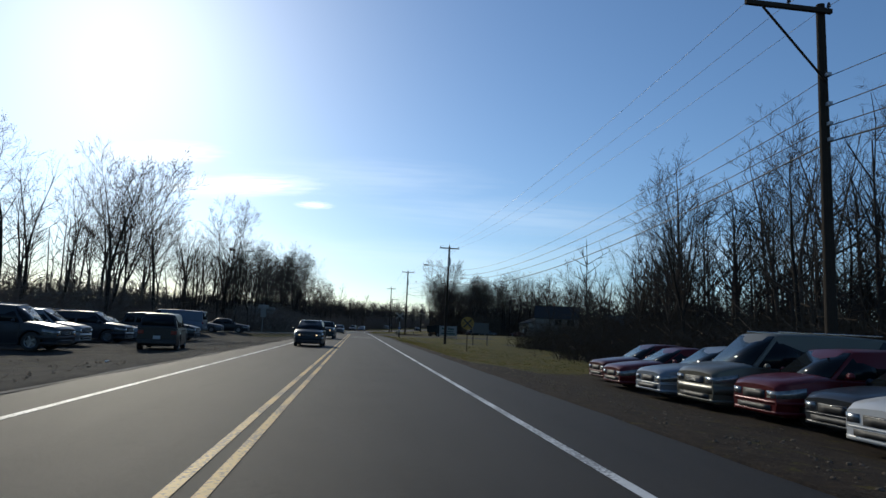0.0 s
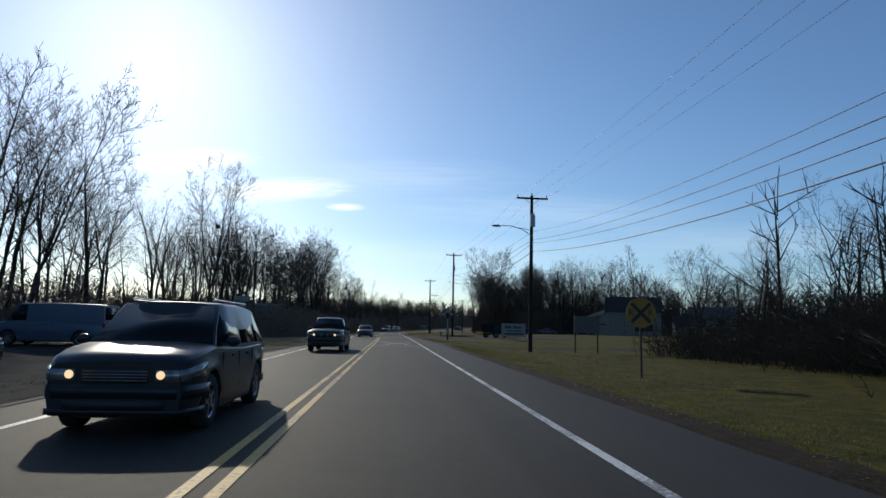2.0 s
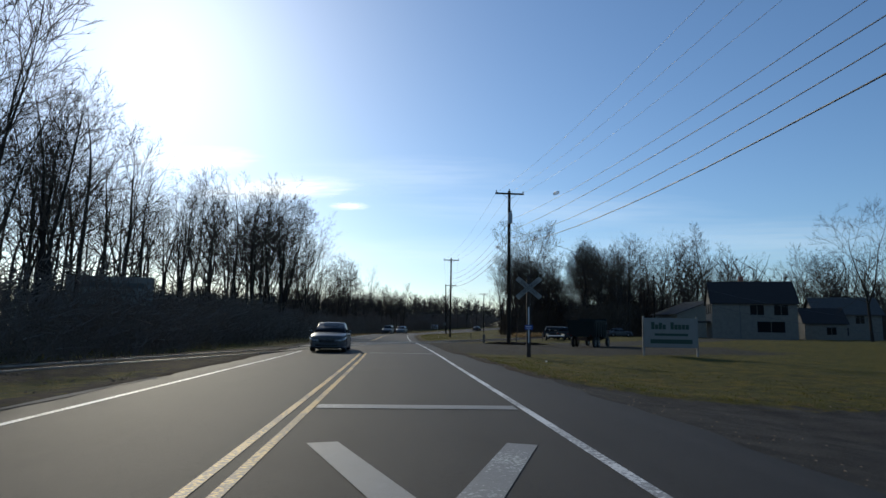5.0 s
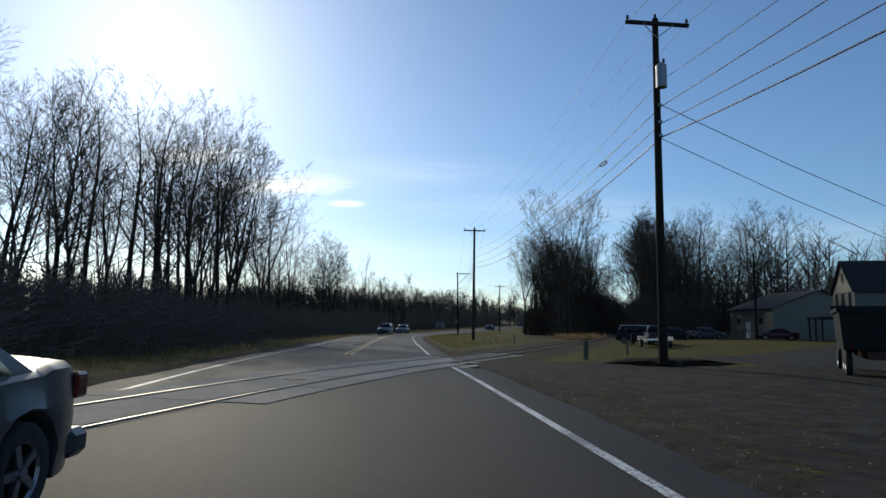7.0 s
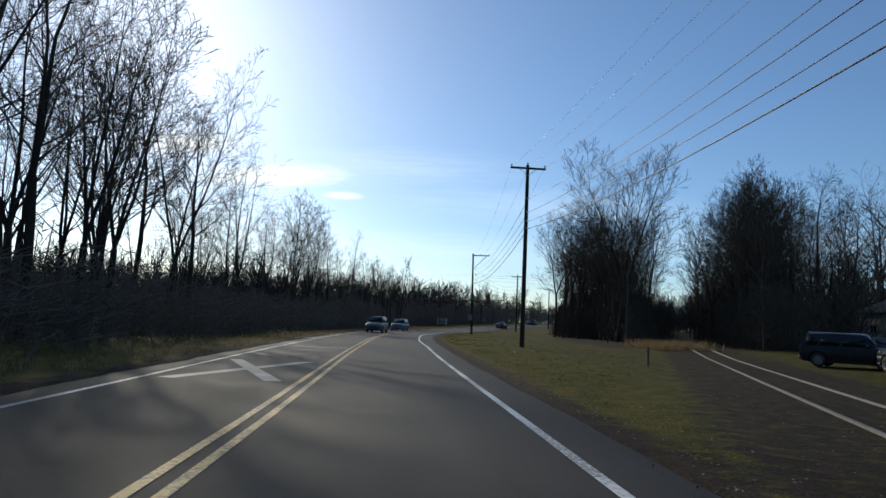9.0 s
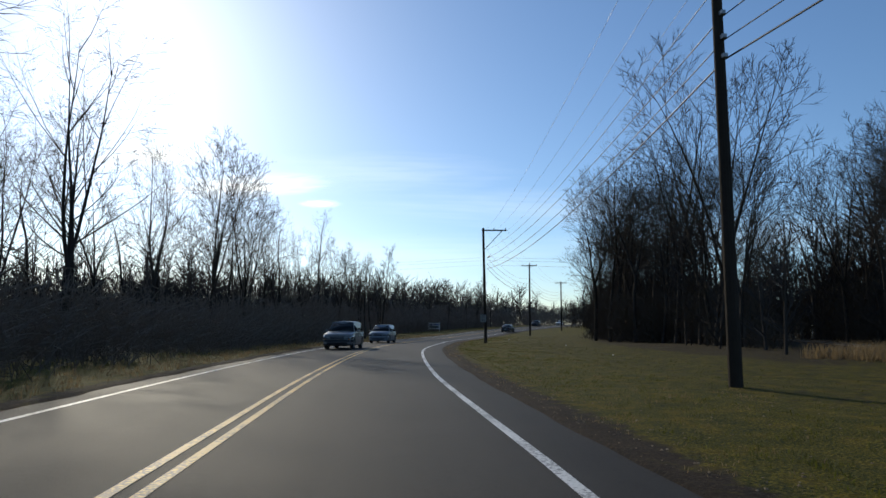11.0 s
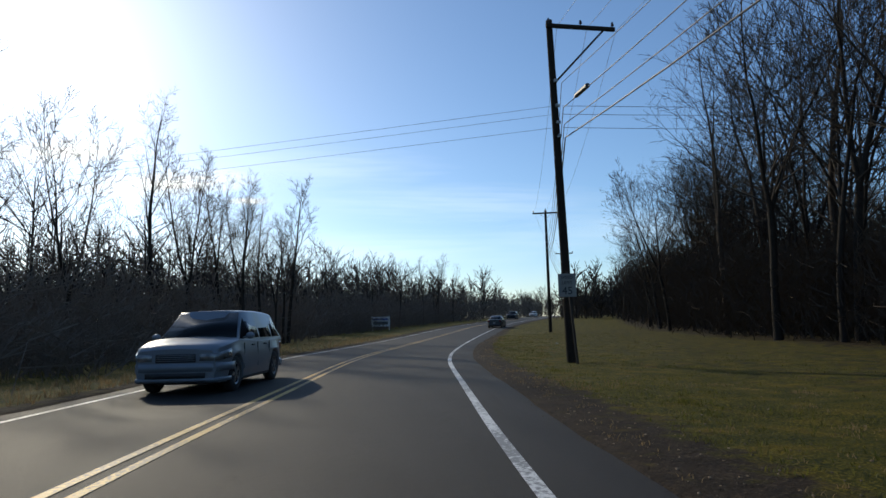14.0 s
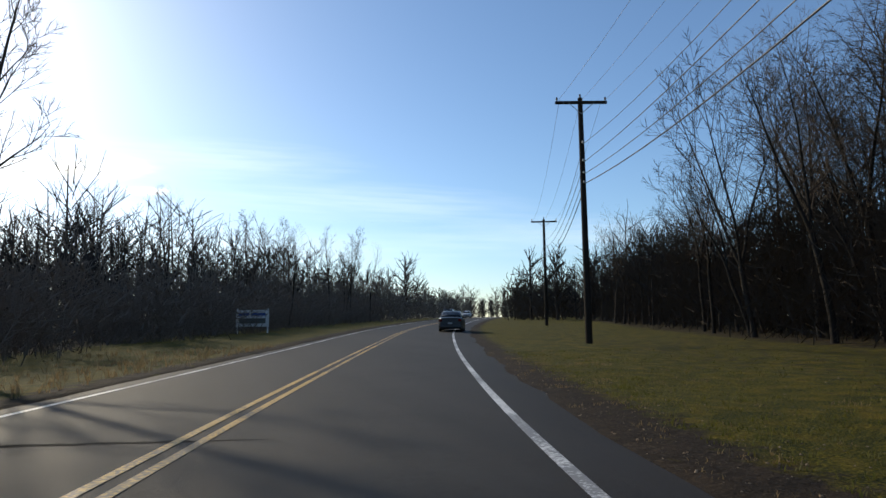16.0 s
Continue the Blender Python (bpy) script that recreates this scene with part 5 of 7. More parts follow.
def strip_part(name, kind, parent, material, ys, z0, z1, out, back=0.0, rise=0.0, label=""):
    v, f = wrapped(kind, ys, z0, z1, out, back, rise)
    return part(name, mesh_of(name, v, f, material), None, parent, label)


def car_body(kind):
    """Points and faces of the painted shell, tail at x = 0, and a function for places on the sides of the greenhouse."""
    L, W, H, clear, belt, nose, cowl, deck, gh, rw, axles = SHAPES[kind]
    xf, xh, xr, xd = (g * L for g in gh)
    ax = [a * L for a in axles]
    arch = rw + 0.07
    xs = {0.0, 0.05, 0.14, 0.32, L - 0.55, L - 0.38, L - 0.24, L - 0.14, L - 0.05, L, xf, xd + 0.02, (xf + L) / 2, L * 0.5, L * 0.42, L * 0.58}
    for a in ax:
        for k in range(9):
            xs.add(a + arch * math.cos(math.pi * k / 8))
        xs |= {a - arch - 0.03, a + arch + 0.03}
    xs = sorted(x for x in xs if 0 <= x <= L)

    def top(x):
        if kind == "pickup" and x < xd:
            return deck
        if x >= xf:
            t = (x - xf) / (L - xf)
            z = cowl + (nose - cowl) * (t ** 1.35)
            return z - 0.07 * max(0, (x - (L - 0.16)) / 0.16) ** 2
        if x <= xd and kind in ("sedan", "coupe"):
            return deck - 0.05 * max(0, (0.2 - x) / 0.2)
        return belt + (cowl - belt) * max(0, (x - L * 0.4) / (xf - L * 0.4)) if x > L * 0.4 else belt + (deck - belt) * max(0, 1 - x / (L * 0.4))

    half = lambda x: half_width(kind, x)
    rings = []
    for x in xs:
        zb = clear + (0.1 if x < 0.1 or x > L - 0.1 else 0)
        inside = False
        for a in ax:
            d = abs(x - a)
            if d < arch:
                zb = max(zb, rw + math.sqrt(arch * arch - d * d) - 0.02)
                inside = True
        zt, w = top(x), half(x)
        zm = max(zb + 0.02, min(clear + 0.22, zt - 0.2))
        zm2 = max(zm + 0.02, zt - 0.24)
        rings.append([(x, 0, zb), (x, w * 0.72, zb), (x, w * 0.955, zb), (x, w * 0.99, zm), (x, w, (zm + zm2) / 2), (x, w * 0.985, zm2), (x, w * 0.955, zt - 0.05), (x, w * 0.88, zt), (x, w * 0.5, zt + 0.03), (x, 0, zt + 0.04)])
    full = [r + [(x, -y, z) for x, y, z in reversed(r[1:-1])] for r in rings]
    v = [p for r in full for p in r]
    n = len(full[0])
    f = []
    for i in range(len(full) - 1):
        for k in range(n):
            k2 = (k + 1) % n
            f.append((i * n + k, i * n + k2, (i + 1) * n + k2, (i + 1) * n + k))
    f.append(tuple(range(n)))
    f.append(tuple(reversed(range((len(full) - 1) * n, len(full) * n))))
    # greenhouse
    wb, wt = W / 2 * 0.93, W / 2 * (0.84 if kind in ("van",) else 0.74)
    zb0 = belt - 0.02

    def roof(x):
        if x >= xh:
            return zb0 + (H - 0.03 - zb0) * (xf - x) / (xf - xh)
        if x <= xr:
            return zb0 + (H - 0.05 - zb0) * (x - xd) / max(xr - xd, 0.01)
        t = (x - xr) / (xh - xr)
        return H - 0.05 + 0.02 * t + 0.045 * math.sin(math.pi * t)

    def side(x, s, out=0.0):
        """A place on the side of the greenhouse: s from the belt (0) to the roof's edge (1)."""
        z = zb0 + (roof(x) - 0.03 - zb0) * s
        q = min(1.0, max(0.0, (z - zb0) / (H - 0.1 - zb0)))
        return (x, wb + (wt - wb) * q + out, z)

    gx = [xd, xd + (xr - xd) * 0.5, xr, xr + (xh - xr) * 0.2, xr + (xh - xr) * 0.4, xr + (xh - xr) * 0.6, xr + (xh - xr) * 0.8, xh, xh + (xf - xh) * 0.5, xf]
    base = len(v)
    rows = []
    for x in gx:
        z1 = max(roof(x), zb0 + 0.012)
        q = (z1 - zb0) / (H - 0.1 - zb0)
        q = min(1, q)
        w1 = wb + (wt - wb) * q
        ring = [(x, wb, zb0 - 0.05), (x, wb, zb0), (x, w1, max(z1 - 0.035, zb0 + 0.004)), (x, w1 * 0.93, z1), (x, w1 * 0.5, z1 + 0.025 * q), (x, 0, z1 + 0.03 * q)]
        rows.append(ring + [(a, -b, c) for a, b, c in reversed(ring[:-1])])
    m = len(rows[0])
    for r in rows:
        v += r
    for i in range(len(rows) - 1):
        for k in range(m - 1):
            f.append((base + i * m + k, base + i * m + k + 1, base + (i + 1) * m + k + 1, base + (i + 1) * m + k))
    f.append(tuple(base + k for k in range(m)))
    f.append(tuple(base + (len(rows) - 1) * m + k for k in reversed(range(m))))
    return v, f, side, roof


def quad(points, material, name):
    return mesh_of(name, points, [tuple(range(len(points)))], material)


BODIES = {}


def slab(points, depth, material, name):
    """A thin solid plate: the outline, and the same moved back by depth."""
    n = len(points)
    c = Vector(points[1]) - Vector(points[0])
    d = Vector(points[-1]) - Vector(points[0])
    nn = c.cross(d).normalized() * depth
    v = [tuple(Vector(p)) for p in points] + [tuple(Vector(p) - nn) for p in points]
    f = [tuple(range(n)), tuple(reversed(range(n, 2 * n)))] + [(i, n + i, n + (i + 1) % n, (i + 1) % n) for i in range(n)]
    return mesh_of(name, v, f, material)


def vehicle(kind, paint_name, x, y, face, label, group="", lit=False, name=None, category=None, rack=False, size=1.0):
    """A vehicle with its front towards face (degrees from +x, turning left), the middle of its length at x, y."""
    L, W, H, clear, belt, nose, cowl, deck, gh, rw, axles = SHAPES[kind]
    xf, xh, xr, xd = (g * L for g in gh)
    z = max(on_ground(x, y), float(road_z(y)) - 0.012 if -4.0 < float(across(x, y)) < 4.0 else -9)
    t = thing(name or {"suv": "suv", "pickup": "pickup_truck", "minivan": "minivan", "van": "van"}.get(kind, "car"),
              Matrix.Translation((x, y, z)) @ Matrix.Rotation(radians(face), 4, "Z") @ Matrix.Scale(size, 4) @ Matrix.Translation((-L / 2, 0, 0)), label, category or {"pickup": "pickup truck", "minivan": "minivan", "van": "van"}.get(kind, "car"), group)
    key = (kind, paint_name)
    if key not in BODIES:
        v, f, side, roof = car_body(kind)
        me = mesh_of("body", v, f, PAINT[paint_name], True)
        me.set_sharp_from_angle(angle=radians(38))
        BODIES[key] = (me, side, roof)
    me, side, roof = BODIES[key]
    part("body", me, None, t)
    # glass
    H1 = roof(xh)
    wt = SHAPES[kind][1] / 2 * (0.84 if kind == "van" else 0.74)
    wb = W / 2 * 0.93

    def pane(nm, pts):
        part(nm, slab(pts, 0.02, M_GLASS, nm), None, t, "dark tinted glass")

    o = 0.012
    dx, dz = xf - xh, H1 - belt
    ln = math.hypot(dx, dz)
    ux, uz = dz / ln * o, dx / ln * o
    p0, p1 = 0.05, 0.95
    za, zc = belt + (H1 - belt) * p0, belt + (H1 - belt) * p1
    xa, xb = xf - dx * p0, xf - dx * p1
    ya, yb = (wb + (wt - wb) * p0) * 0.95, (wb + (wt - wb) * p1) * 0.92
    pane("windscreen", [(xa + ux, -ya, za + uz), (xa + ux, ya, za + uz), (xb + ux, yb, zc + uz), (xb + ux, -yb, zc + uz)])
    dx, dz = xr - xd, roof(xr) - belt
    ln = math.hypot(dx, dz)
    ux, uz = dz / ln * o, dx / ln * o
    p0, p1 = 0.16, 0.88
    za, zc = belt + dz * p0, belt + dz * p1
    xa, xb = xd + dx * p0, xd + dx * p1
    ya, yb = (wb + (wt - wb) * p0) * 0.86, (wb + (wt - wb) * p1) * 0.84
    pane("rear_window", [(xa - ux, ya, za + uz), (xa - ux, -ya, za + uz), (xb - ux, -yb, zc + uz), (xb - ux, yb, zc + uz)])
    spans = {"pickup": ((0.0, 0.98),), "van": ((0.78, 0.985),), "coupe": ((0.12, 0.48), (0.52, 0.95))}.get(kind, ((0.04, 0.235), (0.25, 0.53), (0.545, 0.95)) if kind in ("suv", "minivan", "crossover") else ((0.1, 0.51), (0.53, 0.95)))
    for s0, s1 in spans:
        lo0, lo1 = xd + (xf - xd) * s0 + 0.06, xd + (xf - xd) * s1
        hi0, hi1 = max(lo0, xr + 0.05), min(lo1, xh - 0.03)
        if hi1 - hi0 < 0.1:
            hi0, hi1 = min(hi0, xh - 0.2), max(hi1, hi0 + 0.12)
        for sgn in (1, -1):
            pts = []
            for px, s in ((lo0, 0.14), (lo1, 0.14), (hi1, 0.9), (hi0, 0.9)):
                if s == 0.14:
                    zz = belt + (H1 - belt) * 0.06
                else:
                    zz = belt + (H1 - belt) * 0.92
                q = (zz - belt) / (H - 0.1 - belt)
                lim = roof(px) - 0.045
                zz = min(zz, max(lim, belt + 0.05))
                q = (zz - belt) / (H - 0.1 - belt)
                pts.append((px, sgn * (wb + (wt - wb) * q + 0.006), zz))
            if sgn < 0:
                pts = pts[::-1]
            part("side_window", slab(pts[::-1], 0.02, M_GLASS, "side_window"), None, t, "dark tinted glass")
    # wheels
    ty, rim = wheel_meshes(rw)
    for a in axles:
        for sgn in (1, -1):
            w = part("wheel", ty, None, t, m=Matrix.Translation((a * L, sgn * (W / 2 - 0.13), rw)) @ (Matrix.Identity(4) if sgn > 0 else Matrix.Rotation(math.pi, 4, "Z")))
            part("rim", rim, None, w)
    # front
    zl = nose - 0.19
    hw = W / 2 * 0.86
    for sgn in (1, -1):
        a, b = sorted((sgn * hw * 0.6, sgn * hw * 1.05))
        span = [sgn * q for q in (0.6, 0.78, 0.93, 1.0)]
        h = strip_part("headlight", kind, t, M_HEAD, span if sgn > 0 else span[::-1], zl - 0.075, zl + 0.06, 0.008, 0.5, 0.09)
        strip_part("turn_signal", kind, h, M_AMBER, [sgn * q for q in ((0.84, 0.97) if sgn > 0 else (0.97, 0.84))], zl - 0.11, zl - 0.075, 0.01) if kind in ("pickup", "suv", "van") else None
        if lit:
            part("bulb", tubed((L, sgn * hw * 0.66, zl), (L + 0.024, sgn * hw * 0.66, zl), 0.055, 0.045, 12), M_LIT, h, "lit warm lamp")
        a, b = sorted((sgn * (W / 2 * 0.62), sgn * (W / 2 * 0.9)))
        zt = (deck if kind in ("sedan", "coupe", "pickup") else belt) - 0.2
        part("tail_light", boxed(-0.012, a, zt - 0.09, 0.16, b, zt + 0.1, 0.02), M_TAIL, t)
        m = bmesh.new()
        bmesh.ops.create_uvsphere(m, u_segments=10, v_segments=6, radius=1, matrix=Matrix.Translation((xf - 0.32, sgn * (W / 2 + 0.09), belt + 0.09)) @ Matrix.Diagonal((0.06, 0.1, 0.075, 1)))
        tube(m, (xf - 0.34, sgn * (W / 2 - 0.08), belt + 0.04), (xf - 0.33, sgn * (W / 2 + 0.05), belt + 0.07), 0.02, 0.02, 6)
        part("mirror", m, PAINT[paint_name] if kind not in ("pickup", "van") else M_TRIM, t)
        for hx in ((0.36, 0.56) if kind not in ("coupe", "pickup", "van") else (0.5,)):
            part("door_handle", boxed(hx * L, sgn * (W / 2 * 0.985) - 0.015, belt - 0.13, hx * L + 0.16, sgn * (W / 2 * 0.985) + 0.02, belt - 0.1, 0.008), M_TRIM, t)
        for sx in ((0.3, 0.5, 0.71) if kind not in ("coupe", "pickup", "van") else (0.44, 0.67)):
            part("door_seam", boxed(sx * L, sgn * W / 2 * 0.99 - 0.012, clear + 0.2, sx * L + 0.012, sgn * W / 2 * 0.99 + 0.004, belt - 0.06), M_TRIM, t)
    g = strip_part("grille", kind, t, M_TRIM, (-0.5, -0.25, 0.0, 0.25, 0.5), zl - 0.1, zl + 0.06, 0.006, label="dark front grille")
    for k in range(4 if kind in ("minivan", "suv", "crossover") else 1):
        z1 = zl + 0.035 - 0.036 * k
        strip_part("grille_bar", kind, g, M_RIM, (-0.48, 0.0, 0.48), z1, z1 + 0.01, 0.011)
    if kind == "pickup":
        for sy in (-0.2, 0.2):
            strip_part("grille_bar", kind, g, M_RIM, (sy - 0.02, sy + 0.02), zl - 0.1, zl + 0.06, 0.02)
    bumper = M_TRIM if kind in ("pickup", "suv", "van") else PAINT[paint_name]
    strip_part("front_bumper", kind, t, bumper, (-1, -0.9, -0.5, 0.0, 0.5, 0.9, 1), clear + 0.22, zl - 0.12, 0.007, 0.66)
    strip_part("air_intake", kind, t, M_TRIM, (-0.75, -0.4, 0.0, 0.4, 0.75), clear + 0.1, clear + 0.2, 0.02)
    strip_part("bumper_lip", kind, t, bumper, (-1, -0.9, -0.5, 0.0, 0.5, 0.9, 1), clear + 0.03, clear + 0.1, 0.006, 0.5)
    part("rear_bumper", boxed(-0.06, -W / 2 * 0.92, clear + 0.06, 0.2, W / 2 * 0.92, clear + 0.27, 0.05), bumper, t)
    part("number_plate", boxed(-0.075, -0.155, clear + 0.3, 0.02, 0.155, clear + 0.45), M_PLATE, t)
    part("sill", boxed(axles[0] * L + rw + 0.1, -W / 2 * 0.96, clear - 0.03, axles[1] * L - rw - 0.1, W / 2 * 0.96, clear + 0.06, 0.02), M_TRIM, t)
    part("underbody", boxed(0.3, -W / 2 * 0.6, clear - 0.04, L - 0.3, W / 2 * 0.6, clear + 0.3), M_TRIM, t)
    if rack:
        for sgn in (1, -1):
            part("roof_rail", tube(bmesh.new(), (xr + 0.1, sgn * wt * 0.85, H + 0.04), (xh - 0.1, sgn * wt * 0.85, H + 0.04), 0.018, 0.018, 6), M_CHROME, t)
    if kind == "pickup":
        # Dark plate on the closed body stands in for the bed's shaded hollow.
        part("bed_floor", boxed(0.12, -W / 2 * 0.8, deck + 0.03, xd - 0.08, W / 2 * 0.8, deck + 0.06), M_TRIM, t, "dark plate standing in for the load bed's shaded hollow")
        for sgn in (1, -1):
            a, b = sorted((sgn * W / 2 * 0.8, sgn * W / 2 * 0.93))
            part("bed_rail", boxed(0.05, a, deck - 0.02, xd - 0.02, b, deck + 0.12, 0.02), PAINT[paint_name], t)
        part("tailgate", boxed(0.02, -W / 2 * 0.85, deck - 0.4, 0.1, W / 2 * 0.85, deck + 0.12, 0.02), PAINT[paint_name], t)
    return t


ROW = "cars parked in a row facing the road"
vehicle("sedan", "dark_red", 8.9 + 2.4, 21.7, 180, "dark red sedan parked on bare dirt", ROW, size=1.04)
vehicle("coupe", "red", 8.3 + 2.3, 18.7, 180, "low maroon coupe parked on bare dirt", ROW, size=1.04)
vehicle("sedan", "pale_blue", 8.25 + 2.45, 15.9, 181, "pale silver-blue sedan parked on bare dirt", ROW, size=1.08)
vehicle("minivan", "gold", 8.25 + 2.55, 13.3, 180, "beige metallic minivan with roof rails parked on bare dirt", ROW, rack=True, size=1.06)
vehicle("hatchback", "red", 8.25 + 2.3, 10.95, 180, "red hatchback with dark grille parked on bare dirt", ROW, size=1.08)
vehicle("sedan", "charcoal", 8.4 + 2.4, 8.85, 180, "dark charcoal sedan parked on bare dirt", ROW, size=1.03)
vehicle("sedan", "white", 7.6 + 2.4, 6.85, 180, "white sedan parked on bare dirt", ROW, size=1.03)
LOT = "cars of the gravel lot"
vehicle("suv", "charcoal", -15.4, 28.0, 0, "dark suv parked on the gravel lot", LOT, size=1.1, rack=True)
vehicle("crossover", "silver", -16.6, 33.2, 2, "silver crossover parked on the gravel lot", LOT, rack=True, size=1.1)
vehicle("sedan", "grey", -18.6, 36.6, 0, "grey sedan parked on the gravel lot", LOT, size=1.1)
vehicle("crossover", "charcoal", -16.9, 40.4, 1, "dark wagon with a pale roof parked on the gravel lot", LOT, size=1.12, rack=True)
vehicle("suv", "black", -10.5, 34.0, 99, "boxy black suv standing at the lot's edge, its rear door shut", LOT, size=1.08)
vehicle("sedan", "silver", -17.4, 44.2, 3, "silver sedan parked on the gravel lot", LOT, size=1.08)
BLACK = vehicle("suv", "black", -15.0, 49.0, 0, "black suv with a roof beacon parked on the gravel lot", LOT, size=1.15)
part("roof_beacon", tubed((2.6, 0, 1.76), (2.6, 0, 1.9), 0.07, 0.05, 10), M_HEAD, BLACK)
vehicle("van", "blue", -18.6, 65.5, 180, "grey-blue cargo van parked with its rear to the road", LOT, size=1.12)
vehicle("coupe", "grey", -17.4, 71.0, 0, "dark grey coupe parked on the gravel lot", LOT, size=1.1)
vehicle("sedan", "black", -15.4, 75.4, 0, "black sedan parked on the gravel lot", LOT, size=1.1)
# traffic
vehicle("crossover", "charcoal", -3.05, 37.95, -90, "dark suv with lit headlights in the oncoming lane", lit=True, name="suv", size=0.93, rack=True)
vehicle("pickup", "teal", -3.25, 62.4, -91, "dark green pickup truck with lit headlights in the oncoming lane", lit=True)
vehicle("sedan", "grey", -3.3, 108.9, -90, "grey sedan before the rails in the oncoming lane")
vehicle("suv", "silver", -1.55, 205.3, -99, "grey suv in the oncoming lane")
vehicle("crossover", "pale_blue", 1.35, 223.8, -103, "grey-teal crossover in the oncoming lane")
vehicle("sedan", "grey", 26.6, 284.0, 65, "grey sedan driving away round the bend")
vehicle("crossover", "black", 45.5, 334.0, -118, "dark suv far off in the oncoming lane")
vehicle("sedan", "white", 62.0, 366.0, -118, "pale sedan far off in the oncoming lane")

# ---- signs, buildings and roadside things ----
M_SIGN_WHITE = mat("white_sign_sheet", (0.7, 0.71, 0.7), 0.5, grain=((3, 0.3, (0.55, 0.54, 0.5)),))
# Yellow set dark: the backlit face's shade is put into the colour.
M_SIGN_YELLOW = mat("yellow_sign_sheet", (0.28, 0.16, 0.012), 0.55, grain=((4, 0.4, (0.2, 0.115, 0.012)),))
M_SIGN_BLACK = mat("black_sign_ink", (0.012, 0.012, 0.012), 0.5)
M_SIGN_BLUE = mat("blue_sign_sheet", (0.02, 0.07, 0.32), 0.45)
M_SIGN_GREEN = mat("dark_green_lettering", (0.015, 0.05, 0.03), 0.5)
M_SIGN_BACK = mat("dull_aluminium", (0.12, 0.125, 0.115), 0.6, 0.4, grain=((5, 0.4, (0.08, 0.08, 0.07)),))
M_DARKWOOD = mat("dark_post_wood", (0.05, 0.038, 0.03), 0.9, grain=((10, 0.5, (0.03, 0.024, 0.02)),), bump=((30, 0.006),))
# White siding darkened: the tone of walls in shade is put into the colour.
M_SIDING = mat("white_lap_siding", (0.2, 0.185, 0.16), 0.85, grain=((2, 0.5, (0.125, 0.116, 0.1)), (30, 0.2, (0.24, 0.225, 0.2))), spec=0.2)
M_BEIGE = mat("beige_metal_siding", (0.22, 0.2, 0.155), 0.7, grain=((1.5, 0.4, (0.15, 0.135, 0.105)),))
M_ROOF = mat("dark_shingles", (0.035, 0.033, 0.034), 0.9, grain=((20, 0.6, (0.05, 0.047, 0.046)),), bump=((25, 0.02),), spec=0.1)
M_ROOF_METAL = mat("grey_metal_roof", (0.08, 0.078, 0.074), 0.85, 0.0, grain=((2, 0.4, (0.055, 0.054, 0.052)),), spec=0.15)
# White boards painted grey: the shade on their backlit faces is in the colour.
M_SIGN_SHADED = mat("shade_greyed_board", (0.2, 0.2, 0.185), 0.8, grain=((2, 0.6, (0.12, 0.115, 0.1)), (25, 0.3, (0.27, 0.26, 0.24))))
# Dimmed copy of the white sheet: shade on backlit sign faces painted in.
M_SIGN_DIM = mat("shade_dimmed_board", (0.24, 0.235, 0.22), 0.75, grain=((3, 0.5, (0.21, 0.2, 0.18)),))
M_PANE = mat("dark_window_glass", (0.01, 0.012, 0.014), 0.12, spec=0.4, ior=1.2)
M_BRICK = mat("chimney_brick", (0.2, 0.08, 0.055), 0.85, grain=((8, 0.6, (0.12, 0.05, 0.04)),))
M_TRUCK = mat("dark_green_truck_paint", (0.012, 0.018, 0.017), 0.6, grain=((6, 0.5, (0.02, 0.022, 0.02)),), spec=0.2)
M_LITTER = mat("white_litter", (0.75, 0.75, 0.74), 0.5)


def text_mesh(body, size, material, name="lettering"):
    cu = bpy.data.curves.new(name, "FONT")
    cu.body, cu.size, cu.extrude = body, size, 0.002
    cu.align_x, cu.align_y = "CENTER", "CENTER"
    ob = bpy.data.objects.new(name, cu)
    me = bpy.data.meshes.new_from_object(ob)
    bpy.data.objects.remove(ob)
    me.name = name
    me.materials.clear()
    me.materials.append(material)
    return me


UPRIGHT = Matrix.Rotation(math.pi / 2, 4, "X")          # lettering that reads from -y


def post_of(parent, x, z0, z1, material=M_GALV, w=0.035, y=0.03):
    part("post", boxed(x - w, y, z0, x + w, y + 2 * w, z1, 0.006), material, parent)


def at_ground(x, y, turn=0.0, dz=0.0):
    return Matrix.Translation((x, y, on_ground(x, y, dz))) @ Matrix.Rotation(radians(turn), 4, "Z")


def rail_advance_sign():
    s = thing("railroad_advance_sign", at_ground(8.9, 50.8, -6), "round yellow railroad warning sign with a black cross on a post", "road sign")
    b = bmesh.new()
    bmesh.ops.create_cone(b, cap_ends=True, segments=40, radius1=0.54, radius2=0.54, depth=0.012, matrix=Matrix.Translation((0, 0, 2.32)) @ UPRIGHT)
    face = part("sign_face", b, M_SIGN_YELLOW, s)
    for a in (45, -45):
        m = Matrix.Translation((0, -0.012, 2.32)) @ Matrix.Rotation(radians(a), 4, "Y") @ Matrix.Diagonal((0.96, 0.008, 0.12, 1))
        b = bmesh.new()
        bmesh.ops.create_cube(b, size=1, matrix=m)
        part("cross_bar", b, M_SIGN_BLACK, face)
    for x in (-0.35, 0.35):
        part("lettering", text_mesh("R", 0.34, M_SIGN_BLACK), None, face, m=Matrix.Translation((x, -0.014, 2.32)) @ UPRIGHT)
    post_of(s, 0, -0.4, 2.75, M_DARKWOOD)


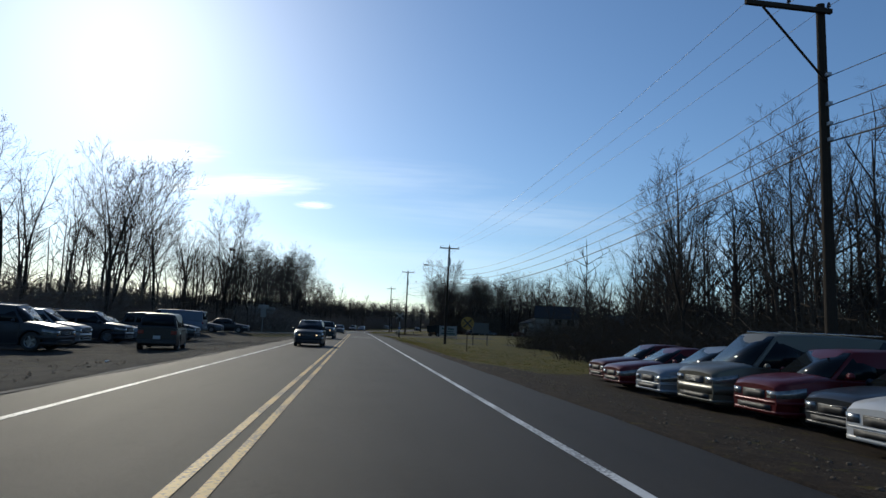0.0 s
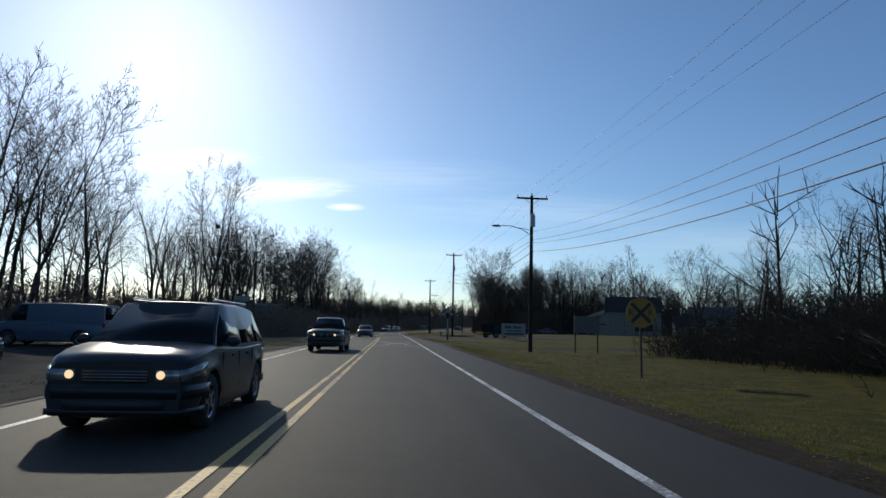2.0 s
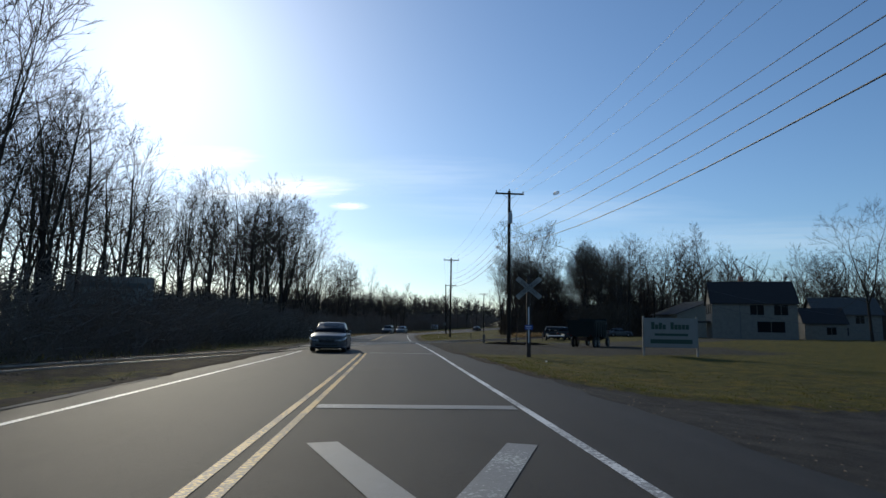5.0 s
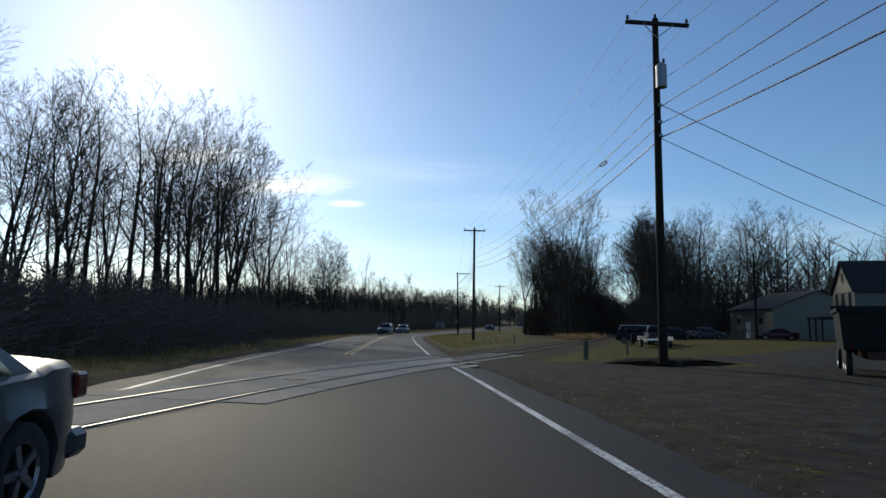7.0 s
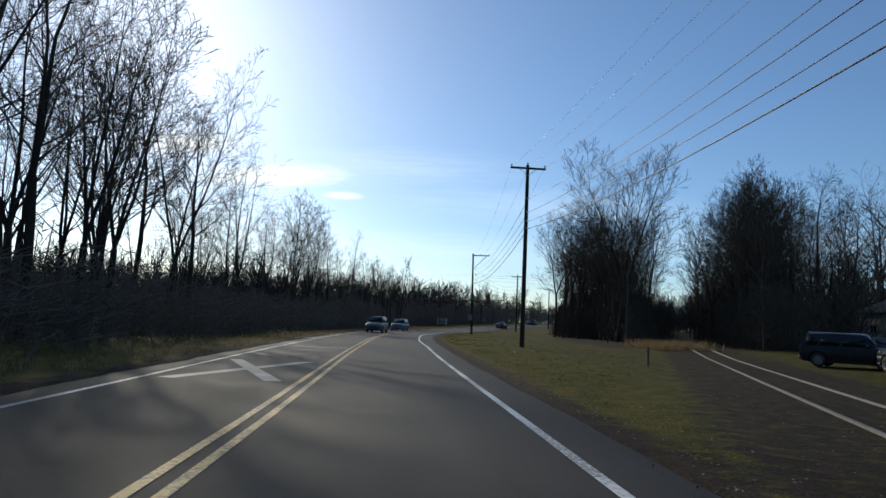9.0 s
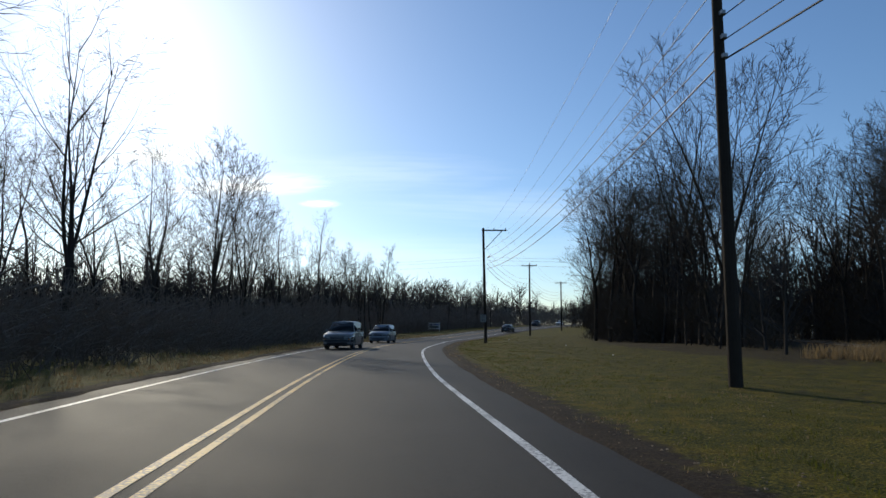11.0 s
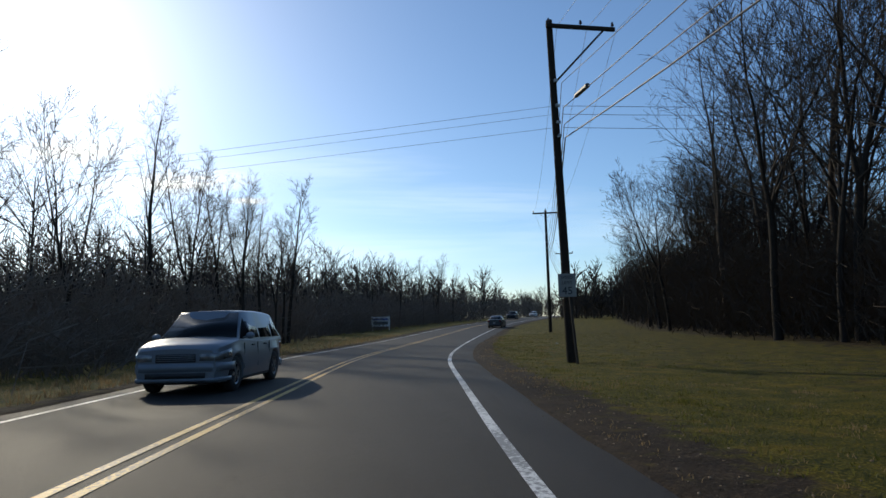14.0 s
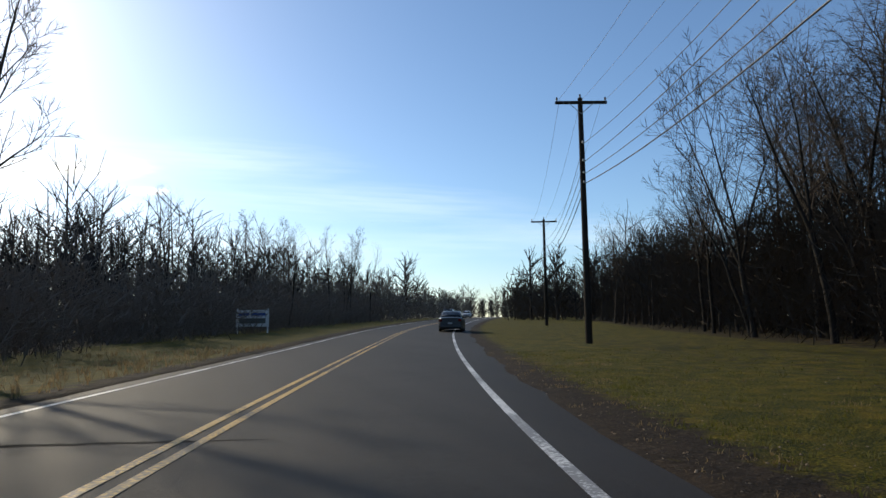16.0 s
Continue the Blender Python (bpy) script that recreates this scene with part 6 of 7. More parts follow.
def crossbuck():
    s = thing("railroad_crossbuck", at_ground(6.95, 108.2, -8), "railroad crossbuck greyed as in shade, on a thick dark wooden post", "road sign")
    b = bmesh.new()
    box(b, -0.11, 0.02, -0.4, 0.11, 0.24, 4.05)
    tip = b.verts.new((0, 0.13, 4.25))
    top = [v for v in b.verts if abs(v.co.z - 4.05) < 1e-4]
    top.sort(key=lambda v: math.atan2(v.co.y - 0.13, v.co.x))
    for i in range(4):
        b.faces.new((top[i], top[(i + 1) % 4], tip))
    bmesh.ops.recalc_face_normals(b, faces=b.faces)
    part("post", b, M_DARKWOOD, s)
    for a, word, d in ((40, "RAILROAD", 0.0), (-40, "CROSSING", -0.03)):
        rot = Matrix.Translation((0, d, 3.6)) @ Matrix.Rotation(radians(a), 4, "Y")
        bm = boxed(-0.8, -0.02, -0.125, 0.8, 0.0, 0.125, 0.004)
        bm.transform(rot)
        board = part("board", bm, M_SIGN_DIM, s, "white crossbuck board")
        part("lettering", text_mesh(word, 0.225, M_SIGN_BLACK), None, board, m=rot @ Matrix.Translation((0, -0.025, 0)) @ UPRIGHT)
    part("reflective_strip", boxed(-0.03, -0.006, 0.75, 0.03, 0.02, 2.6), M_SIGN_WHITE, s)
    part("blue_plate", boxed(-0.2, -0.02, 1.42, 0.2, -0.006, 1.66, 0.004), M_SIGN_BLUE, s, "blue plate with unreadable white writing")
    part("writing_bar", boxed(-0.15, -0.024, 1.57, 0.15, -0.02, 1.6), M_SIGN_WHITE, s)
    part("writing_bar", boxed(-0.12, -0.024, 1.49, 0.12, -0.02, 1.51), M_SIGN_WHITE, s)


def speed_sign():
    s = thing("speed_limit_sign", at_ground(11.77, 227.7, -14), "white speed limit sign on a leaning wooden post", "road sign")
    b = boxed(-0.29, -0.02, 2.16, 0.29, -0.008, 2.92, 0.003)
    b.transform(Matrix.Translation((-0.14, 0, 0)))
    face = part("sign_face", b, M_SIGN_DIM, s)
    for word, size, z in (("SPEED", 0.15, 2.79), ("LIMIT", 0.15, 2.62), ("45", 0.35, 2.35)):
        part("lettering", text_mesh(word, size, M_SIGN_BLACK), None, face, m=Matrix.Translation((-0.14, -0.026, z)) @ UPRIGHT)
    part("post", tubed((0.12, 0.05, -0.4), (-0.12, 0.04, 3.0), 0.045, 0.045, 8), M_DARKWOOD, s)


def board_sign(name, x, y, turn, w, z0, z1, label, material=M_SIGN_WHITE, bars=(), posts=(-0.42, 0.42), frame_material=M_SIGN_WHITE, back=False):
    s = thing(name, at_ground(x, y, turn), label, "sign")
    face = part("panel", boxed(-w / 2, -0.03, z0, w / 2, 0.03, z1, 0.008), material, s)
    for p in posts:
        part("post", boxed(p * w - 0.05, 0.03, -0.5, p * w + 0.05, 0.13, z1 + 0.1, 0.008), frame_material, s)
    for (a, b, c, d, m) in bars:
        part("writing_bar", boxed(a * w, -0.04, z0 + (z1 - z0) * c, b * w, -0.03, z0 + (z1 - z0) * d), m, face)
    return s


rail_advance_sign()
crossbuck()
speed_sign()
G = M_SIGN_GREEN
board_sign("business_sign", 15.9, 111.2, -8, 3.05, 0.45, 2.15, "white painted wooden business sign with green writing standing on grass", M_SIGN_DIM, bars=[
    (-0.36, -0.3, 0.62, 0.86, G), (-0.29, -0.23, 0.62, 0.78, G), (-0.22, -0.16, 0.62, 0.84, G), (-0.15, -0.09, 0.62, 0.78, G), (0.0, 0.06, 0.62, 0.86, G), (0.07, 0.13, 0.62, 0.78, G), (0.14, 0.2, 0.62, 0.78, G),
    (0.21, 0.27, 0.62, 0.78, G), (0.28, 0.34, 0.62, 0.78, G), (-0.3, 0.32, 0.4, 0.48, G), (-0.38, 0.4, 0.14, 0.28, G)], posts=(-0.5, 0.5), frame_material=M_SIGN_DIM)
board_sign("two_post_sign", 15.25, 77.6, 8, 2.15, 1.55, 2.85, "back of a dull metal sign on two thin posts in grass", M_SIGN_BACK, posts=(-0.44, 0.44), frame_material=M_DARKWOOD)
board_sign("billboard", -17.5, 115.5, 12, 4.9, 2.5, 4.25, "white billboard greyed as in shade, with faint writing, at the woods' edge", M_SIGN_SHADED, bars=[(-0.4, 0.38, 0.6, 0.78, M_SIGN_BACK), (-0.3, 0.3, 0.3, 0.4, M_SIGN_BACK)], posts=(-0.3, 0.3), frame_material=M_DARKWOOD)
T = board_sign("roadside_sign", -12.1, 80.6, 10, 1.25, 3.1, 3.55, "two-part roadside sign on a post, greyed as in shade", M_SIGN_SHADED, posts=(0.0,), frame_material=M_SIGN_SHADED)
part("panel", boxed(-0.32, -0.03, 2.0, 0.32, 0.03, 3.05, 0.008), M_SIGN_SHADED, T)
board_sign("land_sign", 12.9, 290.0, -14, 2.4, 0.5, 1.75, "white board sign with blue writing by the roadside brush", bars=[(-0.42, -0.1, 0.66, 0.82, M_SIGN_BLUE), (-0.05, 0.4, 0.66, 0.82, M_SIGN_BLUE), (-0.4, 0.4, 0.2, 0.5, M_SIGN_BACK)], posts=(-0.46, 0.46))


M_OLDPOST = mat("weathered_grey_post", (0.11, 0.098, 0.08), 0.9, grain=((5, 0.6, (0.06, 0.052, 0.042)), (40, 0.4, (0.15, 0.14, 0.12))), bump=((40, 0.006),))


def bollard(x, y, tall, r, label):
    s = thing("marker_post", at_ground(x, y), label, "post", "short posts by the track")
    b = bmesh.new()
    tube(b, (0, 0, -0.3), (0, 0, tall - 0.03), r, r * 0.97, 12)
    tube(b, (0, 0, tall - 0.03), (0, 0, tall), r * 0.97, r * 0.8, 12)
    part("shaft", b, M_OLDPOST, s)
    part("cap", tubed((0, 0, tall), (0, 0, tall + 0.03), r * 0.8, r * 0.5, 12), M_OLDPOST, s)


bollard(8.0, 132.9, 0.78, 0.115, "weathered concrete marker post in rough grass")
bollard(10.0, 159.8, 0.75, 0.05, "thin grey marker post beside the track")
bollard(18.8, 156.1, 1.0, 0.05, "thin dark marker post on grass")
bollard(12.2, 139.3, 0.8, 0.06, "thin dark marker post beside a mound")


def window(parent, name, axis, u0, u1, z0, z1, face):
    """A framed window on a wall; axis 0: wall along x facing -y, 1: wall along y facing -x. face: the wall's plane."""
    def bx(a0, a1, c0, c1, d0, d1):
        return boxed(a0, face + d0, c0, a1, face + d1, c1) if axis == 0 else boxed(face + d0, a0, c0, face + d1, a1, c1)
    f = bmesh.new()
    for a0, a1, c0, c1 in ((u0 - 0.09, u1 + 0.09, z1, z1 + 0.09), (u0 - 0.09, u1 + 0.09, z0 - 0.09, z0), (u0 - 0.09, u0, z0, z1), (u1, u1 + 0.09, z0, z1), ((u0 + u1) / 2 - 0.03, (u0 + u1) / 2 + 0.03, z0, z1)):
        if axis == 0:
            box(f, a0, face - 0.05, c0, a1, face + 0.01, c1)
        else:
            box(f, face - 0.05, a0, c0, face + 0.01, a1, c1)
    w = part(name, f, M_SIDING, parent, "white window frame")
    part("pane", bx(u0, u1, z0, z1, -0.02, -0.004), M_PANE, w)


def gable_building(name, label, x0, y0, x1, y1, eave, ridge, along, wall, roof, windows=(), door=None, siding=0.18, overhang=0.45):
    """A building with a pitched roof; along: the ridge's axis."""
    z = on_ground((x0 + x1) / 2, y0)
    h = thing(name, Matrix.Translation((0, 0, z)), label, "house" if name == "house" else "building")
    b = bmesh.new()
    xm, ym = (x0 + x1) / 2, (y0 + y1) / 2
    if along == "x":
        pts = [(y0, -0.5), (y1, -0.5), (y1, eave), (ym, ridge), (y0, eave)]
        v = [[b.verts.new((x, a, c)) for a, c in pts] for x in (x0, x1)]
    else:
        pts = [(x0, -0.5), (x1, -0.5), (x1, eave), (xm, ridge), (x0, eave)]
        v = [[b.verts.new((a, y, c)) for a, c in pts] for y in (y0, y1)]
    b.faces.new(v[0])
    b.faces.new(list(reversed(v[1])))
    for i in range(5):
        b.faces.new((v[0][i], v[1][i], v[1][(i + 1) % 5], v[0][(i + 1) % 5]))
    bmesh.ops.recalc_face_normals(b, faces=b.faces)
    part("wall", b, wall, h)
    # lap siding on the two sides that face the road
    n = int(eave / siding)
    lap = bmesh.new()
    for k in range(n):
        box(lap, x0 + 0.02, y0 - 0.022, k * siding, x1 - 0.02, y0 - 0.004, (k + 1) * siding - 0.03)
        box(lap, x0 - 0.022, y0 + 0.02, k * siding, x0 - 0.004, y1 - 0.02, (k + 1) * siding - 0.03)
    part("siding", lap, wall, h)
    for s in (0, 1):
        b = bmesh.new()
        t = 0.14
        if along == "x":
            ye = y0 - overhang if s == 0 else y1 + overhang
            drop = (ridge - eave) / (ym - y0) * overhang
            q = [(x0 - overhang, ye, eave - drop), (x1 + overhang, ye, eave - drop), (x1 + overhang, ym, ridge), (x0 - overhang, ym, ridge)]
        else:
            xe = x0 - overhang if s == 0 else x1 + overhang
            drop = (ridge - eave) / (xm - x0) * overhang
            q = [(xe, y0 - overhang, eave - drop), (xe, y1 + overhang, eave - drop), (xm, y1 + overhang, ridge), (xm, y0 - overhang, ridge)]
        lo = [b.verts.new((p[0], p[1], p[2] + 0.01)) for p in q]
        hi = [b.verts.new((p[0], p[1], p[2] + t)) for p in q]
        b.faces.new(lo)
        b.faces.new(hi)
        for i in range(4):
            b.faces.new((lo[i], lo[(i + 1) % 4], hi[(i + 1) % 4], hi[i]))
        bmesh.ops.recalc_face_normals(b, faces=b.faces)
        part("roof", b, roof, h)
    for nm, axis, u0, u1, c0, c1 in windows:
        window(h, nm, axis, u0, u1, c0, c1, (y0 if axis == 0 else x0) - 0.025)
    if door:
        u0, u1, c1 = door
        d = part("door", boxed(u0, y0 - 0.07, 0, u1, y0 - 0.025, c1, 0.01), M_SIGN_WHITE, h, "pale plain door")
        part("door_handle", boxed(u0 + 0.08, y0 - 0.1, 1.0, u0 + 0.14, y0 - 0.07, 1.1), M_CHROME, d)
    return h


def turned(building, x, y, degrees):
    """Swings a building about the corner x, y."""
    building.matrix_basis = Matrix.Translation((x, y, building.location.z)) @ Matrix.Rotation(radians(degrees), 4, "Z") @ Matrix.Translation((-x, -y, 0))


HOUSE = gable_building("house", "two-storey white sided house with a dark shingle roof", 48.6, 170.1, 60.5, 177.0, 5.6, 8.9, "x", M_SIDING, M_ROOF, windows=[
    ("window", 0, 54.0, 55.9, 3.7, 5.2), ("window", 0, 57.3, 59.2, 3.7, 5.2), ("window", 0, 54.9, 58.7, 1.1, 2.7),
    ("window", 1, 170.9, 171.8, 3.9, 5.4), ("window", 1, 173.0, 174.1, 3.9, 5.4), ("window", 1, 175.2, 176.1, 3.9, 5.4), ("window", 1, 173.3, 173.8, 6.6, 7.6)], overhang=0.3)
part("chimney", boxed(53.2, 173.8, 7.4, 53.9, 174.5, 9.9, 0.02), M_BRICK, HOUSE)
part("downspout", boxed(52.5, 170.0, 0, 52.6, 170.06, 5.4), M_SIGN_BACK, HOUSE)
porch = bmesh.new()
box(porch, 45.6, 171.4, 2.5, 48.55, 176.6, 2.7)
for px, py in ((45.8, 171.6), (45.8, 174.0), (45.8, 176.4)):
    box(porch, px - 0.08, py - 0.08, -0.3, px + 0.08, py + 0.08, 2.5)
part("porch", porch, M_ROOF, HOUSE, "low dark porch roof on posts")
turned(HOUSE, 48.6, 170.1, -19.5)
BARN = gable_building("barn", "long beige sided shed with a shallow grey roof", 52.7, 191.5, 66.5, 203.0, 4.4, 7.0, "y", M_BEIGE, M_ROOF_METAL, windows=[("window", 1, 200.0, 200.9, 2.2, 3.0), ("window", 1, 194.0, 194.9, 2.2, 3.0)], siding=0.3)
d = part("door", boxed(52.62, 197.2, 0, 52.675, 198.4, 2.4, 0.01), M_SIGN_WHITE, BARN, "pale plain door")
part("door_handle", boxed(52.58, 197.3, 1.0, 52.62, 197.36, 1.1), M_CHROME, d)
turned(gable_building("garage", "small white garage with a dark roof beside the house", 67.4, 176.0, 73.6, 182.0, 2.8, 5.2, "x", M_SIDING, M_ROOF, windows=[("window", 0, 70.6, 72.0, 0.9, 2.1)], overhang=0.3), 67.4, 176.0, -19.5)
turned(gable_building("house", "white house with a grey roof behind bare trees", 77.0, 187.0, 87.6, 195.0, 4.8, 7.8, "x", M_SIDING, M_ROOF_METAL, windows=[("window", 0, 79.0, 80.4, 3.0, 4.4), ("window", 0, 83.4, 84.8, 3.0, 4.4), ("window", 0, 80.4, 82.2, 0.8, 2.2)]), 77.0, 187.0, -19.5)


def dump_truck(x, y, turn):
    t = thing("dump_truck", at_ground(x, y, turn) @ Matrix.Scale(0.87, 4), "dark dump truck parked on gravel, its box closed", "truck")
    b = bmesh.new()
    lo = [(-2.3, -1.15, 0.95), (1.3, -1.15, 0.95), (1.3, 1.15, 0.95), (-2.3, 1.15, 0.95)]
    hi = [(-2.45, -1.25, 2.35), (1.4, -1.25, 2.35), (1.4, 1.25, 2.35), (-2.45, 1.25, 2.35)]
    v = [b.verts.new(p) for p in lo + hi]
    for f in ((3, 2, 1, 0), (0, 1, 5, 4), (1, 2, 6, 5), (2, 3, 7, 6), (3, 0, 4, 7)):
        b.faces.new([v[i] for i in f])
    part("dump_box", b, M_TRUCK, t)
    rim = bmesh.new()
    for a in ((-2.5, -1.32, 2.28, 1.45, -1.22, 2.42), (-2.5, 1.22, 2.28, 1.45, 1.32, 2.42), (-2.5, -1.32, 2.28, -2.38, 1.32, 2.42), (1.33, -1.32, 2.28, 1.45, 1.32, 2.62)):
        box(rim, *a)
    part("box_rim", rim, M_TRUCK, t)
    for k in range(5):
        part("rib", boxed(-2.2 + k * 0.85, -1.27, 0.95, -2.08 + k * 0.85, -1.16, 2.3), M_TRUCK, t)
    part("chassis", boxed(-2.2, -0.45, 0.6, 3.4, 0.45, 0.9, 0.02), M_RUST, t)
    part("cab", boxed(1.55, -1.05, 0.75, 2.85, 1.05, 2.3, 0.12), M_TRUCK, t)
    part("hood", boxed(2.8, -0.85, 0.75, 3.75, 0.85, 1.55, 0.12), M_TRUCK, t)
    part("windscreen", boxed(2.83, -0.9, 1.62, 2.87, 0.9, 2.15), M_GLASS, t)
    for s in (-1, 1):
        part("side_window", boxed(1.85, s * 1.05 - 0.01, 1.6, 2.6, s * 1.05 + 0.01, 2.12), M_GLASS, t)
        part("marker_lamp", boxed(-2.5, s * 0.9 - 0.06, 1.0, -2.44, s * 0.9 + 0.06, 1.1), M_TAIL, t)
    ty, rim_me = wheel_meshes(0.48)
    for a in (-1.5, -0.45, 3.0):
        for s in (1, -1):
            w = part("wheel", ty, None, t, m=Matrix.Translation((a, s * 0.98, 0.48)) @ (Matrix.Identity(4) if s > 0 else Matrix.Rotation(math.pi, 4, "Z")))
            part("rim", rim_me, None, w)


def flat_trailer(x, y, turn):
    t = thing("utility_trailer", at_ground(x, y, turn), "low pale flatbed trailer parked on grass", "trailer")
    part("deck", boxed(-1.6, -0.95, 0.52, 1.6, 0.95, 0.62, 0.01), M_SIGN_WHITE, t)
    part("side_rail", boxed(-1.6, -0.98, 0.62, 1.6, -0.92, 0.85), M_SIGN_BACK, t)
    part("side_rail", boxed(-1.6, 0.92, 0.62, 1.6, 0.98, 0.85), M_SIGN_BACK, t)
    part("tongue", boxed(1.6, -0.05, 0.45, 2.6, 0.05, 0.53), M_RUST, t)
    ty, rim_me = wheel_meshes(0.31)
    for s in (1, -1):
        w = part("wheel", ty, None, t, m=Matrix.Translation((-0.1, s * 1.1, 0.31)) @ (Matrix.Identity(4) if s > 0 else Matrix.Rotation(math.pi, 4, "Z")))
        part("rim", rim_me, None, w)


dump_truck(15.6, 126.0, 57)
flat_trailer(20.0, 154.3, 82)
YARD = "vehicles in the yard"
YARD_SUV = vehicle("suv", "black", 23.6, 166.0, -50, "black suv with a painted roof glint parked in the yard", YARD, rack=True)
# White slab paints in the glint on the black roof.
part("roof_panel", boxed(0.4, -0.6, 1.70, 2.8, 0.6, 1.765, 0.03), PAINT["white"], YARD_SUV, "sun glint painted as a white roof slab")
vehicle("pickup", "charcoal", 22.9, 161.0, 72, "dark pickup truck parked behind a flatbed trailer in the yard", YARD)
vehicle("sedan", "dark_red", 46.5, 181.0, 160, "dark red car parked before the shed", YARD)
vehicle("hatchback", "black", 33.5, 181.0, 20, "black hatchback parked at the woods' edge", YARD)
vehicle("sedan", "grey", 38.0, 182.0, 10, "grey sedan parked at the woods' edge", YARD)
vehicle("suv", "white", 42.5, 206.0, 180, "white suv parked behind brush", YARD)


M_MUD = mat("dark_wet_earth", (0.028, 0.021, 0.015), 0.95, grain=((4, 0.7, (0.05, 0.038, 0.026)), (18, 0.6, (0.015, 0.012, 0.009))), bump=((6, 0.12), (25, 0.05)), spec=0.1)


def mound(x, y, r, h, label):
    b = bmesh.new()
    bmesh.ops.create_icosphere(b, subdivisions=4, radius=1)
    for v in b.verts:
        k = 1 + 0.3 * noise.noise(v.co * 2.3 + Vector((x, y, 0))) + 0.22 * noise.noise(v.co * 7.0 + Vector((y, x, 0)))
        v.co = Vector((v.co.x * r * k, v.co.y * r * 0.7 * k, max(v.co.z, -0.2) * h * k))
    me = bpy.data.meshes.new("dirt_mound")
    b.to_mesh(me)
    b.free()
    me.polygons.foreach_set("use_smooth", np.ones(len(me.polygons), dtype=bool))
    me.materials.append(M_MUD)
    ob = tagged(new("dirt_mound", me), label, "mound")
    ob.matrix_basis = at_ground(x, y)


mound(11.0, 131.4, 2.2, 0.2, "low dark heap of dirt at the pole's foot")
mound(9.3, 129.2, 1.4, 0.2, "low dark heap of dirt on gravel")

rng = random.Random(77)
for x, y in ((17.6, 219.2), (6.3, 168.2), (13.3, 197.0), (7.2, 105.5), (-8.4, 20.5), (18.0, 244.0)):
    b = bmesh.new()
    tube(b, (0, 0, 0.022), (0.11, 0.02, 0.026), 0.022, 0.024, 8)
    tube(b, (0.11, 0.02, 0.026), (0.14, 0.026, 0.026), 0.024, 0.009, 8)
    b.transform(Matrix.Rotation(rng.uniform(0, 6), 4, "Z"))
    me = bpy.data.meshes.new("litter")
    b.to_mesh(me)
    b.free()
    me.materials.append(M_LITTER)
    ob = tagged(new("litter", me), "crushed white plastic bottle lying by the roadside", "litter", "litter along the verge")
    ob.matrix_basis = at_ground(x, y)


def clods(name, label, seed, count, spot, size, material):
    """Loose lumps of earth and stones, each an uneven low pyramid."""
    rng = random.Random(seed)
    v, f = [], []
    for i in range(count):
        x, y = spot(rng)
        z = on_ground(x, y)
        r = rng.uniform(*size)
        n = len(v)
        a0 = rng.uniform(0, 6.28)
        for k in range(6):
            a = a0 + k * 1.047
            q = r * rng.uniform(0.7, 1.25)
            v.append((x + math.cos(a) * q, y + math.sin(a) * q, z - 0.02))
        for k in range(6):
            a = a0 + k * 1.047 + 0.3
            q = r * rng.uniform(0.35, 0.7)
            v.append((x + math.cos(a) * q, y + math.sin(a) * q, z + r * rng.uniform(0.25, 0.55)))
        for k in range(6):
            f.append((n + k, n + (k + 1) % 6, n + 6 + (k + 1) % 6, n + 6 + k))
        f.append(tuple(n + 6 + k for k in range(6)))
    tagged(new(name, mesh_of(name, v, f, material)), label, "dirt", kind="stuff")


M_CLOD = mat("dry_earth_lump", (0.07, 0.05, 0.032), 0.95, grain=((7, 0.7, (0.055, 0.04, 0.027)), (30, 0.5, (0.21, 0.17, 0.12))), bump=((30, 0.02),))
M_FALLEN = mat("fallen_leaf", (0.19, 0.13, 0.075), 0.85, grain=((1.5, 0.7, (0.1, 0.06, 0.03)), (4, 0.5, (0.4, 0.32, 0.22))))
clods("dirt_clods", "lumps of dry earth and torn turf along the asphalt's edge", 81, 260, lambda r: (4.55 + abs(r.gauss(0, 1.5)), r.uniform(2, 24)), (0.015, 0.055), M_CLOD)
clods("edge_gravel", "loose gravel and dirt along the asphalt's edge", 82, 2600, lambda r: (lambda y: (float(centre(y)) + float(right_edge(y)) + r.gauss(0.25, 0.3), y))(r.uniform(4, 262)), (0.005, 0.016), M_CLOD)
clods("bend_dirt", "loose earth along the bend", 83, 1500, lambda r: (lambda y: (float(centre(y)) + float(right_edge(y)) + 0.1 + abs(r.gauss(0, 1.2)), y))(r.uniform(176, 262)), (0.006, 0.02), M_CLOD)
clods("fallen_leaves", "fallen brown leaves scattered on verge grass", 84, 3400, lambda r: (lambda y: (float(centre(y)) + float(right_edge(y)) + abs(r.gauss(0, 1.0 if r.random() < 0.6 else 4.0)), y))(r.uniform(20, 255)), (0.012, 0.028), M_FALLEN)
clods("lot_gravel", "loose stones on the gravel lot", 85, 900, lambda r: (-1.43 - 4.9 - abs(r.gauss(0, 3.5)), r.uniform(10, 95)), (0.02, 0.07), M_CLOD)

# service pole in the yard
pole(44.0, 181.0, 10.6, 0.4, "none", label="thin wooden service pole beside the shed")
SERVICE = (44.0, 181.0, on_ground(44.0, 181.0) + 10.2)
PEAK = tuple(HOUSE.matrix_basis @ Vector((48.5, 173.5, 7.4)))
wire("service_wire", "pale service wire sagging from a pole to the house", SERVICE, PEAK, 1.0, 0.014)
wire("service_wire", "thin service wire sagging from a pole to the house", (44.0, 181.0, SERVICE[2] - 3.4), tuple(HOUSE.matrix_basis @ Vector((48.5, 172.0, 5.3))), 0.5, 0.01)
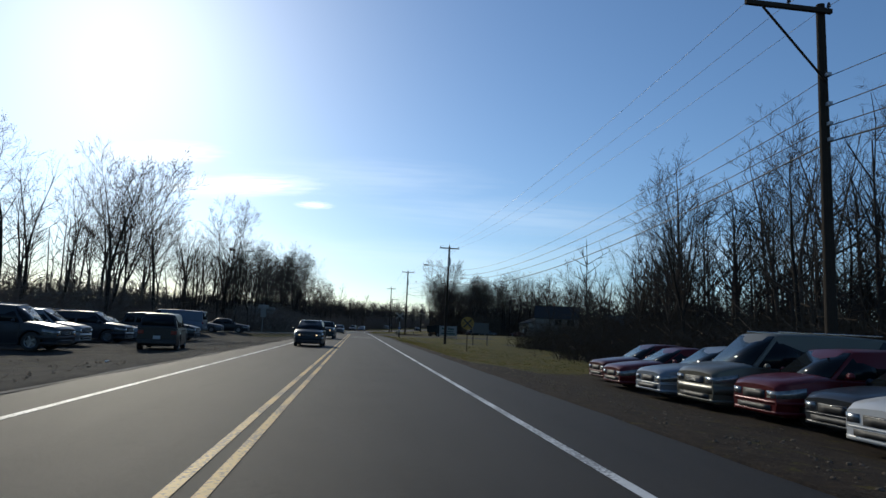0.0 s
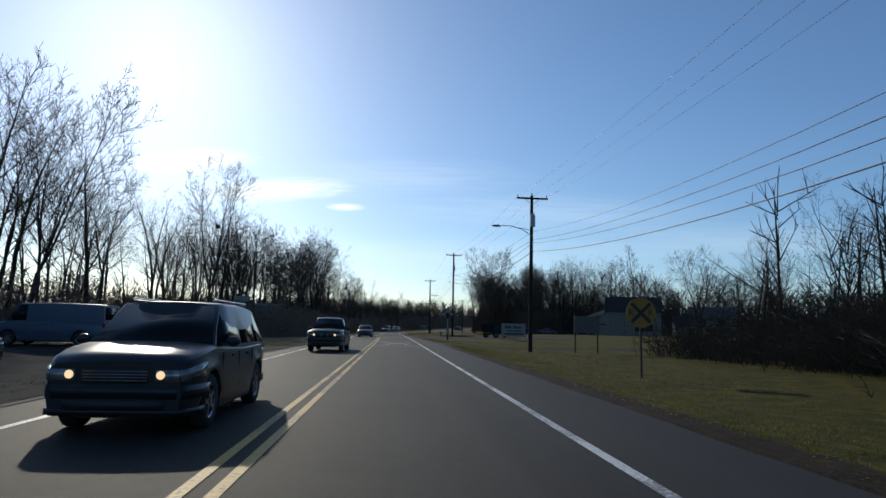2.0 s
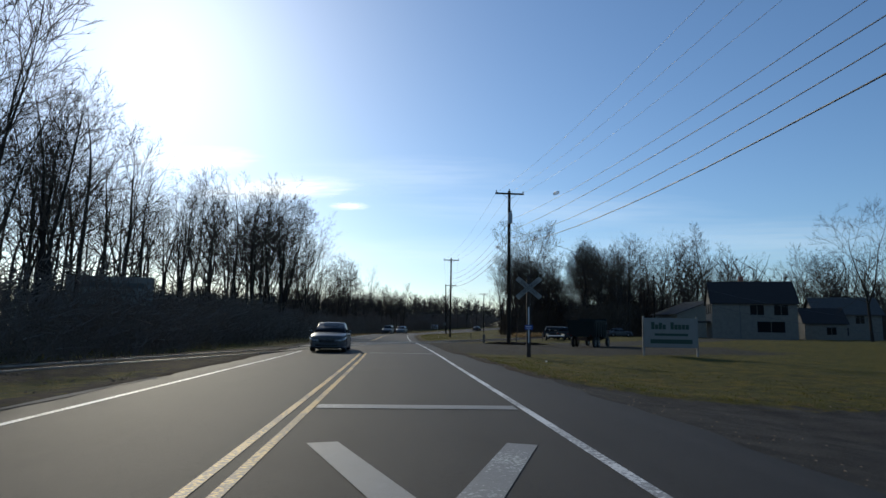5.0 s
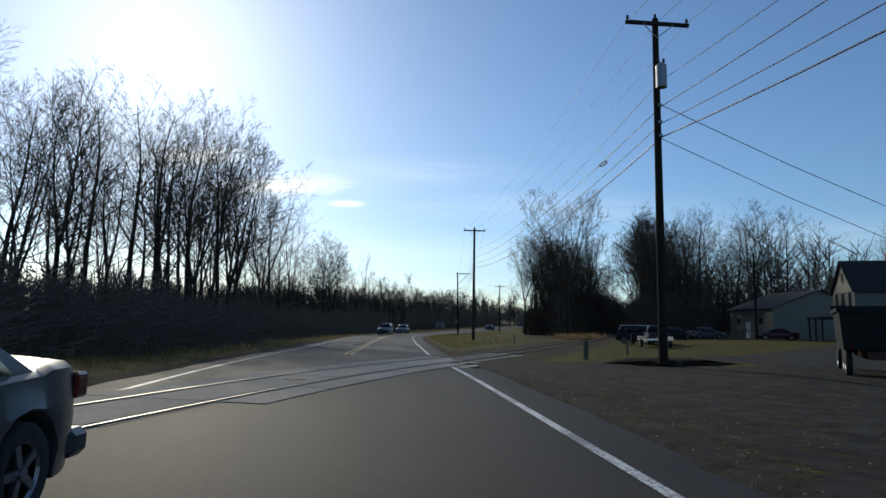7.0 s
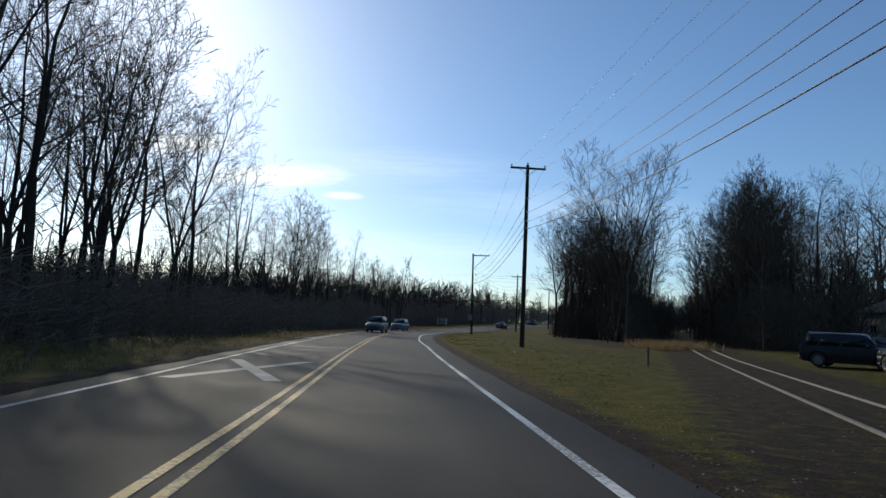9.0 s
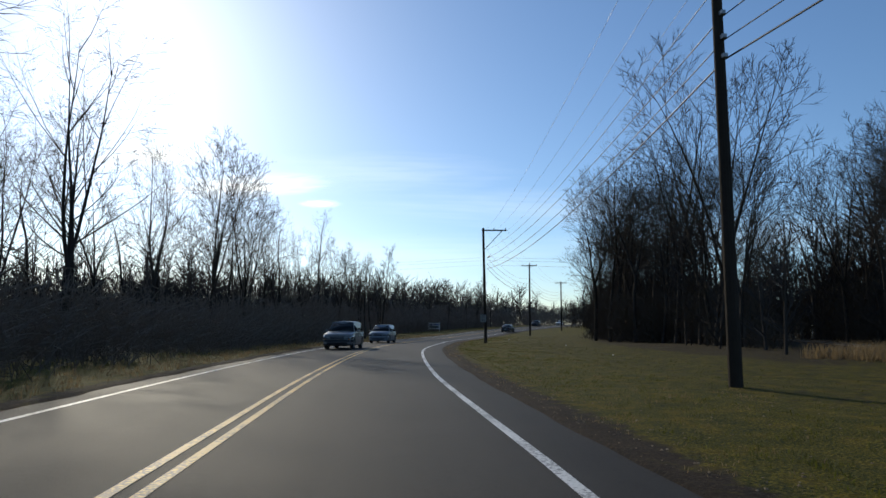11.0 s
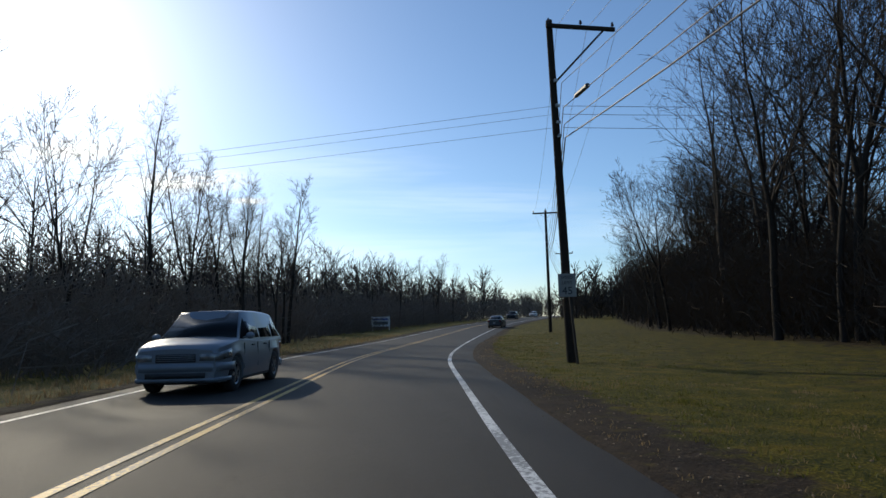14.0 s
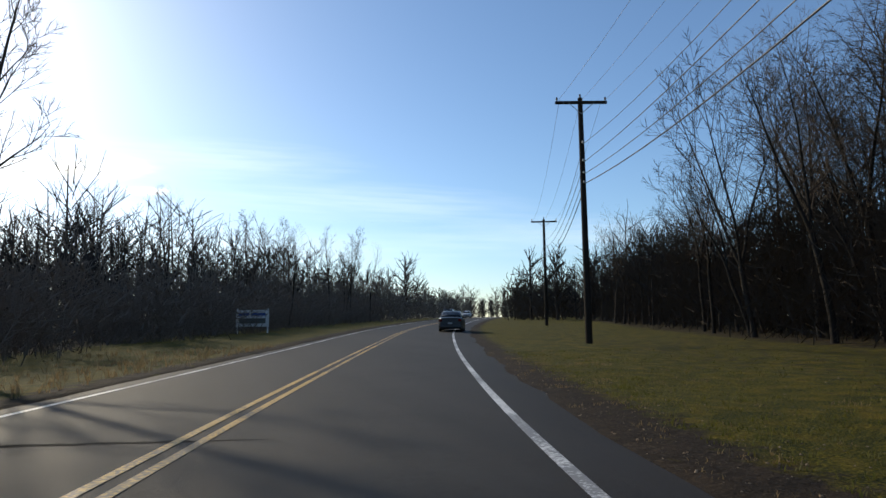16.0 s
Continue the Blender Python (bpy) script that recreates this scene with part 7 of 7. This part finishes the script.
# service wires, loops of spare cable, and lines across the road
wire("service_wire", "black service wire sagging towards the field's edge", hang(3, 0.74, 0.15), (98.0, 158.0, 5.6), 4.6, 0.016)
wire("service_wire", "black service wire sagging towards the field's edge", hang(3, 0.64, 0.15), (98.0, 160.0, 4.6), 4.8, 0.014)
for frac, z in ((0.74, 8.2), (0.715, 7.9), (0.675, 7.3)):
    wire("crossing_wire", "thin wire crossing over the road", hang(5, frac, -0.1), (-72.0, 272.0, on_ground(-72, 272) + z), 0.5, 0.006)
    wire("crossing_wire", "thin wire running into the woods", hang(5, frac, 0.1), (46.0, 222.0, on_ground(46, 222) + z + 0.4), 0.3, 0.009)


def cable_loop(i, f, frac, label):
    """A flat loop of spare cable tied to the line between two poles."""
    a, b = Vector(hang(i, frac, 0.14)), Vector(hang(i + 1, frac, 0.14))
    c = a.lerp(b, f)
    c.z -= 0.9 * 4 * f * (1 - f)
    d = (b - a).normalized()
    T = Tubes()
    for off in (0.0, 0.05):
        pts = []
        for k in range(17):
            t = 2 * math.pi * k / 16
            pts.append(c + d * math.cos(t) * 0.45 + Vector((0, 0, -0.07 - off)) + Vector((0.13, 0, 0)) * math.sin(t))
        T.add(pts, [0.018] * 17, 5)
    tagged(new("cable_loop", T.mesh("cable_loop", M_CABLE, True)), label, "cable", "loops of spare cable")


cable_loop(3, 0.13, 0.735, "flat loop of spare black cable on the line")
cable_loop(2, 0.72, 0.84, "flat loop of spare black cable on the line")
b = bmesh.new()
p = Vector(hang(4, 0.735, 0.14)).lerp(Vector(hang(5, 0.735, 0.14)), 0.955)
q = Vector(hang(4, 0.735, 0.14)).lerp(Vector(hang(5, 0.735, 0.14)), 0.975)
p.z -= 0.1
q.z -= 0.05
tube(b, p, q, 0.08, 0.08, 10)
me = bpy.data.meshes.new("splice_case")
b.to_mesh(me)
b.free()
me.materials.append(M_CABLE)
tagged(new("splice_case", me), "black cable splice case hanging on the line", "cable")

# a nest in the forked tree
b = bmesh.new()
bmesh.ops.create_icosphere(b, subdivisions=3, radius=1)
for v in b.verts:
    k = 1 + 0.35 * noise.noise(v.co * 3.1)
    v.co = Vector((v.co.x * 0.34 * k, v.co.y * 0.34 * k, v.co.z * 0.26 * k))
me = bpy.data.meshes.new("nest")
b.to_mesh(me)
b.free()
me.materials.append(M_TWIG)
tagged(new("nest", me), "dark squirrel nest of leaves in bare branches", "nest").location = (-22.6, 110.6, 13.6)

# ---- grass and weeds ----


def blades(name, label, seed, count, spot, tall, material, width=0.011):
    rng = random.Random(seed)
    v, f = [], []
    for i in range(count):
        x, y = spot(rng)
        z = on_ground(x, y) - 0.015
        for k in range(rng.randint(5, 8)):
            a = rng.uniform(0, 6.28)
            px, py = x + rng.gauss(0, 0.07), y + rng.gauss(0, 0.07)
            h = rng.uniform(*tall)
            lean = rng.uniform(0.2, 1.2) * h
            wx, wy = math.cos(a + 1.57) * width, math.sin(a + 1.57) * width
            n = len(v)
            v += [(px - wx, py - wy, z), (px + wx, py + wy, z), (px + math.cos(a) * lean * 0.35 + wx * 0.7, py + math.sin(a) * lean * 0.35 + wy * 0.7, z + h * 0.6),
                  (px + math.cos(a) * lean * 0.35 - wx * 0.7, py + math.sin(a) * lean * 0.35 - wy * 0.7, z + h * 0.6), (px + math.cos(a) * lean, py + math.sin(a) * lean, z + h)]
            f += [(n, n + 1, n + 2, n + 3), (n + 3, n + 2, n + 4)]
    tagged(new(name, mesh_of(name, v, f, material)), label, "grass", kind="stuff")


def verge(y0, y1, c0, c1, side=1, power=1.6):
    def spot(rng):
        while True:
            y = rng.uniform(y0, y1)
            e = float(right_edge(y)) if side > 0 else -float(left_edge(y))
            c = e + c0 + (c1 - c0) * rng.random() ** power
            x = float(centre(y)) + side * c
            if abs(y - float(drive_mid(x))) > float(drive_half(x)) + 0.4 and abs(track_across(x, y)) > 4.5 and not (106 < y < 133 and x > 0):
                return x, y
    return spot


blades("verge_grass", "short winter grass along the road", 61, 3600, verge(27, 106, 0.4, 9), (0.03, 0.085), M_GRASSBLADE, 0.008)
blades("bend_grass", "short winter grass along the bend", 62, 4200, verge(136, 262, 1.0, 11), (0.03, 0.085), M_GRASSBLADE, 0.008)
blades("dry_verge", "dry tan grass tufts along the road", 63, 1500, verge(27, 262, 0.2, 6), (0.03, 0.075), M_DRYBLADE, 0.006)
def tussocks(seed, count, spot):
    """Places gathered in clumps round chosen middles."""
    rng = random.Random(seed)
    middles = [spot(rng) for i in range(count)]

    def place(r):
        x, y = r.choice(middles)
        return x + r.gauss(0, 0.16), y + r.gauss(0, 0.2)
    return place


blades("verge_tussocks", "rough clumps of taller grass along the asphalt's edge", 66, 1300, tussocks(5, 230, verge(58, 106, 0.3, 4.0)), (0.025, 0.085), M_GRASSBLADE, 0.007)
blades("bend_tussocks", "rough clumps of taller grass along the bend", 67, 2000, tussocks(6, 320, verge(150, 262, 1.6, 6.0)), (0.03, 0.1), M_GRASSBLADE, 0.007)
blades("dry_tussocks", "pale dry clumps among the verge grass", 68, 1100, tussocks(7, 240, verge(30, 262, 0.6, 5.0)), (0.03, 0.09), M_DRYBLADE, 0.006)
blades("left_weeds", "dry weeds below the woods", 64, 1900, verge(96, 270, 0.5, 7, -1), (0.05, 0.28), M_DRYBLADE)
blades("woods_edge_weeds", "tall tan weeds at the woods' edge", 65, 420, lambda r: (r.uniform(21.5, 27), r.uniform(185, 194)), (0.3, 1.0), M_DRYBLADE, 0.015)

# ---- thin clouds near the sun ----


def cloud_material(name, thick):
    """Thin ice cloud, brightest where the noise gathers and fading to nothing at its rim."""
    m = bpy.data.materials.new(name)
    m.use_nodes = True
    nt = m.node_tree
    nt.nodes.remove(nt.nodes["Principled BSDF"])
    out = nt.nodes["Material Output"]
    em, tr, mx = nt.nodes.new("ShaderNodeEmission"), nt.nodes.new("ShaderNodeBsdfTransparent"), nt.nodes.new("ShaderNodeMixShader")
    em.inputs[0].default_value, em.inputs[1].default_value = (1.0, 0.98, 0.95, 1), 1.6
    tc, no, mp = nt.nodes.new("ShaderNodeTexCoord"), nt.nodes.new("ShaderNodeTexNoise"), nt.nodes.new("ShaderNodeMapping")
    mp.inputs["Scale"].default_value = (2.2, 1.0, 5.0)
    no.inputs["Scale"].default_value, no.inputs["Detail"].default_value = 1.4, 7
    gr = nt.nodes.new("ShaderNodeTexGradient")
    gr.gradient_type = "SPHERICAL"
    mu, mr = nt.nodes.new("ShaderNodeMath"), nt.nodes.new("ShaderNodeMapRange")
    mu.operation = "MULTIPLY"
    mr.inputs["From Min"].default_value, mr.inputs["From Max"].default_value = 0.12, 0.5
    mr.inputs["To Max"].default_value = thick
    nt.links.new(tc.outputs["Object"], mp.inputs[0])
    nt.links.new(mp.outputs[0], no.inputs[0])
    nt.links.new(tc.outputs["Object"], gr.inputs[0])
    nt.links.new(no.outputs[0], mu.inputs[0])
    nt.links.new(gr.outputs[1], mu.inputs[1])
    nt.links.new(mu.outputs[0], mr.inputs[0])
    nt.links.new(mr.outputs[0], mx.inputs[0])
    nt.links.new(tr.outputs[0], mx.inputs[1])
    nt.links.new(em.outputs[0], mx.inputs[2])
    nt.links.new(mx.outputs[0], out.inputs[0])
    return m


M_CLOUD = cloud_material("thin_cloud", 0.85)
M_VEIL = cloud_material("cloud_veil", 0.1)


def cloud(az, el, wide, high, tilt, dist=4200, material=M_CLOUD, label="thin bright streak of cloud"):
    a, e = radians(az), radians(el)
    d = Vector((math.sin(a) * math.cos(e), math.cos(a) * math.cos(e), math.sin(e)))
    me = mesh_of("cloud", [(-1, 0, -1), (1, 0, -1), (1, 0, 1), (-1, 0, 1)], [(0, 1, 2, 3)], material)
    ob = tagged(new("cloud", me), label, "cloud", kind="structure")
    ob.matrix_basis = Matrix.Translation(d * dist) @ d.to_track_quat("-Y", "Z").to_matrix().to_4x4() @ Matrix.Rotation(radians(tilt), 4, "Y") @ Matrix.Diagonal((dist * math.tan(radians(wide / 2)), 1, dist * math.tan(radians(high / 2)), 1))
    ob.visible_shadow = False


cloud(-10.8, 11.7, 19, 3.0, 7)
cloud(-4.5, 10.6, 5, 1.0, 2)
cloud(-17.5, 13.6, 14, 3.0, 9)
# Besides cloud streaks, the low veils glow to whiten the horizon like haze.
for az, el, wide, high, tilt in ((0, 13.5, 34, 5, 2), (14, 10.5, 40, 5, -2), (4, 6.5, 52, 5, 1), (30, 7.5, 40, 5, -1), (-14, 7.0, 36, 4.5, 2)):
    cloud(az, el, wide, high, tilt, 4400, M_VEIL, "faint pale veil of high cloud and painted horizon haze")
